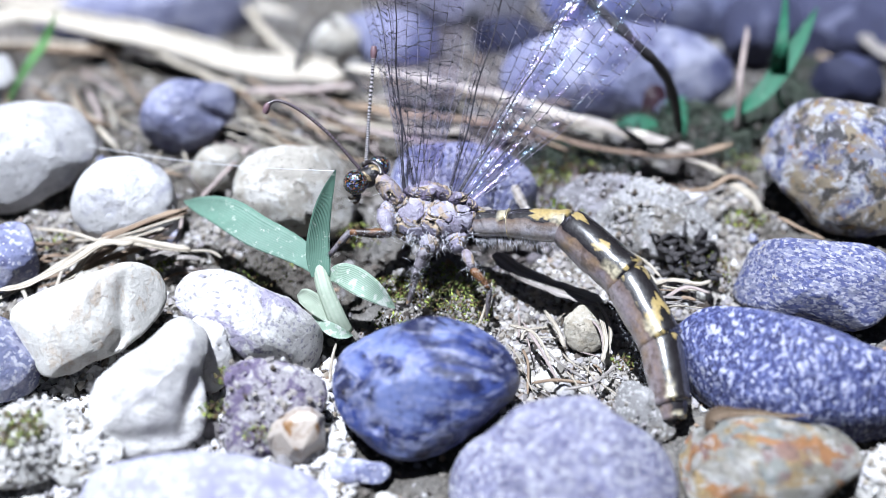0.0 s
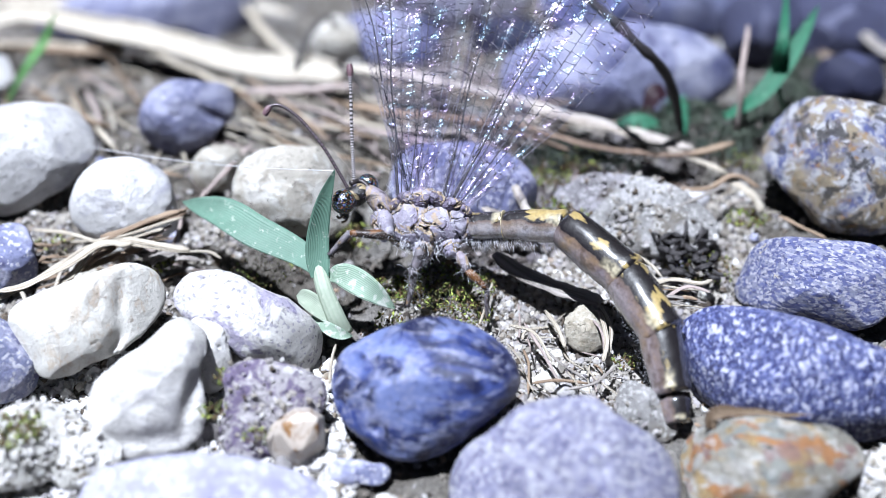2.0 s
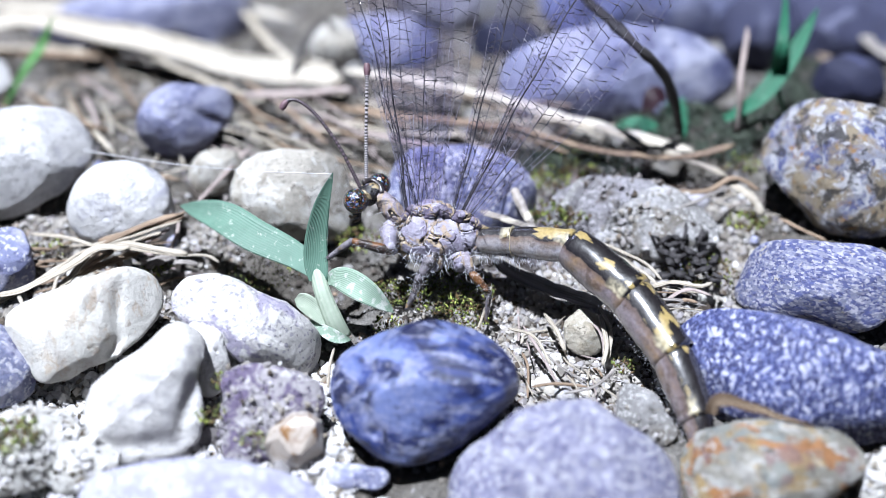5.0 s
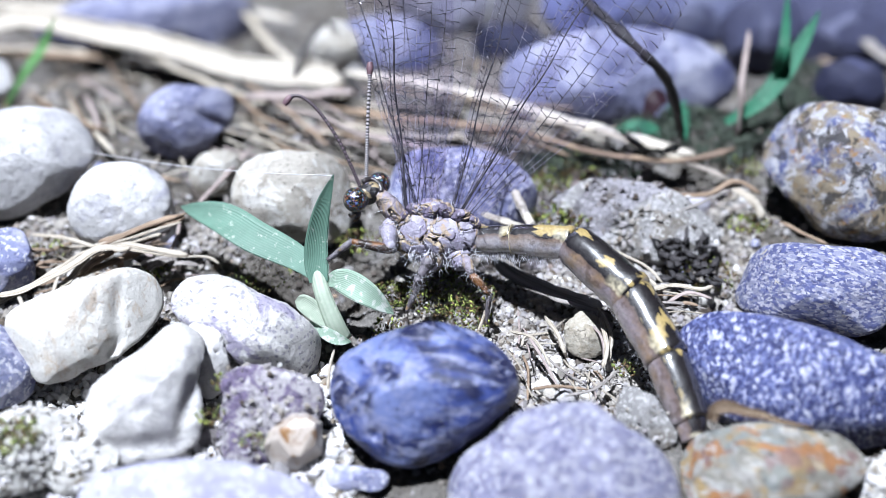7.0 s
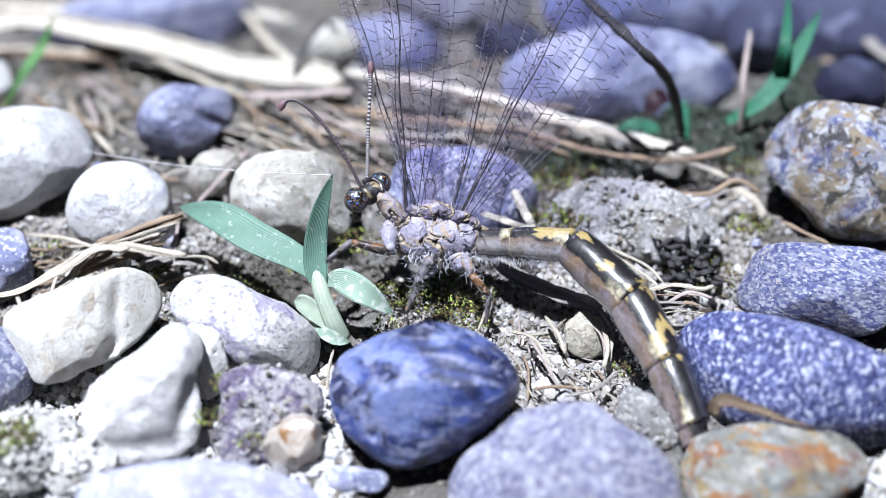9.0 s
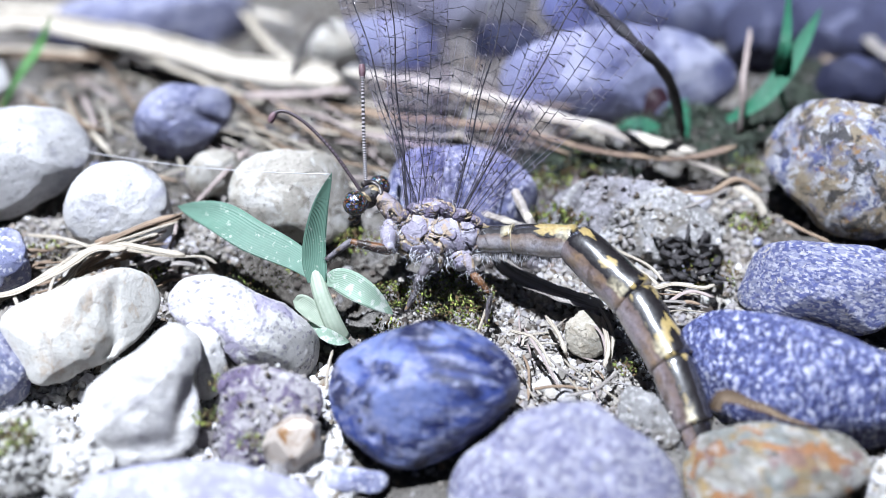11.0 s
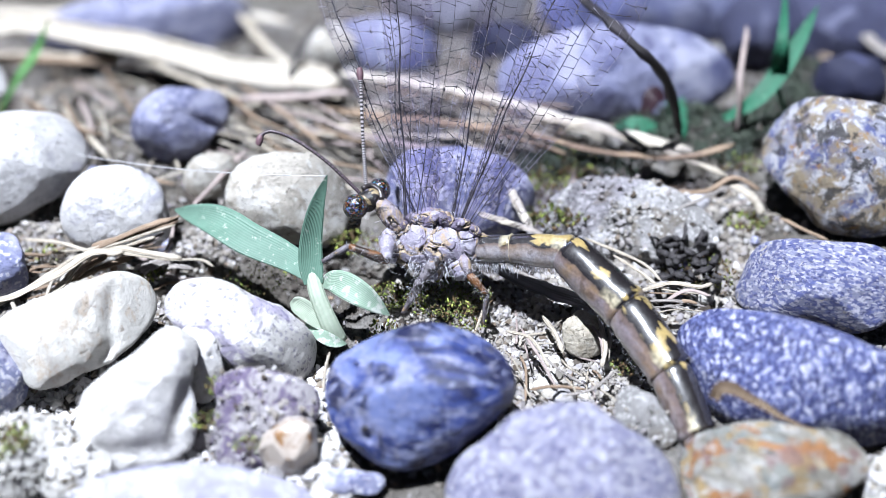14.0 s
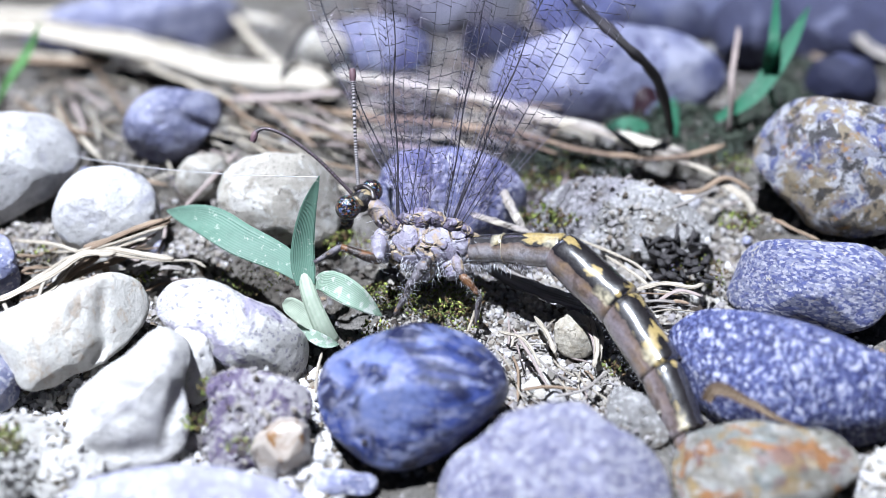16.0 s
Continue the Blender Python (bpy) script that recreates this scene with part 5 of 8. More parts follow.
straw("straw", [(8.3, -17.3, 0.8), (10.3, -17.1, 1.2), (12.0, -15.2, 1.0)], 0.30, GREY_LEAF, "grey root scrap on soil", 0.7)
straw("straw", [(-7.9, -16.7, 0.8), (-7.9, -15.2, 1.2), (-7.7, -12.9, 1.0)], 0.25, STRAW, "thin pale rootlet on soil", 0.7)
straw("twig", [(18.5, -1.2, 1.0), (18.7, -1.7, 2.2), (19.0, -0.4, 2.6)], 0.35, TWIG, "short dark twig stub in debris", 0.8)
straw("twig", [(19.5, -1.6, 1.0), (20.0, -1.5, 1.8), (20.3, -0.7, 2.2)], 0.35, TWIG, "short dark twig stub in debris", 0.8)
straw("twig", [(17.1, -2.1, 1.0), (17.8, -1.8, 1.5), (18.7, -1.7, 1.8)], 0.40, TWIG, "dark bark scrap in debris", 0.5)
straw("twig", [(19.8, -3.1, 0.8), (20.5, -4.7, 1.0), (21.4, -5.1, 0.8)], 0.40, TWIG, "dark bark scrap in debris", 0.5)
straw("bark_chip", [(17.6, -4.8, 1.0), (16.6, -6.3, 2.0), (16.1, -5.4, 1.1)], 0.63, TWIG, "dark bark crumb in mossy debris", 0.7)
straw("bark_chip", [(16.6, -3.8, 1.0), (16.0, -5.2, 2.0), (15.9, -4.3, 1.1)], 0.41, TWIG, "dark bark crumb in mossy debris", 0.7)
straw("bark_chip", [(17.5, -2.7, 1.0), (17.2, -4.6, 2.0), (17.6, -4.1, 1.1)], 0.61, TWIG, "dark bark crumb in mossy debris", 0.7)
straw("bark_chip", [(16.4, 0.0, 1.0), (16.5, -1.4, 2.0), (17.1, -0.5, 1.1)], 0.33, TWIG, "dark bark crumb in mossy debris", 0.7)
straw("bark_chip", [(19.8, -5.3, 1.0), (20.1, -6.7, 2.0), (20.9, -5.7, 1.1)], 0.43, TWIG, "dark bark crumb in mossy debris", 0.7)
straw("bark_chip", [(18.3, -1.5, 1.0), (17.6, -3.4, 2.0), (17.5, -3.0, 1.1)], 0.44, TWIG, "dark bark crumb in mossy debris", 0.7)
straw("bark_chip", [(16.8, -1.7, 1.0), (17.1, -3.3, 2.0), (17.9, -2.4, 1.1)], 0.59, TWIG, "dark bark crumb in mossy debris", 0.7)
straw("bark_chip", [(18.1, 0.0, 1.0), (18.2, -1.6, 2.0), (18.9, -0.8, 1.1)], 0.54, TWIG, "dark bark crumb in mossy debris", 0.7)
straw("bark_chip", [(20.6, -1.9, 1.0), (19.7, -3.6, 2.0), (19.4, -2.9, 1.1)], 0.47, TWIG, "dark bark crumb in mossy debris", 0.7)
straw("bark_chip", [(18.4, -2.6, 1.0), (17.7, -4.4, 2.0), (17.6, -3.8, 1.1)], 0.58, TWIG, "dark bark crumb in mossy debris", 0.7)
straw("bark_chip", [(18.9, -0.6, 1.0), (18.4, -2.7, 2.0), (18.5, -2.4, 1.1)], 0.33, TWIG, "dark bark crumb in mossy debris", 0.7)
straw("bark_chip", [(19.2, -2.3, 1.0), (18.0, -3.9, 2.0), (17.5, -3.2, 1.1)], 0.45, TWIG, "dark bark crumb in mossy debris", 0.7)
straw("bark_chip", [(19.8, -4.6, 1.0), (19.8, -6.3, 2.0), (20.4, -5.6, 1.1)], 0.35, TWIG, "dark bark crumb in mossy debris", 0.7)
straw("bark_chip", [(20.6, -3.9, 1.0), (19.6, -5.4, 2.0), (19.1, -4.7, 1.1)], 0.57, TWIG, "dark bark crumb in mossy debris", 0.7)
straw("bark_chip", [(19.0, -3.3, 1.0), (19.3, -4.8, 2.0), (20.2, -3.9, 1.1)], 0.30, TWIG, "dark bark crumb in mossy debris", 0.7)
straw("bark_chip", [(16.4, -4.9, 1.0), (16.5, -6.2, 2.0), (17.1, -5.1, 1.1)], 0.34, TWIG, "dark bark crumb in mossy debris", 0.7)
straw("bark_chip", [(19.9, -0.9, 1.0), (20.4, -2.3, 2.0), (21.4, -1.2, 1.1)], 0.35, TWIG, "dark bark crumb in mossy debris", 0.7)
straw("bark_chip", [(20.8, -3.8, 1.0), (19.7, -5.5, 2.0), (19.2, -4.9, 1.1)], 0.53, TWIG, "dark bark crumb in mossy debris", 0.7)
straw("bark_chip", [(21.0, 0.5, 1.0), (20.1, -1.3, 2.0), (19.9, -0.6, 1.1)], 0.59, TWIG, "dark bark crumb in mossy debris", 0.7)
straw("bark_chip", [(17.0, -4.7, 1.0), (16.3, -6.0, 2.0), (16.2, -5.0, 1.1)], 0.43, TWIG, "dark bark crumb in mossy debris", 0.7)
straw("bark_chip", [(18.3, -5.0, 1.0), (18.3, -6.5, 2.0), (18.8, -5.7, 1.1)], 0.40, TWIG, "dark bark crumb in mossy debris", 0.7)
straw("bark_chip", [(18.8, -4.2, 1.0), (18.6, -6.0, 2.0), (19.0, -5.5, 1.1)], 0.46, TWIG, "dark bark crumb in mossy debris", 0.7)
straw("bark_chip", [(17.4, -2.4, 1.0), (17.7, -3.9, 2.0), (18.5, -2.9, 1.1)], 0.69, TWIG, "dark bark crumb in mossy debris", 0.7)
straw("bark_chip", [(17.4, -4.4, 1.0), (17.7, -6.0, 2.0), (18.5, -5.3, 1.1)], 0.60, TWIG, "dark bark crumb in mossy debris", 0.7)
straw("bark_chip", [(19.5, -2.5, 1.0), (19.1, -4.5, 2.0), (19.3, -4.1, 1.1)], 0.66, TWIG, "dark bark crumb in mossy debris", 0.7)
straw("bark_chip", [(18.1, 0.3, 1.0), (17.1, -1.7, 2.0), (16.7, -1.3, 1.1)], 0.51, TWIG, "dark bark crumb in mossy debris", 0.7)
straw("bark_chip", [(17.8, -4.3, 1.0), (17.9, -5.8, 2.0), (18.5, -5.0, 1.1)], 0.38, TWIG, "dark bark crumb in mossy debris", 0.7)
straw("bark_chip", [(18.7, -1.4, 1.0), (18.9, -3.2, 2.0), (19.6, -2.6, 1.1)], 0.68, TWIG, "dark bark crumb in mossy debris", 0.7)
straw("bark_chip", [(17.4, -3.7, 1.0), (17.2, -5.7, 2.0), (17.6, -5.4, 1.1)], 0.53, TWIG, "dark bark crumb in mossy debris", 0.7)
straw("bark_chip", [(17.2, -1.2, 1.0), (17.5, -2.5, 2.0), (18.4, -1.4, 1.1)], 0.45, TWIG, "dark bark crumb in mossy debris", 0.7)
straw("bark_chip", [(16.9, -1.5, 1.0), (17.0, -3.5, 2.0), (17.5, -3.1, 1.1)], 0.36, TWIG, "dark bark crumb in mossy debris", 0.7)
straw("bark_chip", [(21.2, -2.4, 1.0), (20.5, -4.3, 2.0), (20.6, -3.8, 1.1)], 0.63, TWIG, "dark bark crumb in mossy debris", 0.7)
straw("bark_chip", [(20.1, -2.7, 1.0), (19.7, -4.8, 2.0), (19.9, -4.4, 1.1)], 0.64, TWIG, "dark bark crumb in mossy debris", 0.7)
straw("bark_chip", [(18.5, -4.6, 1.0), (17.6, -5.9, 2.0), (17.3, -4.9, 1.1)], 0.39, TWIG, "dark bark crumb in mossy debris", 0.7)
straw("straw", [(-32.7, -2.7, 1.0), (-29.8, -3.7, 1.6), (-27.6, -2.7, 1.0)], 0.23, BROWN_STRAW, "frayed dry straw between pale pebbles", 0.6)
straw("straw", [(-26.2, -0.8, 1.0), (-24.0, -1.1, 1.6), (-22.1, -0.5, 1.0)], 0.39, BROWN_STRAW, "frayed dry straw between pale pebbles", 0.6)
straw("straw", [(-24.9, -2.0, 1.0), (-22.8, -1.7, 1.6), (-21.0, -0.5, 1.0)], 0.20, BROWN_STRAW, "frayed dry straw between pale pebbles", 0.6)
straw("straw", [(-34.2, -1.6, 1.0), (-32.5, -2.2, 1.6), (-31.2, -1.9, 1.0)], 0.25, PINK_STRAW, "frayed dry straw between pale pebbles", 0.6)
straw("straw", [(-30.0, -1.2, 1.0), (-27.3, -1.6, 1.6), (-25.0, -0.6, 1.0)], 0.30, STRAW, "frayed dry straw between pale pebbles", 0.6)
straw("straw", [(-24.4, -1.0, 1.0), (-22.7, -1.2, 1.6), (-21.3, 0.2, 1.0)], 0.24, BROWN_STRAW, "frayed dry straw between pale pebbles", 0.6)
straw("straw", [(-27.0, -2.1, 1.0), (-24.9, -2.3, 1.6), (-23.2, -0.8, 1.0)], 0.39, BROWN_STRAW, "frayed dry straw between pale pebbles", 0.6)
straw("straw", [(-33.0, -4.3, 1.0), (-31.1, -4.2, 1.6), (-29.8, -2.6, 1.0)], 0.33, BROWN_STRAW, "frayed dry straw between pale pebbles", 0.6)
straw("straw", [(-34.8, -1.0, 1.0), (-32.2, -2.1, 1.6), (-30.3, -1.4, 1.0)], 0.34, BROWN_STRAW, "frayed dry straw between pale pebbles", 0.6)
straw("straw", [(-31.7, -3.3, 1.0), (-30.2, -4.3, 1.6), (-29.5, -3.3, 1.0)], 0.21, BROWN_STRAW, "frayed dry straw between pale pebbles", 0.6)
straw("straw", [(8.5, -13.2, 0.4), (8.9, -14.6, 0.9), (9.9, -15.0, 0.4)], 0.18, STRAW, "thin dry rootlet on gritty soil", 0.8)
straw("straw", [(8.9, -9.9, 0.4), (10.0, -11.1, 0.9), (11.2, -11.2, 0.4)], 0.17, STRAW, "thin dry rootlet on gritty soil", 0.8)
straw("straw", [(6.0, -11.5, 0.4), (6.1, -12.9, 0.9), (6.2, -13.3, 0.4)], 0.15, PINK_STRAW, "thin dry rootlet on gritty soil", 0.8)
straw("straw", [(9.9, -14.5, 0.4), (10.6, -16.5, 0.9), (12.0, -17.4, 0.4)], 0.18, STRAW, "thin dry rootlet on gritty soil", 0.8)
straw("straw", [(4.5, -12.1, 0.4), (5.3, -14.3, 0.9), (5.7, -15.3, 0.4)], 0.13, STRAW, "thin dry rootlet on gritty soil", 0.8)
straw("straw", [(7.2, -12.7, 0.4), (8.2, -14.8, 0.9), (9.8, -15.8, 0.4)], 0.19, GREY_LEAF, "thin dry rootlet on gritty soil", 0.8)
straw("straw", [(9.8, -13.1, 0.4), (10.7, -14.0, 0.9), (11.3, -13.8, 0.4)], 0.16, PINK_STRAW, "thin dry rootlet on gritty soil", 0.8)
straw("straw", [(3.7, -12.6, 0.4), (3.9, -15.6, 0.9), (4.3, -17.4, 0.4)], 0.19, PINK_STRAW, "thin dry rootlet on gritty soil", 0.8)
straw("straw", [(8.6, -15.0, 0.4), (9.1, -16.7, 0.9), (9.3, -17.3, 0.4)], 0.18, STRAW, "thin dry rootlet on gritty soil", 0.8)
straw("straw", [(9.9, -7.8, 0.4), (10.2, -10.4, 0.9), (10.6, -11.8, 0.4)], 0.18, GREY_LEAF, "thin dry rootlet on gritty soil", 0.8)
straw("straw", [(-9.7, 17.1, 0.9), (-3.5, 13.5, 2.0), (2.4, 14.2, 1.2)], 0.58, STRAW, "dry grass stem in a tangle behind wings", 0.5)
straw("straw", [(0.6, 15.4, 1.2), (2.9, 11.7, 2.0), (5.2, 11.3, 1.2)], 0.47, STRAW, "dry grass stem in a tangle behind wings", 0.5)
straw("straw", [(-11.7, 22.9, -0.9), (-6.8, 17.6, 1.5), (-2.4, 15.3, 1.2)], 0.37, BROWN_STRAW, "dry grass stem in a tangle behind wings", 0.5)
straw("straw", [(2.2, 18.4, 0.5), (8.4, 15.0, 2.0), (14.7, 15.7, 1.2)], 0.58, STRAW, "dry grass stem in a tangle behind wings", 0.5)
straw("straw", [(-0.0, 37.1, -5.1), (6.4, 21.8, 0.3), (12.2, 15.8, 1.2)], 0.42, PINK_STRAW, "dry grass stem in a tangle behind wings", 0.5)
straw("straw", [(-1.0, 32.3, -3.7), (1.7, 30.3, -2.3), (4.4, 31.8, -3.5)], 0.33, GREY_LEAF, "dry grass stem in a tangle behind wings", 0.5)
straw("straw", [(-1.7, 39.3, -5.8), (1.5, 30.5, -2.4), (4.5, 27.7, -2.3)], 0.28, GREY_LEAF, "dry grass stem in a tangle behind wings", 0.5)
straw("straw", [(-0.0, 26.4, -1.9), (6.7, 20.8, 0.6), (13.5, 21.7, -0.5)], 0.39, BROWN_STRAW, "dry grass stem in a tangle behind wings", 0.5)
straw("straw", [(-6.6, 30.8, -3.2), (0.9, 21.5, 0.4), (7.8, 19.7, 0.1)], 0.35, BROWN_STRAW, "dry grass stem in a tangle behind wings", 0.5)
straw("straw", [(-8.2, 23.7, -1.1), (-4.8, 21.0, 0.5), (-1.7, 21.4, -0.4)], 0.40, PINK_STRAW, "dry grass stem in a tangle behind wings", 0.5)
straw("straw", [(0.3, 37.0, -5.1), (4.7, 29.5, -2.1), (9.0, 25.8, -1.7)], 0.58, GREY_LEAF, "dry grass stem in a tangle behind wings", 0.5)
straw("straw", [(-1.4, 27.0, -2.1), (0.9, 21.6, 0.3), (3.1, 20.8, -0.2)], 0.40, STRAW, "dry grass stem in a tangle behind wings", 0.5)
straw("straw", [(5.2, 15.1, 1.2), (9.0, 13.4, 2.0), (12.8, 13.4, 1.2)], 0.37, STRAW, "dry grass stem in a tangle behind wings", 0.5)
straw("straw", [(-7.5, 32.3, -3.7), (-1.1, 29.7, -2.1), (5.3, 30.9, -3.3)], 0.56, GREY_LEAF, "dry grass stem in a tangle behind wings", 0.5)
straw("straw", [(2.3, 15.4, 1.2), (6.8, 12.7, 2.0), (11.3, 11.2, 1.2)], 0.37, BROWN_STRAW, "dry grass stem in a tangle behind wings", 0.5)
straw("straw", [(-4.5, 36.1, -4.8), (-1.7, 30.4, -2.3), (1.0, 31.2, -3.4)], 0.31, STRAW, "dry grass stem in a tangle behind wings", 0.5)
straw("straw", [(-32.5, -9.1, 2.6), (-29.8, -8.1, 3.0), (-27.3, -6.3, 3.4), (-25.7, -4.7, 3.6), (-23.4, -4.5, 3.6)], 1.10, STRAW, "broad bleached straw over the cream stone", 0.16)
straw("straw", [(-28.4, -7.6, 2.2), (-27.5, -6.7, 2.6), (-26.7, -5.3, 3.2), (-26.2, -4.3, 3.4)], 0.70, STRAW, "thin pale straw crossing a wider one", 0.35)
straw("straw", [(-26.6, -3.9, 3.3), (-24.4, -3.7, 3.5), (-22.0, -4.3, 3.4), (-19.2, -4.6, 3.0)], 0.70, STRAW, "bleached straw with a curled tip", 0.35)
straw("straw", [(-25.6, -3.5, 3.0), (-23.0, -2.4, 3.6), (-19.8, -1.2, 4.2)], 1.10, BROWN_STRAW, "fibrous brown straw beside white pebble", 0.35)
straw("straw", [(-25.2, -3.7, 3.6), (-22.7, -2.3, 4.0), (-20.1, -1.4, 4.4)], 0.30, BROWN_STRAW, "dark fibre along a brown straw", 0.35)
straw("straw", [(-24.7, -3.7, 3.2), (-22.8, -3.4, 3.6), (-21.3, -3.0, 3.8)], 0.55, STRAW, "frayed pale straw beside white pebble", 0.35)
straw("straw", [(-27.7, -5.7, 1.8), (-26.6, -4.7, 2.2), (-25.0, -3.8, 2.6)], 1.20, BROWN_STRAW, "dark brown leaf sheath under pale straw", 0.35)
straw("straw", [(-25.4, -3.8, 1.4), (-24.7, -3.9, 1.8), (-24.4, -4.1, 1.4)], 0.90, BROWN_STRAW, "torn brown leaf scrap", 0.35)
straw("straw", [(-22.4, -4.1, 1.4), (-21.6, -3.9, 1.8), (-20.9, -3.1, 1.6)], 1.10, GREY_LEAF, "curled dead leaf scrap beside the cream stone", 0.35)
straw("straw", [(-20.9, -3.4, 1.2), (-19.8, -3.5, 1.4), (-18.7, -3.3, 1.0)], 0.50, GREY_LEAF, "grey bark scrap on soil", 0.35)
straw("straw", [(14.3, -8.4, 2.4), (16.6, -7.9, 2.8), (18.8, -8.1, 2.6), (19.9, -7.2, 2.2)], 0.45, STRAW, "split straw scrap behind the blue stone", 0.35)
straw("straw", [(16.0, -9.4, 2.2), (17.7, -8.8, 2.8), (19.5, -8.9, 2.4)], 0.40, PINK_STRAW, "split straw scrap behind the blue stone", 0.35)
straw("straw", [(16.3, -9.4, 1.8), (17.4, -9.4, 2.4), (18.5, -9.4, 2.2)], 0.50, BROWN_STRAW, "split straw scrap behind the blue stone", 0.35)
straw("straw", [(11.4, -10.0, 1.6), (11.6, -12.9, 1.5), (11.2, -14.5, 0.8)], 0.42, STRAW, "curled straw fibre on soil", 0.35)
straw("straw", [(10.8, -10.7, 1.4), (11.3, -12.2, 1.4), (11.4, -14.2, 0.8)], 0.30, PINK_STRAW, "curled straw fibre on soil", 0.35)
def litter():
    """Thin dry stems strewn over the soil between the stones."""
    rng = random.Random(5)
    for (x0, x1), (y0, y1), count, turn, words in (((-26.0, -7.0), (8.0, 27.0), 60, -35, "thin dry grass stem in a tangle"), ((-46.0, -26.0), (17.0, 40.0), 34, -40, "thin dry grass stem on the soil"),
                                                   ((-8.0, 16.0), (11.0, 26.0), 34, -25, "dry grass stem in a tangle behind wings"), ((15.0, 27.0), (1.0, 13.0), 16, -20, "dry grass stem beyond the abdomen"),
                                                   ((4.5, 12.5), (-17.0, -8.5), 14, -60, "thin dry rootlet on gritty soil"), ((-34.0, -20.0), (-5.0, 0.0), 12, 15, "frayed dry straw between pale pebbles")):
        for k in range(count):
            x, y, a = rng.uniform(x0, x1), rng.uniform(y0, y1), radians(turn + rng.gauss(0, 38))
            l = rng.uniform(1.6, 5.5) * (0.45 if x1 - x0 < 13 else 1.0)
            pts = []
            for u in (-1, 0, 1):
                px, py = x + u * l * math.cos(a) + rng.gauss(0, 0.25), y + u * l * math.sin(a) + rng.gauss(0, 0.25)
                z = float(ground_height(np.array(px * MM), np.array(py * MM))) / MM
                pts.append((px, py, z + 0.25 + (rng.uniform(0.1, 0.9) if u == 0 else rng.uniform(0.0, 0.5))))
            tone = rng.choice((STRAW, STRAW, BLEACHED, PINK_STRAW, BROWN_STRAW, GREY_LEAF))
            straw("straw", pts, rng.uniform(0.14, 0.42) * (0.6 if x1 - x0 < 13 else 1.0), tone, words, 0.5)


litter()
blade("grass", [(31.7, 18.7, -0.8), (29.3, 17.8, 4.5), (29.3, 17.6, 8.5), (30.7, 24.2, 10.5)], 1.02, GRASS, "dark green grass blade among stones")
blade("grass", [(24.8, 15.4, 2.0), (27.6, 15.7, 4.0), (30.6, 18.8, 6.2), (33.6, 23.1, 8.9)], 1.62, GRASS, "dark green arching grass blade")
blade("grass", [(-41.7, 24.7, -2.1), (-39.4, 25.4, 1.2), (-38.2, 28.2, 2.4), (-36.8, 29.5, 5.0)], 0.95, BRIGHT_GRASS, "bright green grass blade among stones")
blade("grass", [(15.3, 15.4, 1.0), (17.2, 15.3, 1.5), (19.7, 14.9, 1.0)], 1.60, GRASS, "small green leaf lying on the soil")
blade("leaf", [(18.2, 17.5, 1.2), (19.0, 18.4, 2.6), (20.2, 18.6, 2.2)], 1.70, PURPLE_LEAF, "small purple-brown leaf among weeds")
blade("grass", [(20.4, 19.3, 0.0), (21.8, 21.9, 0.2), (21.3, 14.0, 1.0)], 1.22, GRASS, "small green leaf lying on the soil")
moss((0.3, -7.0, 1.2), 2.8, 620, 1, "olive and green moss on the mound", 0.35)
moss((-3.6, -6.4, 0.6), 1.5, 260, 2, "small bright moss tuft", 0.35)
moss((1.5, -9.4, 0.8), 1.6, 160, 3, "thin moss among sand grains", 0.35)
moss((9.2, 1.5, 2.0), 1.9, 200, 4, "dark green moss on an earth clod", 0.5)
moss((8.3, 7.2, 1.0), 1.6, 120, 12, "dark green moss behind the abdomen", 0.5)
moss((-14.2, -18.6, 3.2), 1.0, 110, 5, "green moss beside a pale stone", 0.35)
moss((-15.1, -21.6, 3.0), 0.8, 70, 6, "green moss beside a pale stone", 0.35)
moss((-12.0, -23.4, 2.6), 0.7, 70, 7, "green moss at a quartz chip", 0.35)
moss((-27.1, -24.5, 4.2), 1.6, 200, 8, "green moss on gritty earth", 0.45)
moss((-22.0, -3.8, 0.8), 1.0, 110, 9, "bright moss beside a cream stone", 0.35)
moss((-30.6, -0.6, 0.5), 1.2, 80, 10, "thin moss between pebbles", 0.35)
moss((19.7, -4.2, 0.6), 2.2, 240, 11, "dark moss in the debris", 0.4)
moss((25.2, 9.7, 1.0), 1.5, 90, 13, "thin moss behind plant scraps", 0.4)
moss((-3.9, -10.0, 0.3), 1.0, 90, 14, "dark moss beside the blue pebble", 0.4)
moss((12.7, -14.7, 0.8), 0.8, 60, 15, "thin moss on soil", 0.35)
# Weed tufts that also fill gaps with painted shade.
moss((18.3, 15.7, 0.8), 2.2, 200, 16, "dark weeds behind the straw", 0.9, SHADY_WEED)
moss((23.8, 12.6, 0.8), 2.4, 200, 17, "dark weeds between stones", 0.8, SHADY_WEED)
moss((28.6, 19.0, -0.1), 2.0, 160, 18, "dark weeds beside a mottled stone", 0.8, SHADY_WEED)
moss((36.9, 34.4, -4.7), 2.6, 220, 19, "dark weeds between far stones", 0.9, SHADY_WEED)
moss((10.9, 10.4, 0.5), 2.2, 160, 20, "dark moss under long straw", 0.5)
# These two tufts are added to darken the hollows, where only shade lies.
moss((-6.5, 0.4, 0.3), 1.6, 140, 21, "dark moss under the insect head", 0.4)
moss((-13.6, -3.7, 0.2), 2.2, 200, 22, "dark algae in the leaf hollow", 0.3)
moss((32.9, 24.7, -1.8), 2.4, 260, 23, "dark weeds between far stones", 1, SHADY_WEED)
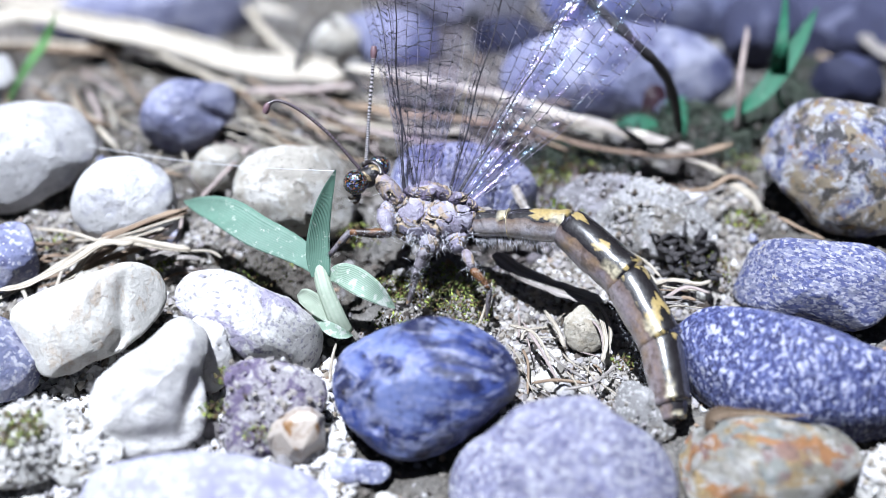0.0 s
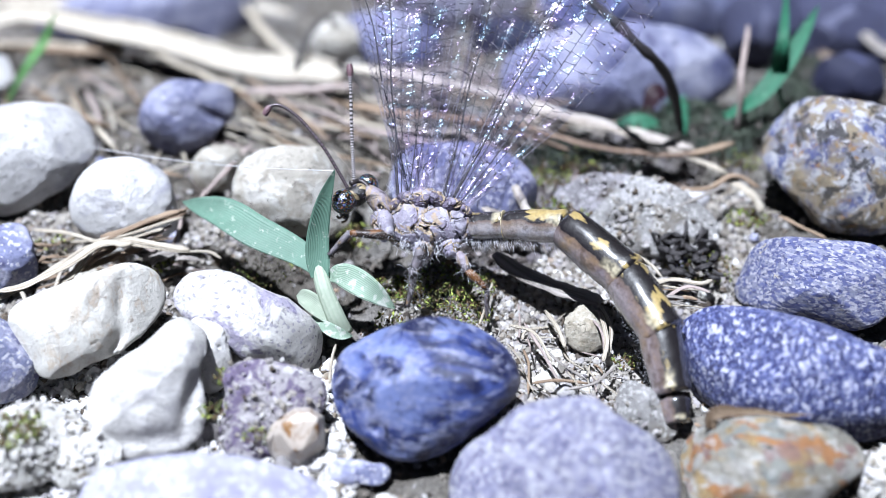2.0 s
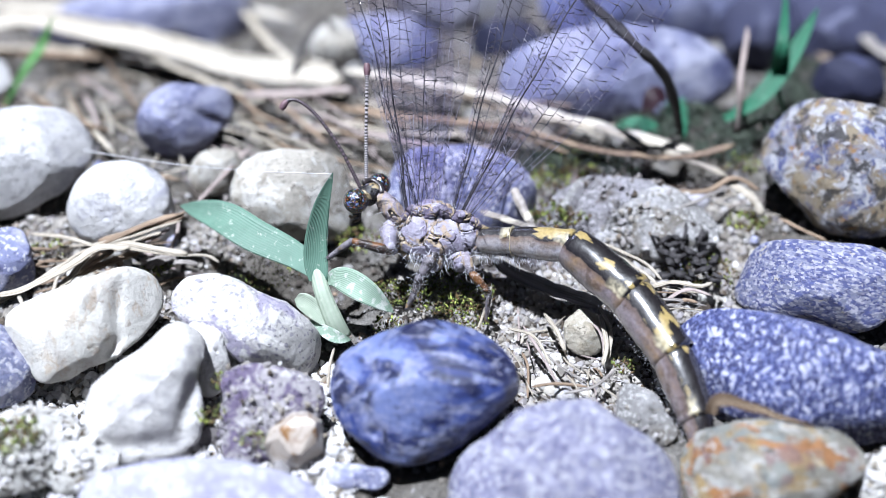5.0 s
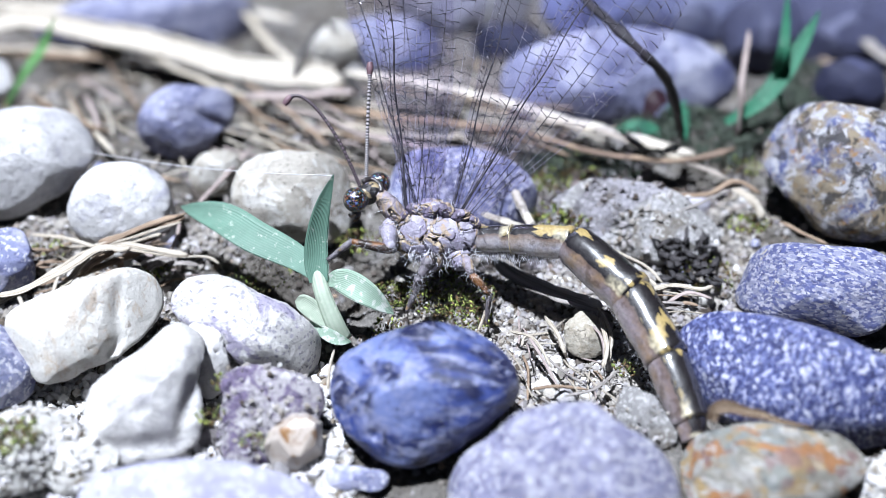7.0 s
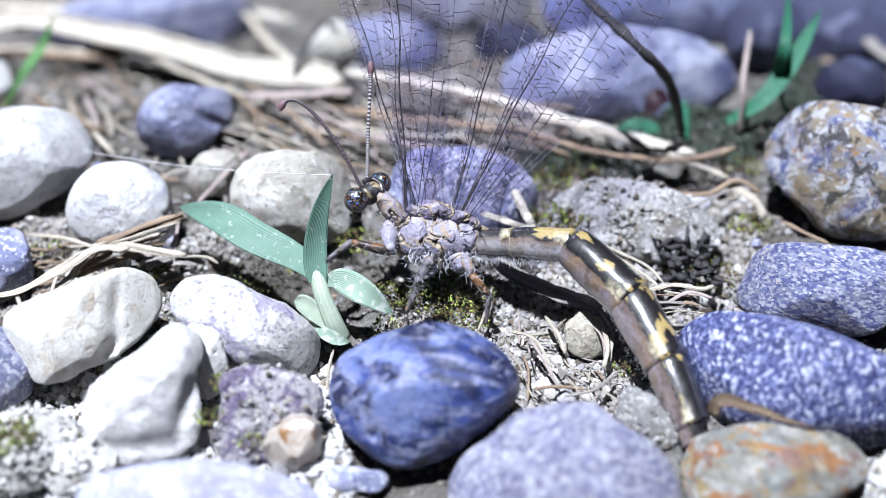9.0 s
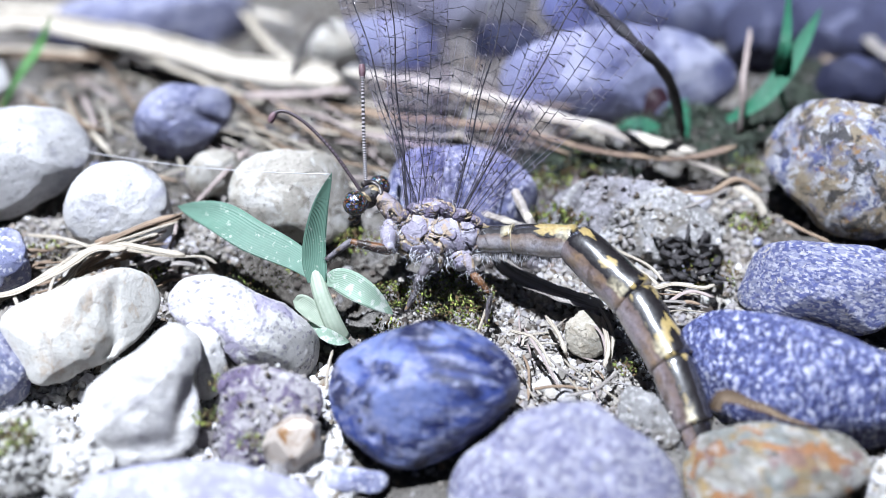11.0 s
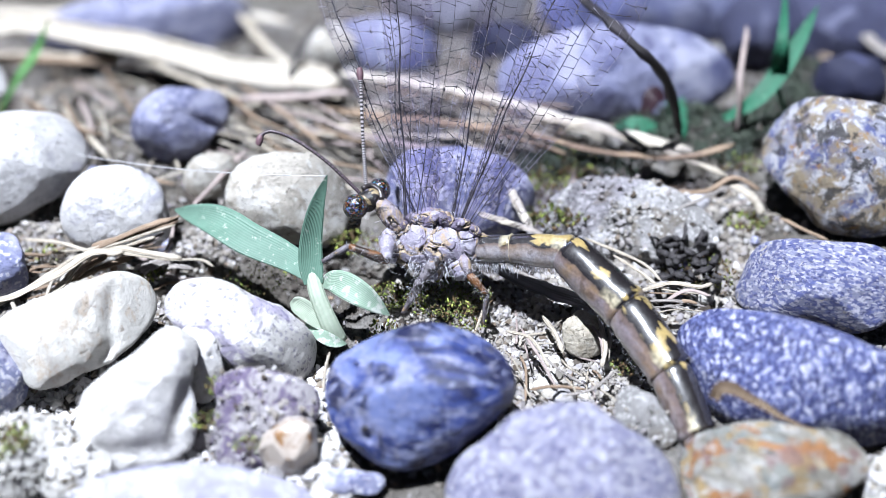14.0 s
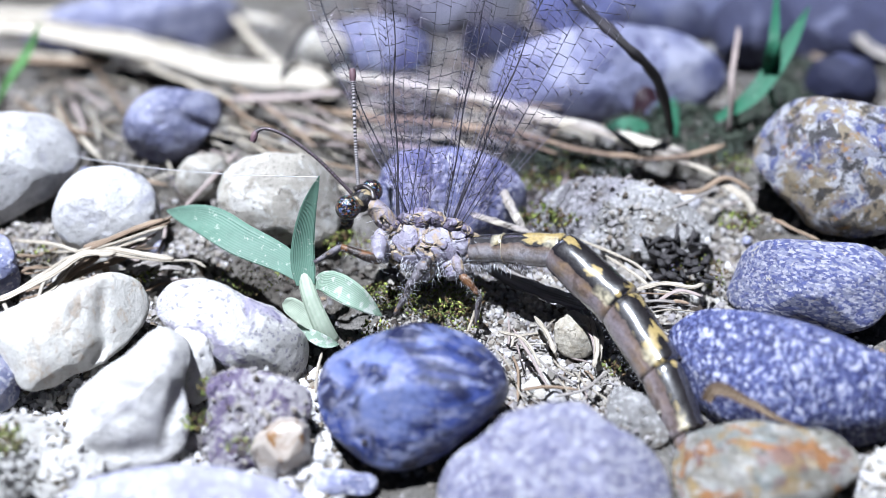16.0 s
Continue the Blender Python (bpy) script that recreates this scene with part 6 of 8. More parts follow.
moss((26.3, 15.7, 0.8), 2.2, 220, 24, "dark weeds at the foot of a dry stem", 0.8, SHADY_WEED)
moss((22.7, 19.0, -0.1), 2.2, 220, 25, "dark weeds behind the straw", 0.8, SHADY_WEED)
moss((29.2, 7.8, 0.6), 1.6, 160, 26, "dark weeds beside a mottled stone", 0.6, SHADY_WEED)
moss((24.6, 2.3, 0.6), 1.4, 120, 27, "thin moss beside a slate stone", 0.4)
moss((11.3, 12.1, 0.8), 2.2, 240, 28, "dark weeds under long straw", 0.6, SHADY_WEED)
moss((8.0, 10.0, 0.8), 1.8, 200, 29, "dark weeds behind the abdomen", 0.5, SHADY_WEED)
moss((15.2, 10.0, 0.8), 1.6, 140, 30, "dark weeds behind an earth clod", 0.5, SHADY_WEED)
THREAD = ((-28.8, 5.7, 5.5), (-7.9, -4.8, 10.4))
build_thread()

BODY_ROWS = [
    (0.0, pose(-0.000847, -0.004279, 0.006131, 52.00, -0.00, -0.00)),
    (0.5, pose(-0.000768, -0.004130, 0.006322, 52.00, -0.00, -0.00)),
    (1.0, pose(-0.001009, -0.004378, 0.006004, 52.00, -0.00, -0.00)),
    (1.5, pose(-0.001011, -0.004498, 0.005851, 52.00, -0.00, -0.00)),
    (2.0, pose(-0.001279, -0.004562, 0.005768, 52.00, -0.00, -0.00)),
    (2.5, pose(-0.001337, -0.004923, 0.005307, 52.00, -0.00, -0.00)),
    (3.0, pose(-0.001006, -0.005097, 0.005085, 52.00, -0.00, -0.00)),
    (3.5, pose(-0.000800, -0.005078, 0.005109, 52.00, -0.00, -0.00)),
    (4.0, pose(-0.000655, -0.004978, 0.005236, 52.00, -0.00, -0.00)),
    (6.5, pose(-0.000458, -0.004996, 0.005214, 52.00, -0.00, -0.00)),
    (7.0, pose(-0.000586, -0.004837, 0.005417, 52.00, -0.00, -0.00)),
    (7.5, pose(-0.000712, -0.004881, 0.005361, 52.00, -0.00, -0.00)),
    (8.0, pose(-0.000573, -0.004963, 0.005256, 52.00, -0.00, -0.00)),
    (8.5, pose(-0.000453, -0.005046, 0.005150, 52.00, -0.00, -0.00)),
    (9.0, pose(-0.000565, -0.004933, 0.005294, 52.00, -0.00, -0.00)),
    (11.5, pose(-0.000434, -0.004884, 0.005357, 52.00, -0.00, -0.00)),
    (12.0, pose(-0.000479, -0.004960, 0.005260, 52.00, -0.00, -0.00)),
    (12.5, pose(-0.000498, -0.005072, 0.005117, 52.00, -0.00, -0.00)),
    (13.0, pose(-0.000422, -0.005210, 0.004940, 52.00, -0.00, -0.00)),
    (13.5, pose(-0.000389, -0.005234, 0.004909, 52.00, -0.00, -0.00)),
    (14.0, pose(-0.000272, -0.005266, 0.004868, 52.00, -0.00, -0.00)),
    (14.5, pose(-0.000286, -0.005289, 0.004838, 52.00, -0.00, -0.00)),
    (15.0, pose(-0.000391, -0.005276, 0.004855, 52.00, -0.00, -0.00)),
    (15.5, pose(-0.000177, -0.005008, 0.005198, 52.00, -0.00, -0.00)),
    (16.0, pose(-0.000268, -0.005237, 0.004904, 52.00, -0.00, -0.00)),
]
HEAD_ROWS = [
    (0.0, pose(-0.005653, 0.002290, 0.001200, 0.00, 0.00, 0.00)),
    (0.5, pose(-0.005707, 0.002092, 0.001200, 0.00, 0.00, 0.00)),
    (1.0, pose(-0.006066, 0.001400, 0.001200, 0.00, 0.00, 0.00)),
    (1.5, pose(-0.006061, 0.001601, 0.001200, 0.00, 0.00, 0.00)),
    (2.0, pose(-0.006060, 0.001353, 0.001200, 0.00, 0.00, 0.00)),
    (2.5, pose(-0.005870, 0.001810, 0.001200, 0.00, 0.00, 0.00)),
    (3.0, pose(-0.005857, 0.002074, 0.001200, 0.00, 0.00, 0.00)),
    (3.5, pose(-0.005788, 0.002325, 0.001200, 0.00, 0.00, 0.00)),
    (4.0, pose(-0.005782, 0.002260, 0.001200, 0.00, 0.00, 0.00)),
    (6.5, pose(-0.005861, 0.002418, 0.001200, 0.00, 0.00, 0.00)),
    (7.0, pose(-0.005791, 0.002287, 0.001200, 0.00, 0.00, 0.00)),
    (7.5, pose(-0.005657, 0.002225, 0.001200, 0.00, 0.00, 0.00)),
    (8.0, pose(-0.005773, 0.002165, 0.001200, 0.00, 0.00, 0.00)),
    (8.5, pose(-0.005714, 0.002536, 0.001200, 0.00, 0.00, 0.00)),
    (9.0, pose(-0.005701, 0.002409, 0.001200, 0.00, 0.00, 0.00)),
    (11.5, pose(-0.005849, 0.002029, 0.001200, 0.00, 0.00, 0.00)),
    (12.0, pose(-0.005835, 0.002105, 0.001200, 0.00, 0.00, 0.00)),
    (12.5, pose(-0.005836, 0.002182, 0.001200, 0.00, 0.00, 0.00)),
    (13.0, pose(-0.005712, 0.002389, 0.001200, 0.00, 0.00, 0.00)),
    (13.5, pose(-0.005718, 0.002395, 0.001200, 0.00, 0.00, 0.00)),
    (14.0, pose(-0.005701, 0.002521, 0.001200, 0.00, 0.00, 0.00)),
    (14.5, pose(-0.005750, 0.002459, 0.001200, 0.00, 0.00, 0.00)),
    (15.0, pose(-0.005745, 0.002529, 0.001200, 0.00, 0.00, 0.00)),
    (15.5, pose(-0.005755, 0.002273, 0.001200, 0.00, 0.00, 0.00)),
    (16.0, pose(-0.005699, 0.002468, 0.001200, 0.00, 0.00, 0.00)),
]
ABDOMEN_ROWS = [None] * 6
ABDOMEN_ROWS[0] = [
    (0.0, pose(0.003267, -0.000758, 0.000400, 10.52, -21.86, 0.80)),
    (0.5, pose(0.003356, -0.000694, 0.000400, 10.52, -21.83, 0.67)),
    (1.0, pose(0.003349, -0.000532, 0.000400, 10.54, -21.57, 5.30)),
    (1.5, pose(0.003316, -0.000535, 0.000400, 10.53, -21.66, 5.84)),
    (2.0, pose(0.003319, -0.000509, 0.000400, 10.57, -21.16, 2.24)),
    (2.5, pose(0.003318, -0.000478, 0.000400, 10.52, -21.73, 0.39)),
    (3.0, pose(0.003279, -0.000545, 0.000400, 10.46, -22.63, -3.54)),
    (3.5, pose(0.003274, -0.000609, 0.000400, 10.47, -22.45, -4.68)),
    (4.0, pose(0.003268, -0.000614, 0.000400, 10.51, -21.93, -1.87)),
    (6.5, pose(0.003207, -0.000624, 0.000400, 10.52, -21.76, -0.72)),
    (7.0, pose(0.003238, -0.000628, 0.000400, 10.53, -21.67, 0.29)),
    (7.5, pose(0.003265, -0.000626, 0.000400, 10.51, -21.97, -1.39)),
    (8.0, pose(0.003262, -0.000630, 0.000400, 10.53, -21.61, -1.93)),
    (8.5, pose(0.003229, -0.000623, 0.000400, 10.51, -21.91, -1.30)),
    (9.0, pose(0.003256, -0.000689, 0.000400, 10.52, -21.86, 0.29)),
    (11.5, pose(0.003201, -0.000634, 0.000400, 10.53, -21.63, 1.23)),
    (12.0, pose(0.003198, -0.000639, 0.000400, 10.51, -22.00, 1.74)),
    (12.5, pose(0.003200, -0.000645, 0.000400, 10.48, -22.36, 1.71)),
    (13.0, pose(0.003200, -0.000654, 0.000400, 10.49, -22.17, 0.47)),
    (13.5, pose(0.003205, -0.000655, 0.000400, 10.47, -22.52, 1.64)),
    (14.0, pose(0.003199, -0.000656, 0.000400, 10.43, -22.96, -0.06)),
    (14.5, pose(0.003194, -0.000658, 0.000400, 10.45, -22.77, 0.43)),
    (15.0, pose(0.003196, -0.000661, 0.000400, 10.47, -22.48, 3.72)),
    (15.5, pose(0.003197, -0.000661, 0.000400, 10.48, -22.34, 1.40)),
    (16.0, pose(0.003201, -0.000660, 0.000400, 10.44, -22.91, 1.02)),
]
ABDOMEN_ROWS[1] = [
    (0.0, pose(0.005600, -0.000726, 0.001336, 10.52, -21.82, -3.80)),
    (0.5, pose(0.005693, -0.000667, 0.001336, 10.52, -21.78, -3.92)),
    (1.0, pose(0.005707, -0.000313, 0.001336, 10.53, -21.65, 0.76)),
    (1.5, pose(0.005661, -0.000295, 0.001336, 10.52, -21.75, 1.28)),
    (2.0, pose(0.005735, -0.000414, 0.001336, 10.57, -21.16, -2.21)),
    (2.5, pose(0.005666, -0.000462, 0.001336, 10.53, -21.68, -4.18)),
    (3.0, pose(0.005520, -0.000684, 0.001336, 10.47, -22.46, -8.28)),
    (3.5, pose(0.005532, -0.000793, 0.001336, 10.49, -22.24, -9.36)),
    (4.0, pose(0.005591, -0.000690, 0.001336, 10.52, -21.82, -6.47)),
    (6.5, pose(0.005552, -0.000654, 0.001336, 10.53, -21.68, -5.29)),
    (7.0, pose(0.005593, -0.000616, 0.001336, 10.53, -21.62, -4.27)),
    (7.5, pose(0.005584, -0.000683, 0.001336, 10.51, -21.87, -6.00)),
    (8.0, pose(0.005623, -0.000710, 0.001336, 10.54, -21.50, -6.45)),
    (8.5, pose(0.005555, -0.000676, 0.001336, 10.52, -21.81, -5.89)),
    (9.0, pose(0.005589, -0.000677, 0.001336, 10.52, -21.80, -4.31)),
    (11.5, pose(0.005561, -0.000583, 0.001336, 10.53, -21.60, -3.32)),
    (12.0, pose(0.005514, -0.000569, 0.001336, 10.51, -21.98, -2.90)),
    (12.5, pose(0.005474, -0.000577, 0.001336, 10.48, -22.35, -3.01)),
    (13.0, pose(0.005496, -0.000635, 0.001336, 10.50, -22.12, -4.20)),
    (13.5, pose(0.005461, -0.000590, 0.001336, 10.47, -22.50, -3.12)),
    (14.0, pose(0.005409, -0.000658, 0.001336, 10.44, -22.88, -4.91)),
    (14.5, pose(0.005424, -0.000641, 0.001336, 10.45, -22.71, -4.38)),
    (15.0, pose(0.005454, -0.000514, 0.001336, 10.47, -22.51, -1.03)),
    (15.5, pose(0.005473, -0.000606, 0.001336, 10.48, -22.31, -3.31)),
    (16.0, pose(0.005416, -0.000620, 0.001336, 10.44, -22.87, -3.82)),
]
ABDOMEN_ROWS[2] = [
    (0.0, pose(0.009748, -0.001002, 0.003000, 20.57, -26.68, -43.57)),
    (0.5, pose(0.009847, -0.000952, 0.003000, 20.53, -26.92, -43.20)),
    (1.0, pose(0.009898, -0.000258, 0.003000, 20.37, -27.86, -40.72)),
    (1.5, pose(0.009830, -0.000202, 0.003000, 20.44, -27.44, -39.78)),
    (2.0, pose(0.010031, -0.000580, 0.003000, 20.50, -27.11, -41.73)),
    (2.5, pose(0.009842, -0.000767, 0.003000, 20.42, -27.56, -40.55)),
    (3.0, pose(0.009503, -0.001263, 0.003000, 20.46, -27.33, -39.25)),
    (3.5, pose(0.009546, -0.001455, 0.003000, 20.50, -27.08, -40.24)),
    (4.0, pose(0.009721, -0.001158, 0.003000, 20.46, -27.34, -40.84)),
    (6.5, pose(0.009719, -0.001039, 0.003000, 20.45, -27.42, -43.48)),
    (7.0, pose(0.009779, -0.000928, 0.003000, 20.49, -27.18, -43.09)),
    (7.5, pose(0.009707, -0.001116, 0.003000, 20.48, -27.22, -44.90)),
    (8.0, pose(0.009821, -0.001184, 0.003000, 20.53, -26.93, -44.99)),
    (8.5, pose(0.009690, -0.001103, 0.003000, 20.50, -27.13, -44.43)),
    (9.0, pose(0.009737, -0.000990, 0.003000, 20.53, -26.92, -45.01)),
    (11.5, pose(0.009756, -0.000827, 0.003000, 20.74, -25.65, -45.70)),
    (12.0, pose(0.009631, -0.000777, 0.003000, 20.71, -25.83, -46.19)),
    (12.5, pose(0.009516, -0.000790, 0.003000, 20.77, -25.46, -46.20)),
    (13.0, pose(0.009579, -0.000934, 0.003000, 20.76, -25.49, -46.31)),
    (13.5, pose(0.009474, -0.000809, 0.003000, 20.77, -25.42, -45.41)),
    (14.0, pose(0.009337, -0.000995, 0.003000, 20.77, -25.47, -46.19)),
    (14.5, pose(0.009387, -0.000945, 0.003000, 20.76, -25.49, -46.27)),
    (15.0, pose(0.009467, -0.000586, 0.003000, 20.80, -25.27, -45.91)),
    (15.5, pose(0.009521, -0.000840, 0.003000, 20.66, -26.13, -44.66)),
    (16.0, pose(0.009353, -0.000883, 0.003000, 20.75, -25.58, -44.95)),
]
ABDOMEN_ROWS[3] = [
    (0.0, pose(0.013497, -0.004567, 0.005600, 20.53, -26.91, -63.92)),
    (0.5, pose(0.013580, -0.004457, 0.005600, 20.68, -25.98, -68.71)),
    (1.0, pose(0.013626, -0.003467, 0.005600, 20.60, -26.49, -65.42)),
    (1.5, pose(0.013677, -0.003405, 0.005600, 20.59, -26.58, -65.78)),
    (2.0, pose(0.013821, -0.003960, 0.005600, 19.84, -30.78, -60.31)),
    (2.5, pose(0.013628, -0.004006, 0.005600, 20.65, -26.21, -60.15)),
    (3.0, pose(0.013399, -0.004446, 0.005600, 20.67, -26.05, -56.43)),
    (3.5, pose(0.013428, -0.004741, 0.005600, 20.64, -26.26, -55.34)),
    (4.0, pose(0.013526, -0.004448, 0.005600, 20.59, -26.57, -56.30)),
    (6.5, pose(0.013355, -0.004488, 0.005600, 20.62, -26.38, -61.36)),
    (7.0, pose(0.013478, -0.004387, 0.005600, 20.65, -26.17, -63.71)),
    (7.5, pose(0.013287, -0.004683, 0.005600, 20.60, -26.48, -61.67)),
    (8.0, pose(0.013441, -0.004803, 0.005600, 20.61, -26.42, -61.89)),
    (8.5, pose(0.013314, -0.004656, 0.005600, 20.65, -26.17, -62.16)),
    (9.0, pose(0.013358, -0.004611, 0.005600, 20.67, -26.07, -63.22)),
    (11.5, pose(0.013537, -0.004702, 0.005600, 20.62, -26.36, -63.36)),
    (12.0, pose(0.013350, -0.004654, 0.005600, 20.65, -26.22, -61.17)),
    (12.5, pose(0.013297, -0.004731, 0.005600, 20.64, -26.23, -61.26)),
    (13.0, pose(0.013346, -0.004878, 0.005600, 20.66, -26.11, -60.73)),
    (13.5, pose(0.013315, -0.004705, 0.005600, 20.63, -26.32, -60.32)),
    (14.0, pose(0.013115, -0.004934, 0.005600, 20.66, -26.16, -58.09)),
    (14.5, pose(0.013157, -0.004885, 0.005600, 20.66, -26.10, -59.15)),
    (15.0, pose(0.013300, -0.004542, 0.005600, 20.66, -26.11, -62.36)),
    (15.5, pose(0.013290, -0.004564, 0.005600, 20.68, -26.03, -60.81)),
    (16.0, pose(0.013197, -0.004721, 0.005600, 20.67, -26.05, -60.70)),
]
ABDOMEN_ROWS[4] = [
    (0.0, pose(0.015488, -0.008637, 0.007900, 20.58, -26.65, -82.31)),
    (0.5, pose(0.015294, -0.008854, 0.007900, 20.57, -26.71, -81.53)),
    (1.0, pose(0.015546, -0.007664, 0.007900, 21.11, -23.22, -84.18)),
    (1.5, pose(0.015564, -0.007598, 0.007900, 21.05, -23.58, -83.55)),
    (2.0, pose(0.015733, -0.007314, 0.007900, 21.39, -21.15, -80.61)),
    (2.5, pose(0.015953, -0.008058, 0.007900, 21.00, -23.97, -71.15)),
    (3.0, pose(0.016001, -0.008367, 0.007900, 20.96, -24.23, -66.98)),
    (3.5, pose(0.016080, -0.008576, 0.007900, 20.83, -25.06, -68.89)),
    (4.0, pose(0.016078, -0.008274, 0.007900, 20.96, -24.21, -71.04)),
    (6.5, pose(0.015578, -0.008557, 0.007900, 20.96, -24.23, -71.51)),
    (7.0, pose(0.015551, -0.008584, 0.007900, 20.91, -24.54, -71.56)),
    (7.5, pose(0.015477, -0.008748, 0.007900, 20.92, -24.45, -68.31)),
    (8.0, pose(0.015622, -0.008886, 0.007900, 20.87, -24.77, -69.04)),
    (8.5, pose(0.015499, -0.008793, 0.007900, 20.86, -24.88, -69.70)),
    (9.0, pose(0.015476, -0.008808, 0.007900, 20.84, -25.01, -70.45)),
    (11.5, pose(0.015618, -0.008850, 0.007900, 20.95, -24.28, -72.47)),
    (12.0, pose(0.015602, -0.008745, 0.007900, 21.00, -23.94, -72.09)),
    (12.5, pose(0.015541, -0.008825, 0.007900, 20.94, -24.34, -68.47)),
    (13.0, pose(0.015641, -0.008971, 0.007900, 20.92, -24.48, -69.31)),
    (13.5, pose(0.015618, -0.008745, 0.007900, 20.97, -24.16, -69.55)),
    (14.0, pose(0.015591, -0.008910, 0.007900, 20.90, -24.62, -70.02)),
    (14.5, pose(0.015564, -0.008916, 0.007900, 20.89, -24.64, -70.01)),
    (15.0, pose(0.015477, -0.008699, 0.007900, 20.95, -24.30, -70.26)),
    (15.5, pose(0.015587, -0.008676, 0.007900, 21.02, -23.81, -71.65)),
    (16.0, pose(0.015500, -0.008824, 0.007900, 20.99, -24.00, -70.52)),
]
ABDOMEN_ROWS[5] = [
    (0.0, pose(0.015995, -0.012390, 0.009800, 21.02, -23.83, -84.89)),
    (0.5, pose(0.015851, -0.012590, 0.009800, 21.01, -23.88, -84.90)),
    (1.0, pose(0.015995, -0.012070, 0.009800, 21.00, -23.92, -84.91)),
    (1.5, pose(0.016053, -0.011924, 0.009800, 21.00, -23.94, -84.98)),
    (2.0, pose(0.016535, -0.012160, 0.009800, 21.00, -23.97, -85.08)),
    (2.5, pose(0.017334, -0.012101, 0.009800, 20.99, -24.03, -85.40)),
    (3.0, pose(0.017651, -0.012252, 0.009800, 20.97, -24.12, -85.71)),
    (3.5, pose(0.017543, -0.012367, 0.009800, 20.97, -24.17, -85.78)),
    (4.0, pose(0.017451, -0.012270, 0.009800, 20.97, -24.17, -85.84)),
    (6.5, pose(0.016917, -0.012562, 0.009800, 20.96, -24.24, -85.40)),
    (7.0, pose(0.016867, -0.012532, 0.009800, 20.96, -24.22, -85.37)),
    (7.5, pose(0.017021, -0.012630, 0.009800, 20.95, -24.27, -85.41)),
    (8.0, pose(0.017095, -0.012730, 0.009800, 20.94, -24.33, -85.51)),
    (8.5, pose(0.016921, -0.012635, 0.009800, 20.94, -24.34, -85.43)),
    (9.0, pose(0.016838, -0.012645, 0.009800, 20.94, -24.36, -85.43)),
    (11.5, pose(0.016886, -0.012866, 0.009800, 20.91, -24.53, -85.77)),
    (12.0, pose(0.016919, -0.012818, 0.009800, 20.91, -24.56, -85.86)),
    (12.5, pose(0.017083, -0.012733, 0.009800, 20.91, -24.54, -86.02)),
    (13.0, pose(0.017115, -0.012875, 0.009800, 20.90, -24.58, -86.17)),
    (13.5, pose(0.017098, -0.012713, 0.009800, 20.91, -24.53, -86.11)),
    (14.0, pose(0.017008, -0.012806, 0.009800, 20.90, -24.60, -86.11)),
    (14.5, pose(0.016980, -0.012808, 0.009800, 20.90, -24.63, -86.16)),
    (15.0, pose(0.016898, -0.012659, 0.009800, 20.90, -24.60, -86.10)),
    (15.5, pose(0.016943, -0.012763, 0.009800, 20.91, -24.54, -86.17)),
    (16.0, pose(0.016923, -0.012848, 0.009800, 20.91, -24.55, -86.11)),
]
FLAKE = [(16.9, -22.9, 4.2), (17.2, -22.6, 4.9), (18.6, -22.6, 4.8), (20.9, -23.0, 4.4), (23.5, -23.6, 4.0)]
FLAKE_ROWS = [
    (0.0, pose(0.016918, -0.023434, 0.003459, -0.59, -9.21, 7.28)),
    (0.5, pose(0.016876, -0.023432, 0.003462, -0.59, -9.20, 7.27)),
    (1.0, pose(0.016841, -0.023431, 0.003463, -0.58, -9.18, 7.26)),
    (1.5, pose(0.016836, -0.023436, 0.003456, -0.58, -9.12, 7.20)),
    (2.0, pose(0.016872, -0.023390, 0.003516, -0.54, -8.81, 6.95)),
    (2.5, pose(0.016907, -0.023296, 0.003636, -0.39, -7.51, 5.92)),
    (3.0, pose(0.016996, -0.023130, 0.003848, -0.15, -4.68, 3.67)),
    (3.5, pose(0.017014, -0.023235, 0.003714, -0.24, -5.95, 4.67)),
    (4.0, pose(0.016893, -0.022660, 0.004450, -0.05, 2.74, -2.14)),
    (6.5, pose(0.016916, -0.022752, 0.004332, -0.02, 1.58, -1.23)),
    (7.0, pose(0.016928, -0.022846, 0.004212, -0.00, 0.26, -0.20)),
    (7.5, pose(0.016938, -0.022633, 0.004485, -0.04, 2.44, -1.91)),
    (8.0, pose(0.016955, -0.022514, 0.004636, -0.10, 3.75, -2.94)),
    (8.5, pose(0.016953, -0.022535, 0.004609, -0.09, 3.70, -2.89)),
    (9.0, pose(0.016922, -0.022537, 0.004607, -0.09, 3.72, -2.91)),
    (11.5, pose(0.016953, -0.022380, 0.004809, -0.24, 5.85, -4.59)),
    (12.0, pose(0.016937, -0.022312, 0.004895, -0.30, 6.62, -5.20)),
    (12.5, pose(0.017006, -0.022102, 0.005164, -0.75, 10.39, -8.24)),
    (13.0, pose(0.017016, -0.022072, 0.005203, -0.87, 11.18, -8.88)),
    (13.5, pose(0.017097, -0.022098, 0.005169, -0.87, 11.14, -8.85)),
    (14.0, pose(0.017096, -0.022044, 0.005238, -1.02, 12.10, -9.64)),
    (14.5, pose(0.017085, -0.021982, 0.005318, -1.20, 13.06, -10.44)),
    (15.0, pose(0.017051, -0.022083, 0.005188, -0.93, 11.54, -9.18)),
    (15.5, pose(0.017106, -0.022101, 0.005166, -0.87, 11.20, -8.90)),
    (16.0, pose(0.017151, -0.022116, 0.005146, -0.83, 10.89, -8.65)),
]
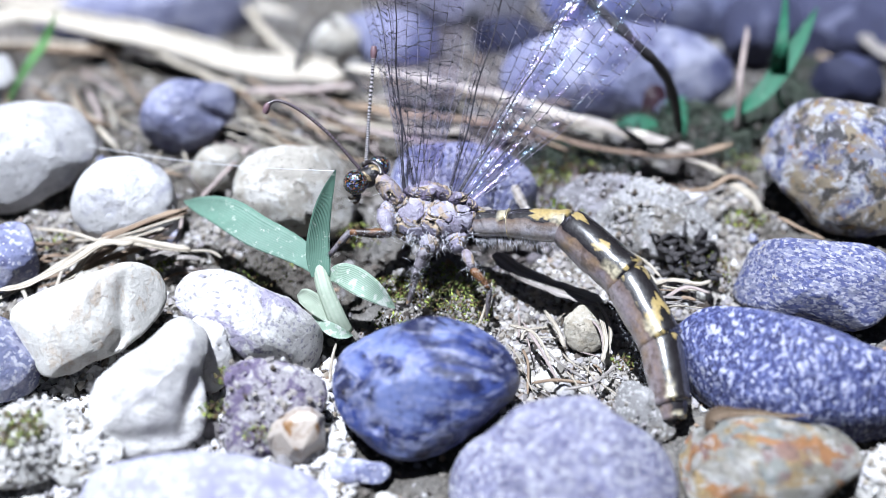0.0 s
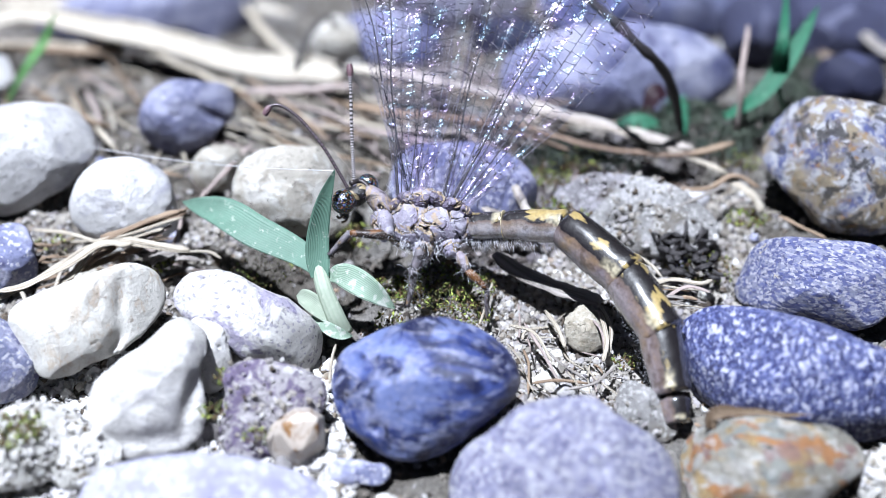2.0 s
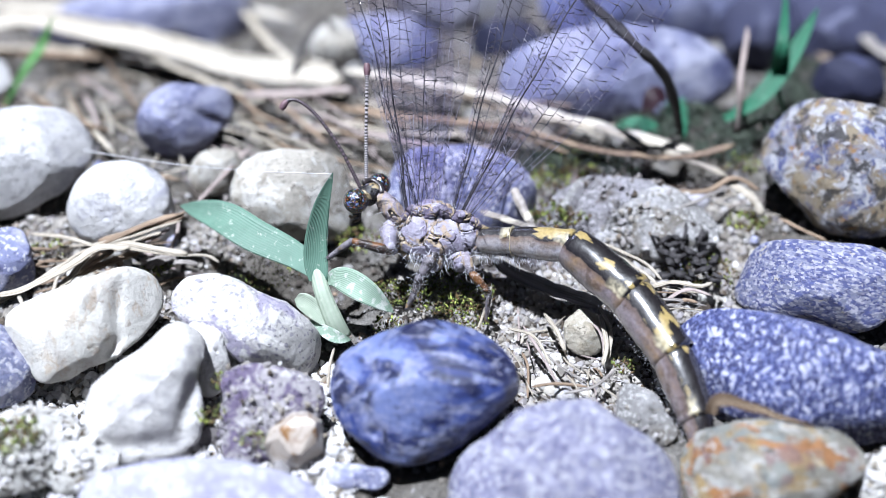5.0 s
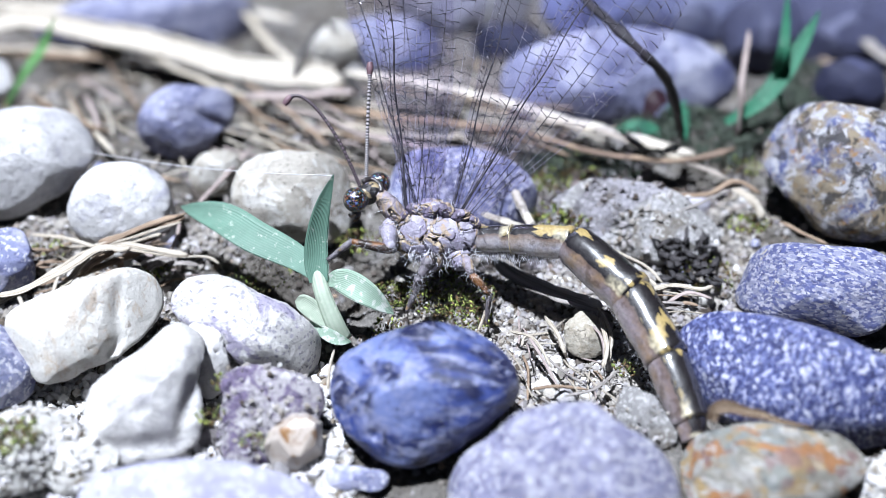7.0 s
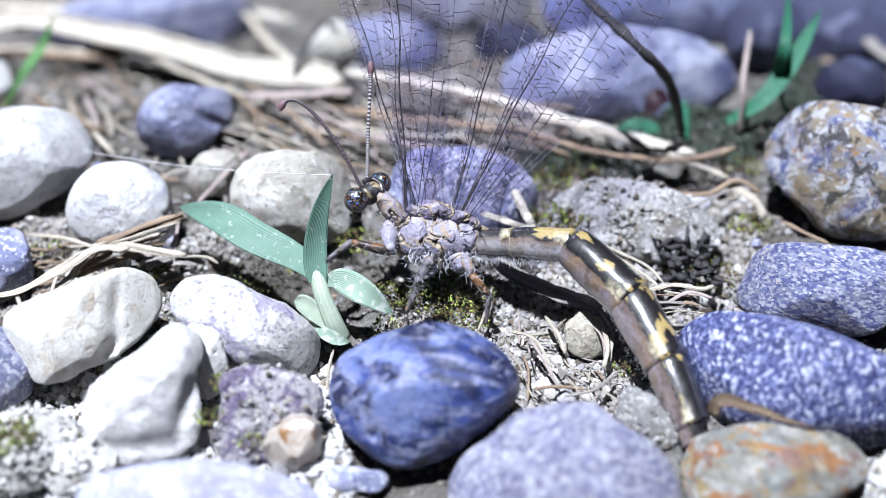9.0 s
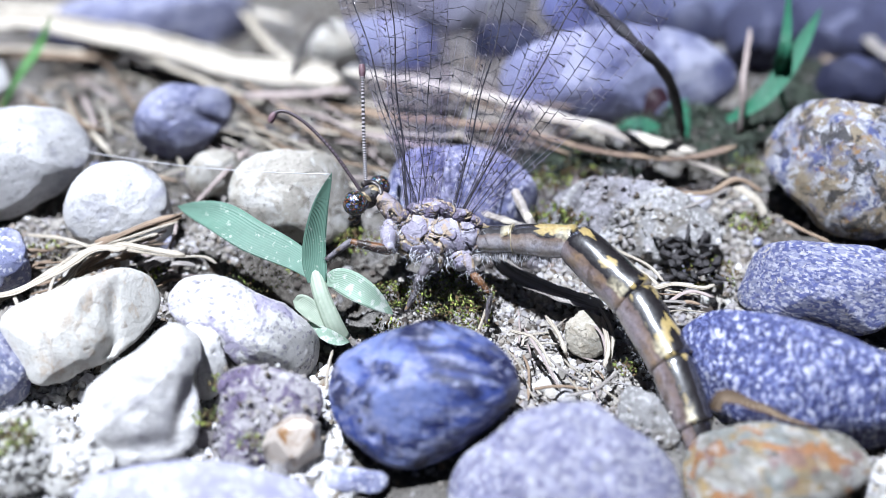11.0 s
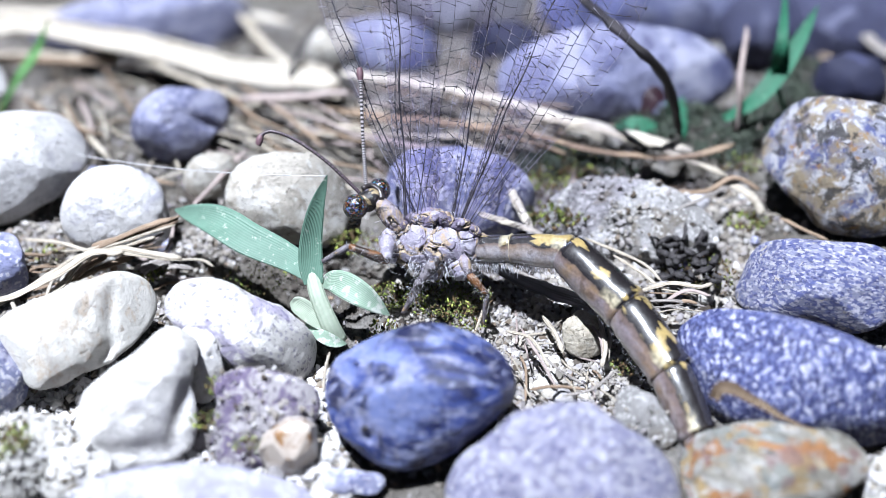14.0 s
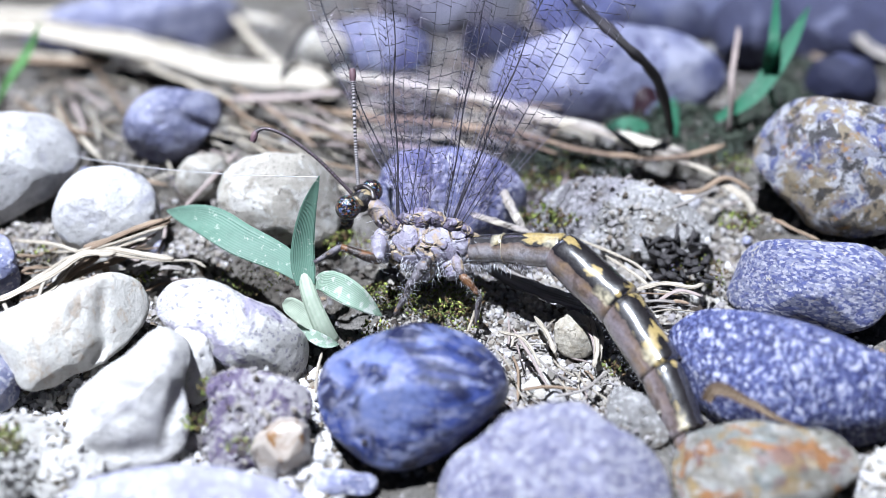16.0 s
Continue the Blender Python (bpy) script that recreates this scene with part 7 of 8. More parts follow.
MITE_ROWS = [
    (0.0, pose(-0.006439, -0.020705, 0.003915, 27.87, -59.11, -0.00)),
    (1.5, pose(-0.006257, -0.020910, 0.004006, 28.47, -57.77, -0.00)),
    (3.5, pose(-0.005883, -0.021234, 0.004260, 29.09, -56.44, -0.00)),
    (7.0, pose(-0.005446, -0.021936, 0.004184, 31.13, -56.15, -0.00)),
    (9.0, pose(-0.005268, -0.022428, 0.003907, 32.32, -55.50, -0.00)),
    (12.5, pose(-0.004908, -0.022826, 0.003979, 33.32, -54.61, -0.00)),
    (14.5, pose(-0.004517, -0.023223, 0.003832, 63.16, -24.69, -0.00)),
    (16.0, pose(-0.004182, -0.023549, 0.003267, 63.73, -24.07, -0.00)),
]


# ---------------------------------------------------------------- the antlion
def abdomen_mat(name, back, pale):
    """Dark glossy back with yellow blotches, grey-brown flanks, pale belly: by the segment's own axes (y is its back)."""
    n = Nodes(name)
    sep = n.add("ShaderNodeSeparateXYZ")
    n.link(n.space, sep.inputs[0])
    wob = n.add("ShaderNodeMath")
    wob.operation = "MULTIPLY_ADD"
    n.link(n.noise(0.8, 3, 0.6), wob.inputs[0])
    wob.inputs[1].default_value = 0.0009
    n.link(sep.outputs["Y"], wob.inputs[2])
    up = n.add("ShaderNodeMapRange")
    n.link(wob.outputs[0], up.inputs[0])
    up.inputs["From Min"].default_value, up.inputs["From Max"].default_value = -0.0014, 0.0024
    c = n.ramp(up.outputs[0], (0.0, (0.62, 0.58, 0.60)), (back - 0.30, tuple(0.36 * pale * v for v in (1.0, 0.87 + 0.1 * (pale > 1), 0.92 + 0.1 * (pale > 1)))), (back - 0.12, tuple(0.25 * pale * v for v in (1.0, 0.80 + 0.14 * (pale > 1), 0.82 + 0.16 * (pale > 1)))), (back - 0.04, (0.17, 0.125, 0.11)), (back, (0.018, 0.015, 0.018)), (1.0, (0.018, 0.015, 0.015)))
    n.shifted()
    flank = n.ramp(n.noise(0.30, 4, 0.6), (0.46, 0.0), (0.58, 0.8))
    lower = n.ramp(up.outputs[0], (0.10, 0.0), (0.25, 1.0 / pale), (back - 0.06, 1.0 / pale), (back, 0.0))
    c = n.mix(n.mix(1.0, flank, lower, "MULTIPLY"), c, (0.30, 0.20, 0.11))
    n.moved(1)
    blot = n.ramp(n.noise(0.54, 3, 0.55, 0.0, (0.7, 1.4, 1.4)), (0.54, 0.0), (0.58, 1.0))
    side = n.ramp(up.outputs[0], (back, 0.0), (back + 0.06, 1.0))
    c = n.mix(n.mix(1.0, blot, side, "MULTIPLY"), c, (0.50, 0.38, 0.15))
    gen = n.add("ShaderNodeSeparateXYZ")
    n.link(n.add("ShaderNodeTexCoord").outputs["Generated"], gen.inputs[0])
    tail = n.ramp(gen.outputs["X"], (0.70, 0.0), (0.82, 0.9), (0.95, 0.9), (0.98, 0.0))
    patch = n.ramp(up.outputs[0], (back - 0.10, 0.0), (back - 0.05, 1.0), (back + 0.10, 1.0), (back + 0.18, 0.0))
    n.moved(2)
    ragged = n.ramp(n.noise(0.5, 3, 0.6), (0.42, 0.0), (0.52, 1.0))
    c = n.mix(n.mix(1.0, n.mix(1.0, tail, patch, "MULTIPLY"), ragged, "MULTIPLY"), c, (0.60, 0.54, 0.38))
    low = n.ramp(n.noise(0.9, 4, 0.65), (0.54, 0.0), (0.62, 0.7))
    c = n.mix(n.mix(1.0, low, lower, "MULTIPLY"), c, (0.10, 0.065, 0.045))
    c = n.mix(0.6, c, n.ramp(n.noise(4.0, 6, 0.7), (0.35, 0.4), (0.60, 1.0)), "MULTIPLY")
    n.bump(n.noise(0.8, 4), 0.10)
    n.bump(n.noise(2.5, 4), 0.03)
    return n.done(c, 0.45, 0.25, Coat_Weight=1.0, Coat_Roughness=0.13, Coat_IOR=2.0)


ABDOMEN = abdomen_mat("antlion_abdomen", 0.53, 1.0)
FORE_ABDOMEN = abdomen_mat("antlion_fore_abdomen", 0.64, 1.6)
RING = plain_mat("pale_yellow_cuticle", (0.55, 0.45, 0.24), (0.66, 0.60, 0.44), 1.5, 0.4)
DUSTY = rock_mat("dusty_violet_cuticle", (0.43, 0.40, 0.51), (((0.30, 0.26, 0.38), "cloud", 0.7, 0.52, 0.62, 0.8, ROUND), ((0.66, 0.64, 0.76), "cloud", 1.0, 0.52, 0.60, 0.8, ROUND), ((0.42, 0.31, 0.18), "cloud", 0.7, 0.54, 0.60, 0.85, ROUND), ((0.06, 0.04, 0.05), "cloud", 1.6, 0.61, 0.66, 0.85, ROUND)), 0.5, 0.10, 0.5, 0.5)
DUSKY = rock_mat("dusky_violet_cuticle", (0.16, 0.13, 0.21), (((0.36, 0.33, 0.44), "cloud", 1.1, 0.50, 0.58, 0.8, ROUND), ((0.34, 0.25, 0.14), "cloud", 0.9, 0.56, 0.61, 0.8, ROUND), ((0.02, 0.016, 0.02), "cloud", 1.4, 0.54, 0.60, 0.9, ROUND)), 0.5, 0.14, 0.45, 0.5)
SUTURE = plain_mat("cream_suture", (0.56, 0.46, 0.30), (0.34, 0.26, 0.20), 1.8, 0.6)
TAN_CUTICLE = rock_mat("tan_lilac_cuticle", (0.40, 0.35, 0.42), (((0.48, 0.36, 0.20), "cloud", 0.6, 0.50, 0.58, 0.85, (2.0, 0.7, 1.0)), ((0.05, 0.04, 0.05), "cloud", 0.7, 0.55, 0.60, 0.9, (0.6, 1.8, 1.0))), 0.6, 0.14, 0.45, 0.5)
HEAD_CUTICLE = rock_mat("black_head_cuticle_with_tan_spots", (0.02, 0.018, 0.022), (((0.46, 0.36, 0.20), "cloud", 1.1, 0.52, 0.56, 0.9, ROUND), ((0.36, 0.34, 0.46), "cloud", 1.4, 0.58, 0.62, 0.7, ROUND)), 0.5, 0.12, 0.35, 0.5)
DARK = plain_mat("black_cuticle", (0.02, 0.018, 0.02), (0.05, 0.04, 0.04), 2.0, 0.3, 0.6)
LEG_BROWN = rock_mat("amber_brown_cuticle", (0.22, 0.10, 0.035), (((0.015, 0.012, 0.012), "cloud", 0.8, 0.50, 0.55, 0.9, ROUND), ((0.50, 0.44, 0.40), "cloud", 1.0, 0.63, 0.67, 0.7, ROUND)), 0.5, 0.08, 0.35, 0.5)
LEG_MOTTLED = rock_mat("mottled_leg_cuticle", (0.22, 0.20, 0.23), (((0.02, 0.016, 0.016), "cloud", 0.8, 0.50, 0.55, 0.9, ROUND), ((0.34, 0.22, 0.10), "cloud", 1.0, 0.57, 0.62, 0.8, ROUND)), 0.5, 0.08, 0.45, 0.5)
HAIR = plain_mat("white_hair", (0.75, 0.75, 0.80), (0.62, 0.62, 0.70), 2.0, 0.5)
BLACK_HAIR = plain_mat("black_bristle", (0.03, 0.03, 0.03), (0.06, 0.05, 0.05), 2.0, 0.4)
CLUB = plain_mat("purple_brown_club", (0.14, 0.08, 0.10), (0.20, 0.12, 0.14), 2.0, 0.5)
BAND = plain_mat("pale_antenna_band", (0.58, 0.55, 0.57), (0.44, 0.41, 0.44), 2.0, 0.5)
DIM_BAND = plain_mat("purple_grey_antenna_band", (0.17, 0.13, 0.16), (0.11, 0.08, 0.10), 2.0, 0.5)


def eye_mat():
    n = Nodes("iridescent_compound_eye")
    c = n.mix(n.ramp(n.noise(1.6, 3, 0.6), (0.45, 0.0), (0.6, 1.0)), (0.004, 0.004, 0.006), (0.016, 0.006, 0.004))
    for tone, seed_scale, at in (((0.08, 0.30, 0.24), 4.1, 0.56), ((0.45, 0.12, 0.04), 5.3, 0.58), ((0.60, 0.42, 0.10), 6.4, 0.60), ((0.14, 0.18, 0.55), 3.7, 0.56), ((0.55, 0.55, 0.60), 7.5, 0.61)):
        c = n.mix(n.ramp(n.noise(seed_scale, 4, 0.7), (at, 0.0), (at + 0.06, 0.8)), c, tone)
    n.bump(n.cells(14.0), 0.02)
    film = n.add("ShaderNodeMapRange")
    n.link(n.noise(2.2, 3, 0.6), film.inputs[0])
    film.inputs["From Min"].default_value, film.inputs["From Max"].default_value = 0.3, 0.7
    film.inputs["To Min"].default_value, film.inputs["To Max"].default_value = 200.0, 900.0
    n.link(film.outputs[0], n.bsdf.inputs["Thin Film Thickness"])
    return n.done(c, 0.15, 1.0, Thin_Film_IOR=1.8, Coat_Weight=0.5, Coat_Roughness=0.04)


EYE = eye_mat()


def membrane_mat():
    """Clear wing skin: mostly lets light through, with a faint coloured gloss."""
    n = Nodes("clear_wing_membrane")
    b = n.bsdf.inputs
    n.link(n.ramp(n.noise(0.35, 2, 0.5), (0.36, (0.55, 0.50, 0.95)), (0.44, (0.48, 0.76, 0.92)), (0.50, (0.85, 0.85, 0.95)), (0.58, (0.74, 0.52, 0.88)), (0.66, (0.50, 0.50, 0.95))), b["Base Color"])
    b["Metallic"].default_value = 0.9
    b["Roughness"].default_value = 0.22
    b["Specular IOR Level"].default_value = 1.0
    b["Thin Film Thickness"].default_value, b["Thin Film IOR"].default_value = 380.0, 1.5
    n.bump(n.noise(1.3, 3, 0.6), 0.16)
    clear = n.add("ShaderNodeBsdfTransparent", Color=(0.90, 0.885, 0.95, 1))
    mixed = n.add("ShaderNodeMixShader")
    n.link(n.ramp(n.noise(0.5, 3), (0.3, 0.02), (0.7, 0.065)), mixed.inputs[0])
    n.link(clear.outputs[0], mixed.inputs[1])
    n.link(n.bsdf.outputs[0], mixed.inputs[2])
    n.link(mixed.outputs[0], n.out.inputs["Surface"])
    return n.mat


MEMBRANE = membrane_mat()
VEIN = plain_mat("dark_wing_vein", (0.014, 0.012, 0.018), (0.08, 0.075, 0.095), 1.2, 0.4)
PALE_VEIN = plain_mat("pale_wing_vein", (0.06, 0.055, 0.08), (0.34, 0.32, 0.40), 1.0, 0.4, 0.5)


def hairs(name, parent, roots, length, material, seed, radius=0.014, lean=0.5):
    """Fine bristles: roots are (place, way, count, spread), all in mm."""
    rng = random.Random(seed)
    bm = bmesh.new()
    for place, way, count, spread in roots:
        for _ in range(count):
            p = Vector(place) + Vector((rng.gauss(0, spread), rng.gauss(0, spread), rng.gauss(0, spread * 0.6)))
            d = (Vector(way) + Vector((rng.gauss(0, lean), rng.gauss(0, lean), rng.gauss(0, lean)))).normalized()
            l = length * rng.uniform(0.5, 1.2)
            side = d.cross(Vector((rng.gauss(0, 1), rng.gauss(0, 1), 1))).normalized()
            bend = side * (0.12 * l)
            add_tube(bm, [p * MM, (p + d * l * 0.5 + bend) * MM, (p + d * l) * MM], [radius * MM, radius * 0.8 * MM, radius * 0.25 * MM], 3)
    return tagged(part(name, bm, material, parent), kind="stuff")


def abdomen_segment(parent, k, length, r0, r1, ring):
    bm = bmesh.new()
    n, sides = 16, 28
    rows = []
    for i in range(n + 1):
        u = i / n
        x = -0.06 * length + 1.10 * length * u
        r = (r0 + (r1 - r0) * u) * (0.97 + 0.07 * math.sin(math.pi * u))
        if u < 0.08:
            r *= 0.72 + 0.28 * (u / 0.08)
        if u > 0.93:
            r *= 1.06
        row = []
        for j in range(sides):
            a = 2 * math.pi * j / sides
            y, z = r * math.sin(a), r * 0.86 * math.cos(a)
            if y < 0:
                y *= 0.92
            y += 0.05 * r * noise.noise(Vector((x * 1.2, a, k)))
            row.append(bm.verts.new(mmv(x, y, z)))
        rows.append(row)
    for i in range(n):
        for j in range(sides):
            fc = bm.faces.new((rows[i][j], rows[i + 1][j], rows[i + 1][(j + 1) % sides], rows[i][(j + 1) % sides]))
    bm.faces.new(rows[0])
    bm.faces.new(rows[-1][::-1])
    bmesh.ops.recalc_face_normals(bm, faces=bm.faces[:])
    seg = part("abdomen_segment", bm, FORE_ABDOMEN if k < 2 else ABDOMEN, parent, "glossy dark segment with yellow blotches and grey flank")
    if ring:
        bm = bmesh.new()
        add_ring = [mmv(length * (1.025 + 0.005 * i), 0, 0) for i in range(5)]
        add_tube(bm, add_ring, [r1 * q * MM for q in (0.95, 0.995, 1.005, 1.0, 0.96)], 28, Vector((0, 1, 0)), 1.10)
        for v in bm.verts:
            v.co.z *= 0.88
        part("segment_rim", bm, RING, seg, "narrow pale yellow rim")
    rng = [(Vector((length * (0.05 + 0.9 * i / 10), -0.88 * r0, 0.25 * r0)), (0.25, -1, 0.25), 12 if k < 2 else 9, 0.22) for i in range(11)]
    hairs("hair_fringe", seg, rng, 0.60 if k < 2 else 0.11, HAIR, 40 + k, 0.020 if k < 2 else 0.012, 0.35)
    return seg


def leg(parent, name_label, pts, radii, mats, seed):
    """A leg from hip to foot (mm, in the insect's own axes); its first joint is the part, the rest hang on it. Its origin is the foot."""
    foot = Vector(pts[-1])
    rel = [Vector(p) - foot for p in pts]
    names = ("femur", "tibia", "tarsus")
    top = None
    for i in range(len(rel) - 1):
        bm = bmesh.new()
        a, b = rel[i], rel[i + 1]
        q = [(a.lerp(b, u / 8)) * MM for u in range(9)]
        swell = [1.0, 1.15, 1.2, 1.15, 1.05, 0.95, 0.88, 0.85, 0.7]
        add_tube(bm, q, [radii[i] * s * MM for s in swell], 12, Vector((0.1, 0.2, 1)))
        add_blob(bm, a * MM, [radii[i] * MM * 0.95] * 3, segs=10, rings=8)
        ob = part("leg" if top is None else names[i], bm, mats[i], parent if top is None else top, name_label if top is None else "")
        if top is None:
            top = ob
        else:
            ob.location = (0, 0, 0)
        mid = [(a.lerp(b, u / 7), (0.1, -0.3, 0.6), 11, radii[i] * 0.45) for u in range(8)]
        hairs("bristle", ob if ob is top else top, mid, radii[i] * 1.5 + 0.22, HAIR if i < 2 else BLACK_HAIR, seed + i, 0.010, 0.7)
    top.location = foot * MM
    return top, foot * MM, rel[0] * MM


def wing(parent, length, width, seed, label, dark=(1, 4)):
    """A long net-veined wing in its own x (out along the wing) and y (across) plane, hinged at its origin."""
    rng = random.Random(seed)

    def w(u):
        return width * (0.10 + 0.90 * math.sin(min(1.0, u * 1.35 + 0.06) * math.pi / 2)) * (1 - max(0, (u - 0.55) / 0.45) ** 2.6)

    def at(u, v, lift=0.0):
        sag = 0.45 * math.sin(2.2 * u) * (1 - 4 * v * v) + 0.10 * math.sin(v * 26)
        return mmv(length * u, w(u) * v + 0.06 * length * u * u, sag * 0.5 + lift)
    bm = bmesh.new()
    nu, nv = 48, 24
    grid = [[bm.verts.new(at(i / nu, j / nv - 0.5)) for j in range(nv + 1)] for i in range(nu + 1)]
    for i in range(nu):
        for j in range(nv):
            bm.faces.new((grid[i][j], grid[i + 1][j], grid[i + 1][j + 1], grid[i][j + 1]))
    skin = part("wing", bm, MEMBRANE, parent, label)
    bm, pale = bmesh.new(), bmesh.new()
    lanes = [-0.5, -0.40, -0.28, -0.15, -0.02, 0.12, 0.25, 0.37, 0.43, 0.5]
    thick = [0.016, 0.014, 0.016, 0.022, 0.030, 0.016, 0.022, 0.058, 0.028, 0.018]
    darks = [False, False, False, dark[0], True, False, dark[1], True, True, False]
    n = 90
    for k, v in enumerate(lanes):
        pts = [at(i / n, v * (0.96 + 0.04 * math.sin(i * 0.3 + k))) for i in range(n + 1)]
        add_tube(bm if darks[k] else pale, pts, [thick[k] * (1.35 - 0.95 * (i / n) ** 0.7) * (0.75 + 0.6 * rng.random()) * MM for i in range(n + 1)], 6)
    for k in range(len(lanes) - 1):
        a, b = lanes[k], lanes[k + 1]
        step = 0.018 if k > 6 else 0.030
        u = 0.06 + rng.random() * step
        while u < 0.96:
            du = rng.uniform(-0.016, 0.016)
            target = bm if rng.random() < 0.75 else pale
            add_tube(target, [at(u, a), at(u + du * 0.6, 0.5 * (a + b)), at(u + du, b)], [q * rng.uniform(0.8, 1.3) * MM for q in (0.032, 0.018, 0.030)], 4)
            if rng.random() < 0.18:
                add_tube(bm, [at(u - 0.005, a), at(u, a), at(u + 0.005, a)], [0.02 * MM, 0.06 * MM, 0.02 * MM], 6)
            u += step * rng.uniform(0.7, 1.3)
    part("dark_vein", bm, VEIN, skin, "net of dark brown veins")
    part("pale_vein", pale, PALE_VEIN, skin, "net of pale shining veins")
    return skin


def antenna(parent, points, label, band):
    bm = bmesh.new()
    n = 46
    base = Vector(points[0])
    pts = [(p - base) * MM for p in spline(points, 2 * n)]
    radii = []
    for i in range(2 * n + 1):
        u = i / (2 * n)
        r = 0.135 - 0.015 * u + (0.14 * max(0, min(1, (u - 0.80) / 0.10)) * (1 - max(0, (u - 0.95) / 0.06) * 0.6))
        radii.append(r * MM * (1.06 if i % 2 else 0.94))
    add_tube(bm, pts, radii, 10, Vector((0, 0, 1)), 1.0, lambda i: 2 if i > 2 * n * 0.84 else (1 if (i % 2) else 0))
    ob = part("antenna", bm, [DARK, band, CLUB], parent, label)
    ob.location = base * MM
    return ob


def plated(name, at, radii, deg, cell, seed, label, parent):
    """A body part armoured with many small uneven plates and sunken seams."""
    bm = bmesh.new()
    big = max(radii) > 1.0
    bmesh.ops.create_uvsphere(bm, u_segments=110 if big else 56, v_segments=70 if big else 36, radius=1.0)
    turn = Matrix.Rotation(radians(deg), 3, "Z")
    off = Vector((seed * 4.1, seed * 2.3, seed))
    gap = {}
    for v in bm.verts:
        p = Vector((v.co.x * radii[0], v.co.y * radii[1], v.co.z * radii[2]))
        d, pts = noise.voronoi(p * (1.0 / cell) + off + 0.25 * noise.noise_vector(p * 1.1 + off))
        e = d[1] - d[0]
        gap[v] = e + 0.05 * noise.noise(p * 5)
        way = noise.noise_vector(pts[0] * 5.3)
        ridge = max(0.0, 1 - abs(e - 0.09) * 16)
        lift = noise.noise(pts[0] * 3.7) * 0.14 + 0.14 * way.dot(p * (1.0 / cell) + off - pts[0]) - 0.14 * max(0.0, 1 - e * 16) + 0.04 * ridge
        lift += 0.05 * noise.noise(p * 2.2 + off) + 0.03 * noise.noise(p * 7 + off)
        v.co = turn @ (p + v.co * lift) * MM
    for fc in bm.faces:
        e = sum(gap[v] for v in fc.verts) / len(fc.verts)
        fc.material_index = 2 if e < 0.030 else (1 if e < 0.07 + 0.14 * noise.noise(fc.calc_center_median() * 500) else 0)
    ob = part(name, bm, [DUSTY, SUTURE, DARK], parent, label)
    ob.location = mmv(*at)
    return ob


def build_antlion():
    """Its own axes: x back along the body to the tail, y up its side, z out of the flank; mm."""
    bug = tagged(new("antlion"), "grey-brown antlion with clear netted wings pressing its tail into soil", "insect")
    parts = {}

    def plate(name, at, radii, deg, mat, label="", lump=0.10, seed=0, parent=bug):
        bm = bmesh.new()
        add_blob(bm, (0, 0, 0), [r * MM for r in radii], Matrix.Rotation(radians(deg), 3, "Z"), 24, 16, lump, seed)
        ob = part(name, bm, mat, parent, label)
        ob.location = mmv(*at)
        return ob
    for name, at, radii, deg, cell, s, label in (
            ("mesothorax", (-0.9, -0.1, 0.0), (2.35, 2.2, 2.0), -15, 1.75, 1, "dusty violet-grey thorax with cream seams"),
            ("metathorax", (1.55, -0.2, 0.0), (2.0, 1.85, 1.8), -10, 1.6, 2, "dusty violet-grey rear thorax"),
            ("scutum", (-0.1, 1.55, -0.1), (1.55, 0.85, 1.5), -8, 1.2, 3, "violet-grey back plate"),
            ("pleuron", (0.45, -0.55, 0.35), (2.3, 1.65, 1.75), -4, 1.3, 11, "violet-grey side plates with cream seams"),
            ("pleuron", (3.0, -0.45, 0.0), (1.15, 1.15, 1.05), 0, 0.9, 12, "violet-grey plates at the waist"),
            ("coxa", (-3.25, -0.3, 1.0), (0.62, 1.25, 0.7), 12, 0.9, 4, "pale hairy hip"),
            ("coxa", (-0.2, -2.05, 1.0), (0.75, 0.9, 0.8), 0, 0.9, 5, "pale hairy hip"),
            ("coxa", (1.7, -1.95, 0.9), (0.80, 0.9, 0.8), 10, 0.9, 6, "pale hairy hip")):
        plated(name, at, radii, deg, cell, s, label, bug)
    for k, (at, radii, deg) in enumerate((((-2.3, 1.1, 1.0), (0.75, 0.45, 0.6), 35), ((-1.3, 1.5, 1.2), (0.8, 0.5, 0.6), -20), ((-0.3, 1.35, 1.45), (0.7, 0.4, 0.5), 30),
                                          ((0.8, 1.5, 1.1), (0.8, 0.5, 0.6), -25), ((1.8, 1.1, 1.25), (0.75, 0.45, 0.5), 15), ((2.7, 0.75, 0.9), (0.7, 0.5, 0.5), -30))):
        ob = plated("wing_root", at, radii, deg, 0.55, 30 + k, "dusky knotted wing root", bug)
        ob.data.materials[0] = DUSKY
    parts["pronotum"] = plated("pronotum", (-3.15, 1.6, 0.55), (1.75, 0.78, 1.0), -52, 3.6, 20, "tan-grey neck shield with a dark stripe", bug)
    parts["pronotum"].data.materials[0] = TAN_CUTICLE
    hairs("thorax_hair", bug, [((-1.4, -1.4, 1.2), (-0.2, -1, 0.4), 60, 0.35), ((-0.2, -1.5, 1.5), (0, -1, 0.5), 80, 0.4), ((1.2, -1.7, 1.3), (0.2, -1, 0.4), 90, 0.45),
                               ((2.2, -1.5, 1.0), (0.3, -1, 0.3), 60, 0.4), ((-2.6, 0.2, 1.2), (-0.6, -0.6, 0.4), 40, 0.4), ((-0.5, -0.2, 1.9), (-0.1, 0.0, 1), 90, 1.3), ((0.4, 1.9, 0.2), (0, 1, 0.3), 24, 1.0)], 0.75, HAIR, 7, 0.024)
    # head: the origin is the near eye
    bm = bmesh.new()
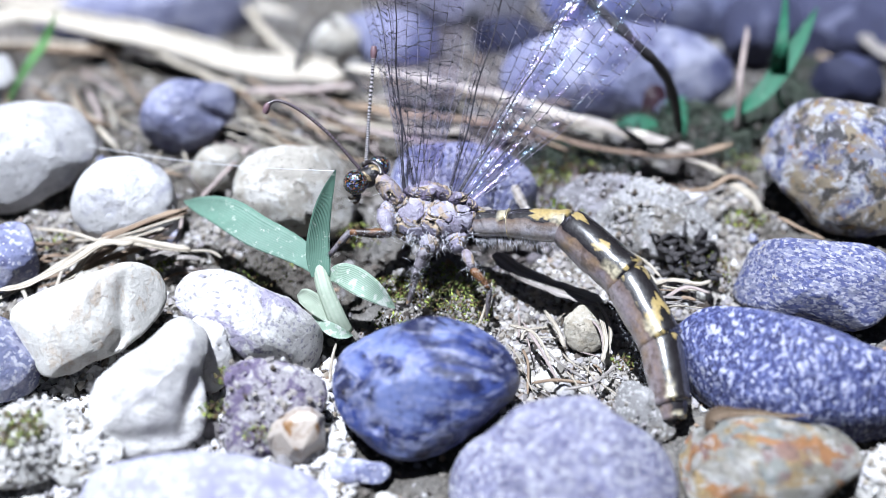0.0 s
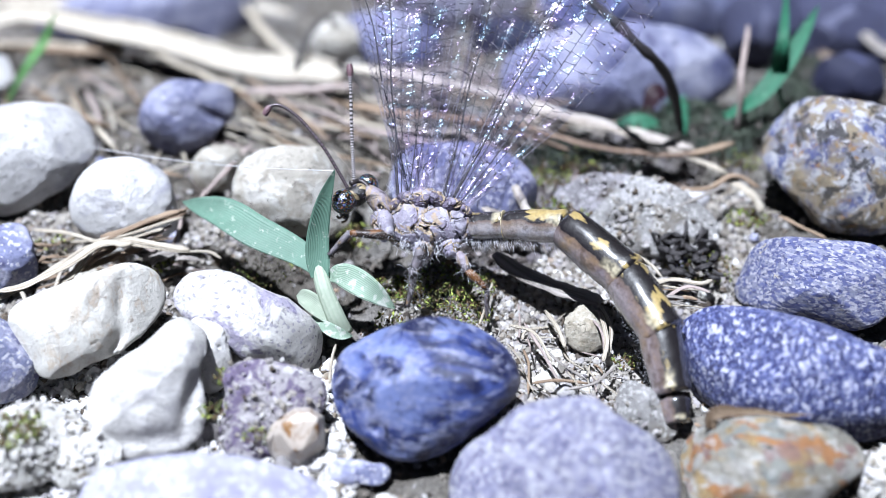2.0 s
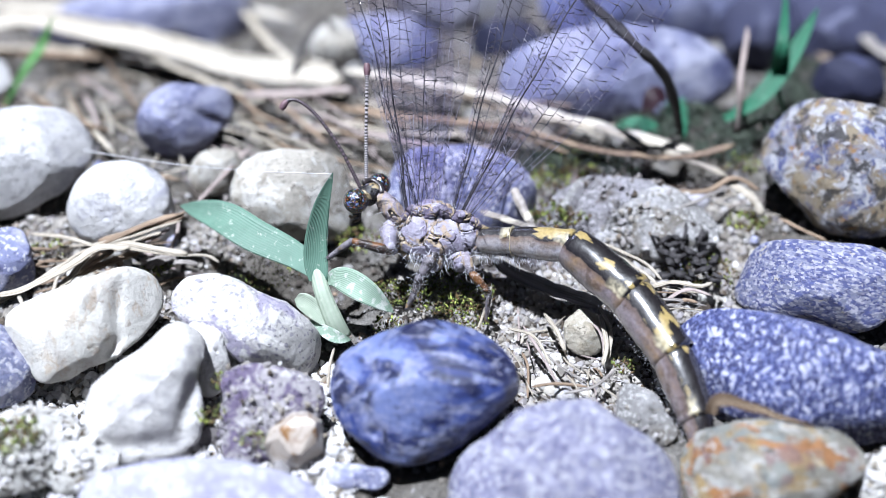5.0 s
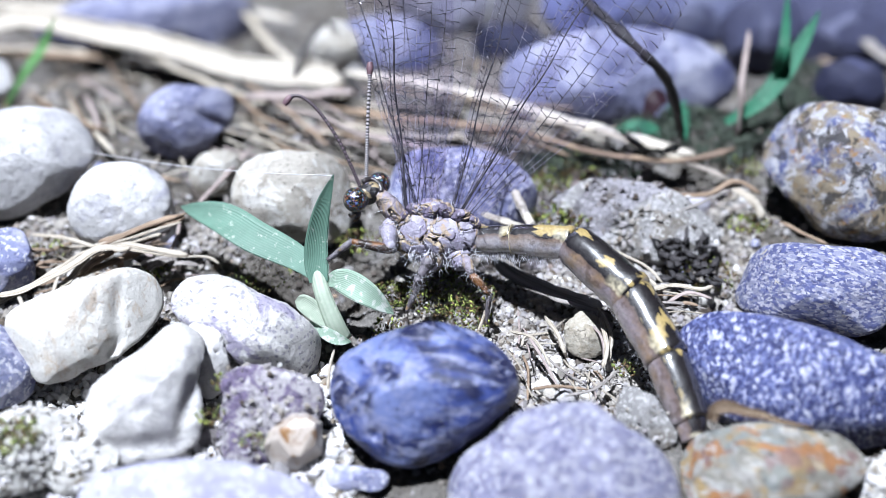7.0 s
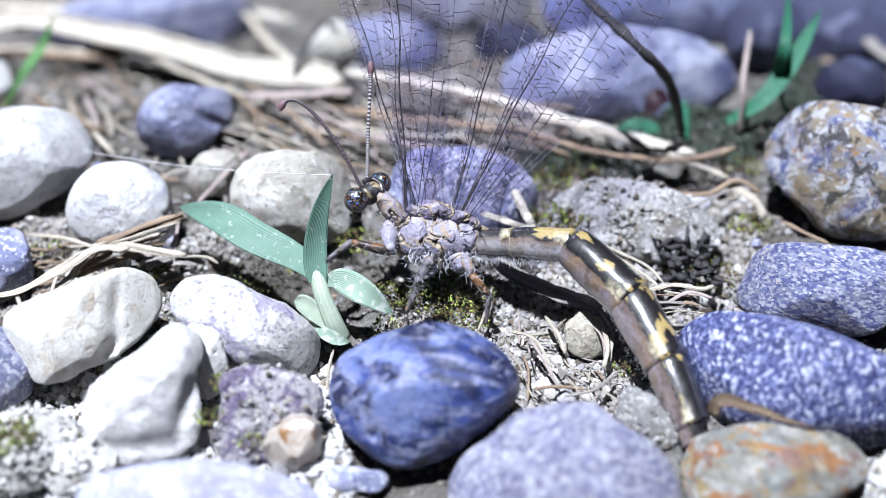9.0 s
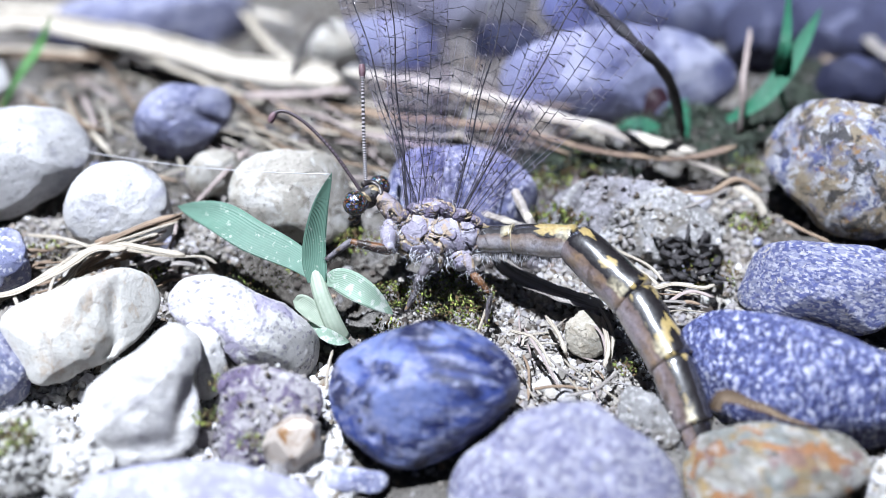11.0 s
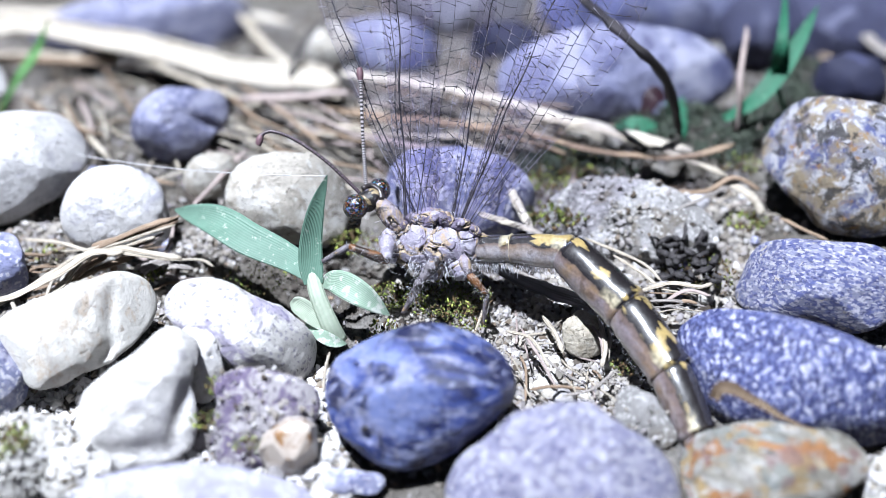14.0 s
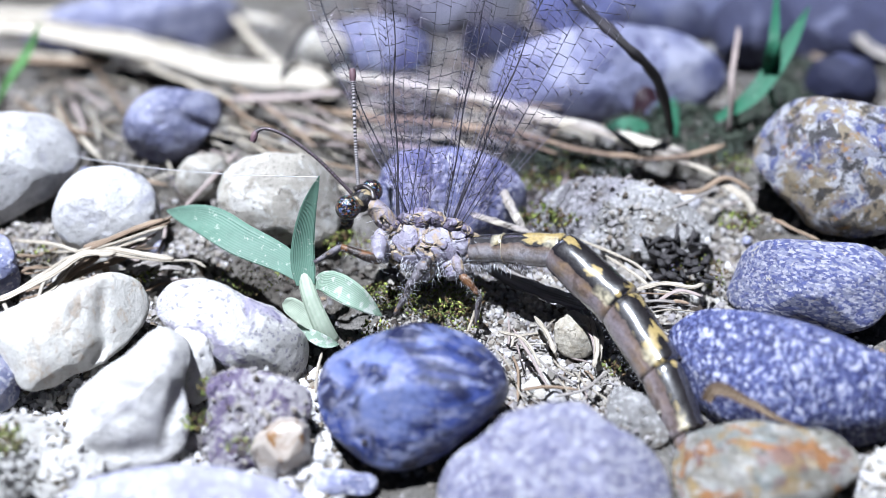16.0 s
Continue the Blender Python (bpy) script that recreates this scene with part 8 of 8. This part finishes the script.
    add_blob(bm, mmv(0.95, 0.55, -1.0), [1.05 * MM, 0.85 * MM, 1.15 * MM], Matrix.Rotation(radians(30), 3, "Z"), 24, 16, 0.10, 3)
    add_blob(bm, mmv(-0.05, -0.55, -0.9), [0.42 * MM, 0.72 * MM, 0.6 * MM], Matrix.Rotation(radians(10), 3, "Z"), 16, 10, 0.15, 4)
    head = part("head", bm, HEAD_CUTICLE, bug, "tan-grey head with a dark brow")
    head.location = HEAD_ROWS[10][1].translation
    parts["head"] = head
    for name, at, r in (("eye", (0, 0, 0), 0.92), ("eye", (1.62, 1.30, -2.1), 0.86)):
        bm = bmesh.new()
        add_blob(bm, (0, 0, 0), [r * MM] * 3, None, 28, 20)
        ob = part(name, bm, EYE, head, "glossy black iridescent eye")
        ob.location = mmv(*at)
    bm = bmesh.new()
    add_tube(bm, [p * MM for p in spline([(0.5, 1.35, -0.5), (1.1, 1.55, -0.9), (1.7, 1.2, -0.6), (1.9, 0.5, -0.2)], 12)], 0.2 * MM, 8)
    part("brow_band", bm, DARK, head, "black brow band")
    for k, q in enumerate(([(0.1, -0.9, -0.6), (-0.3, -1.2, -0.4), (-0.5, -1.05, -0.3)], [(0.3, -1.0, -1.0), (0.1, -1.4, -0.9), (-0.2, -1.5, -0.8)])):
        bm = bmesh.new()
        add_tube(bm, [p * MM for p in spline(q, 8)], 0.09 * MM, 8)
        part("palp", bm, SUTURE, head)
    parts["antenna_a"] = antenna(head, [(0.33, 0.98, 0), (-0.15, 2.1, 0.1), (-1.15, 4.2, 0.2), (-2.55, 6.3, 0.2), (-3.75, 7.4, 0.2), (-4.6, 7.5, 0.2), (-5.15, 6.9, 0.2)], "banded dark purple antenna with a hooked club", DIM_BAND)
    parts["antenna_b"] = antenna(head, [(0.72, 1.36, -1.0), (0.75, 3.0, -1.1), (0.80, 5.2, -1.2), (0.95, 8.5, -1.2), (1.0, 10.2, -1.2)], "banded black and white upright antenna", BAND)
    lengths = (2.49, 4.44, 5.82, 5.17, 4.61, 1.5)
    radii = ((1.02, 1.05), (1.08, 1.30), (1.62, 1.72), (1.70, 1.62), (1.56, 1.30), (1.18, 0.80))
    parts["abdomen"] = [abdomen_segment(bug, k, l, *r, k == 0) for k, (l, r) in enumerate(zip(lengths, radii))]
    parts["legs"] = [
        leg(bug, "hairy foreleg reaching onto a leaf", [(-3.35, 0.1, 1.5), (-3.25, -1.35, 2.0), (-6.0, -0.75, 2.2), (-7.75, -2.1, 2.0)], (0.52, 0.32, 0.22), (DUSTY, LEG_BROWN, LEG_MOTTLED), 60),
        leg(bug, "pale hairy middle leg standing on moss", [(-0.2, -1.9, 1.7), (-1.1, -3.3, 1.8), (-1.5, -4.6, 1.2), (-2.1, -5.9, 0.6)], (0.42, 0.30, 0.20), (LEG_MOTTLED, LEG_MOTTLED, LEG_MOTTLED), 70),
        leg(bug, "amber brown hind leg standing on soil", [(2.2, -2.0, 1.4), (2.7, -3.2, 1.9), (3.95, -4.6, 1.9), (3.7, -6.9, 1.0)], (0.36, 0.28, 0.17), (TAN_CUTICLE, LEG_BROWN, LEG_MOTTLED), 80)]
    parts["wings"] = []
    for k, (hinge, l, wd, dark) in enumerate(WINGS):
        ob = wing(bug, l, wd, 90 + k, "long clear forewing with dark netted veins" if k % 2 == 0 else "long clear hindwing with dark netted veins", dark)
        parts["wings"].append((ob, hinge))
    return bug, parts


# hinge (mm), length, width, which lanes are dark
WINGS = [((-1.4, 1.3, 1.0), 33.0, 9.2, (True, True)), ((2.4, 1.2, 1.0), 31.0, 7.6, (True, True)),
         ((-0.6, 1.6, -0.8), 33.0, 9.2, (False, True)), ((1.8, 1.4, -0.8), 31.0, 8.2, (False, True))]
# for each wing, rows of seconds, heading in the flank's plane (degrees), lean towards the flank's side, twist
WING_ROWS = [
    [(0, 83, 3, 8), (0.5, 83, -5, 6), (1.0, 83, -9, 4), (2.0, 83, -9, 4), (2.5, 84, 3, 8), (4, 86, 3, 8), (7, 84.5, 3, 8), (8.5, 82, 3, 8), (11.5, 85, 3, 8), (13, 82, 3, 8), (16, 81, 3, 8)],
    [(0, 50, -5, -2), (0.5, 50, -5, -2), (1.0, 52, -5, -4), (2.0, 52, -5, -4), (2.5, 52, 4, 12), (4, 55, 4, 14), (7, 50.5, 4, 14), (8.5, 54, 4, 14), (11.5, 53, 2, 12), (14, 58, 4, 14), (16, 59, 4, 14)],
    [(0, 92, -4, 14), (1.5, 93, -6, 14), (4, 95.5, -4, 14), (7, 96, -4, 14), (8.5, 97, -4, 14), (11.5, 97.5, -4, 14), (14, 101, -4, 14), (16, 102, -4, 14)],
    [(0, 66, -2, 20), (0.5, 66, -6, 6), (1.0, 66, -7, 2), (2.0, 67, -7, 2), (2.5, 66, 0, 20), (7, 66, 0, 20), (11.5, 67, 0, 20), (14, 70, 0, 20), (16, 70, 0, 20)],
]


def fluttering(rows, seed):
    """The rows at quarter seconds, with the small tremble of the wings added."""
    out = []
    for i in range(65):
        t = i * 0.25
        k = max(j for j in range(len(rows) - 1) if rows[j][0] <= t)
        a, b = rows[k], rows[k + 1]
        u = (t - a[0]) / (b[0] - a[0])
        shake = Vector((noise.noise(Vector((t * 2.3, seed, 0))), noise.noise(Vector((t * 2.9, seed, 5))), noise.noise(Vector((t * 2.1, seed, 9)))))
        out.append((t, a[1] + u * (b[1] - a[1]) + 1.2 * shake.x, a[2] + u * (b[2] - a[2]) + 1.5 * shake.y, a[3] + u * (b[3] - a[3]) + 3.0 * shake.z))
    return out


ANTLION, BUG = build_antlion()


def build_flake():
    """A curled dry leaf scrap on the rusty stone, pushed up by the tail."""
    base = FLAKE[0]
    bm = bmesh.new()
    add_blade(bm, [Vector(p) - Vector(base) for p in FLAKE], 0.85, 0.45, Vector((0.25, -0.55, 0.80)), 0.14, 26, 0.30, 0.95)
    for v in bm.verts:
        v.co += noise.noise_vector(v.co * 600) * 0.22 * MM
    ob = part("leaf_scrap", bm, FLAKE_MAT)
    ob.location = Vector(base) * MM
    return tagged(ob, "curled dry brown leaf scrap on a rusty stone", "leaf")


def build_mite():
    """A tiny dark mite that creeps over the blue pebble."""
    bm = bmesh.new()
    add_blob(bm, mmv(0, 0, 0.12), [0.20 * MM, 0.15 * MM, 0.13 * MM], None, 14, 10, 0.1)
    ob = tagged(part("mite", bm, DARK), "tiny dark round mite on a blue pebble", "mite")
    for k in range(8):
        a = radians(25 + 43 * k)
        bm = bmesh.new()
        add_tube(bm, [mmv(0.12 * math.cos(a), 0.10 * math.sin(a), 0.12), mmv(0.24 * math.cos(a), 0.22 * math.sin(a), 0.14), mmv(0.32 * math.cos(a), 0.30 * math.sin(a), 0.0)], 0.014 * MM, 5)
        part("leg", bm, DARK, ob)
    return ob


FLAKE_MAT = straw_mat("brown_leaf_scrap", (0.13, 0.08, 0.045), (0.50, 0.40, 0.29), (0.03, 0.02, 0.015), 4.0)
LEAF_SCRAP, MITE = build_flake(), build_mite()


# ---------------------------------------------------------------- what moves
def leg_pose(t, rows_at, foot0, hip0):
    """The foot stays where it stands while the hip follows the body: foot in the body's space at t, and the turn that points the leg at its hip."""
    drift = rows_at[t] - rows_at[7.0]
    foot = foot0 - drift
    want = hip0 + drift
    turn = hip0.rotation_difference(want)
    return Matrix.LocRotScale(foot, turn, None)


def motions():
    walk(LEAF_SCRAP, FLAKE_ROWS)
    walk(MITE, MITE_ROWS)
    walk(ANTLION, BODY_ROWS)
    inv = BODY_ROWS[0][1].to_quaternion().inverted()
    drift = {t: inv @ m.translation for t, m in BODY_ROWS}
    walk(BUG["head"], HEAD_ROWS)
    mid = HEAD_ROWS[10][1].translation
    walk(BUG["pronotum"], [(t, Matrix.LocRotScale(mmv(-3.15, 1.6, 0.55) + 0.5 * (m.translation - mid), Euler((0, 0, -50 * (m.translation.y - mid.y))), None)) for t, m in HEAD_ROWS])
    for ob, rows in zip(BUG["abdomen"], ABDOMEN_ROWS):
        walk(ob, rows)
    for ob, foot, hip in BUG["legs"]:
        walk(ob, [(t, leg_pose(t, drift, foot, hip)) for t in drift])
    for (ob, hinge), rows in zip(BUG["wings"], [fluttering(r, 3.0 * i) for i, r in enumerate(WING_ROWS)]):
        walk(ob, [(t, Matrix.Translation(mmv(*hinge)) @ pose(0, 0, 0, 0, 0, a) @ pose(0, 0, 0, 0, -lean, 0) @ pose(0, 0, 0, twist, 0, 0)) for t, a, lean, twist in rows])
    for name, rows in (("antenna_a", ANTENNA_A), ("antenna_b", ANTENNA_B)):
        at = BUG[name].location.copy()
        walk(BUG[name], [(t, Matrix.Translation(at) @ pose(0, 0, 0, 0, 0, a)) for t, a in rows])


ANTENNA_A = [(0, 17), (0.5, 10), (1.5, -1), (2.0, 6), (3.5, 5), (7.0, 0), (9.0, 4), (12.5, 16), (14.5, 22), (16, 19)]
ANTENNA_B = [(0, -2), (1.5, 4), (3.5, 3), (7.0, 0), (9.0, 0), (12.5, 6), (14.5, 4), (16, 4)]
motions()
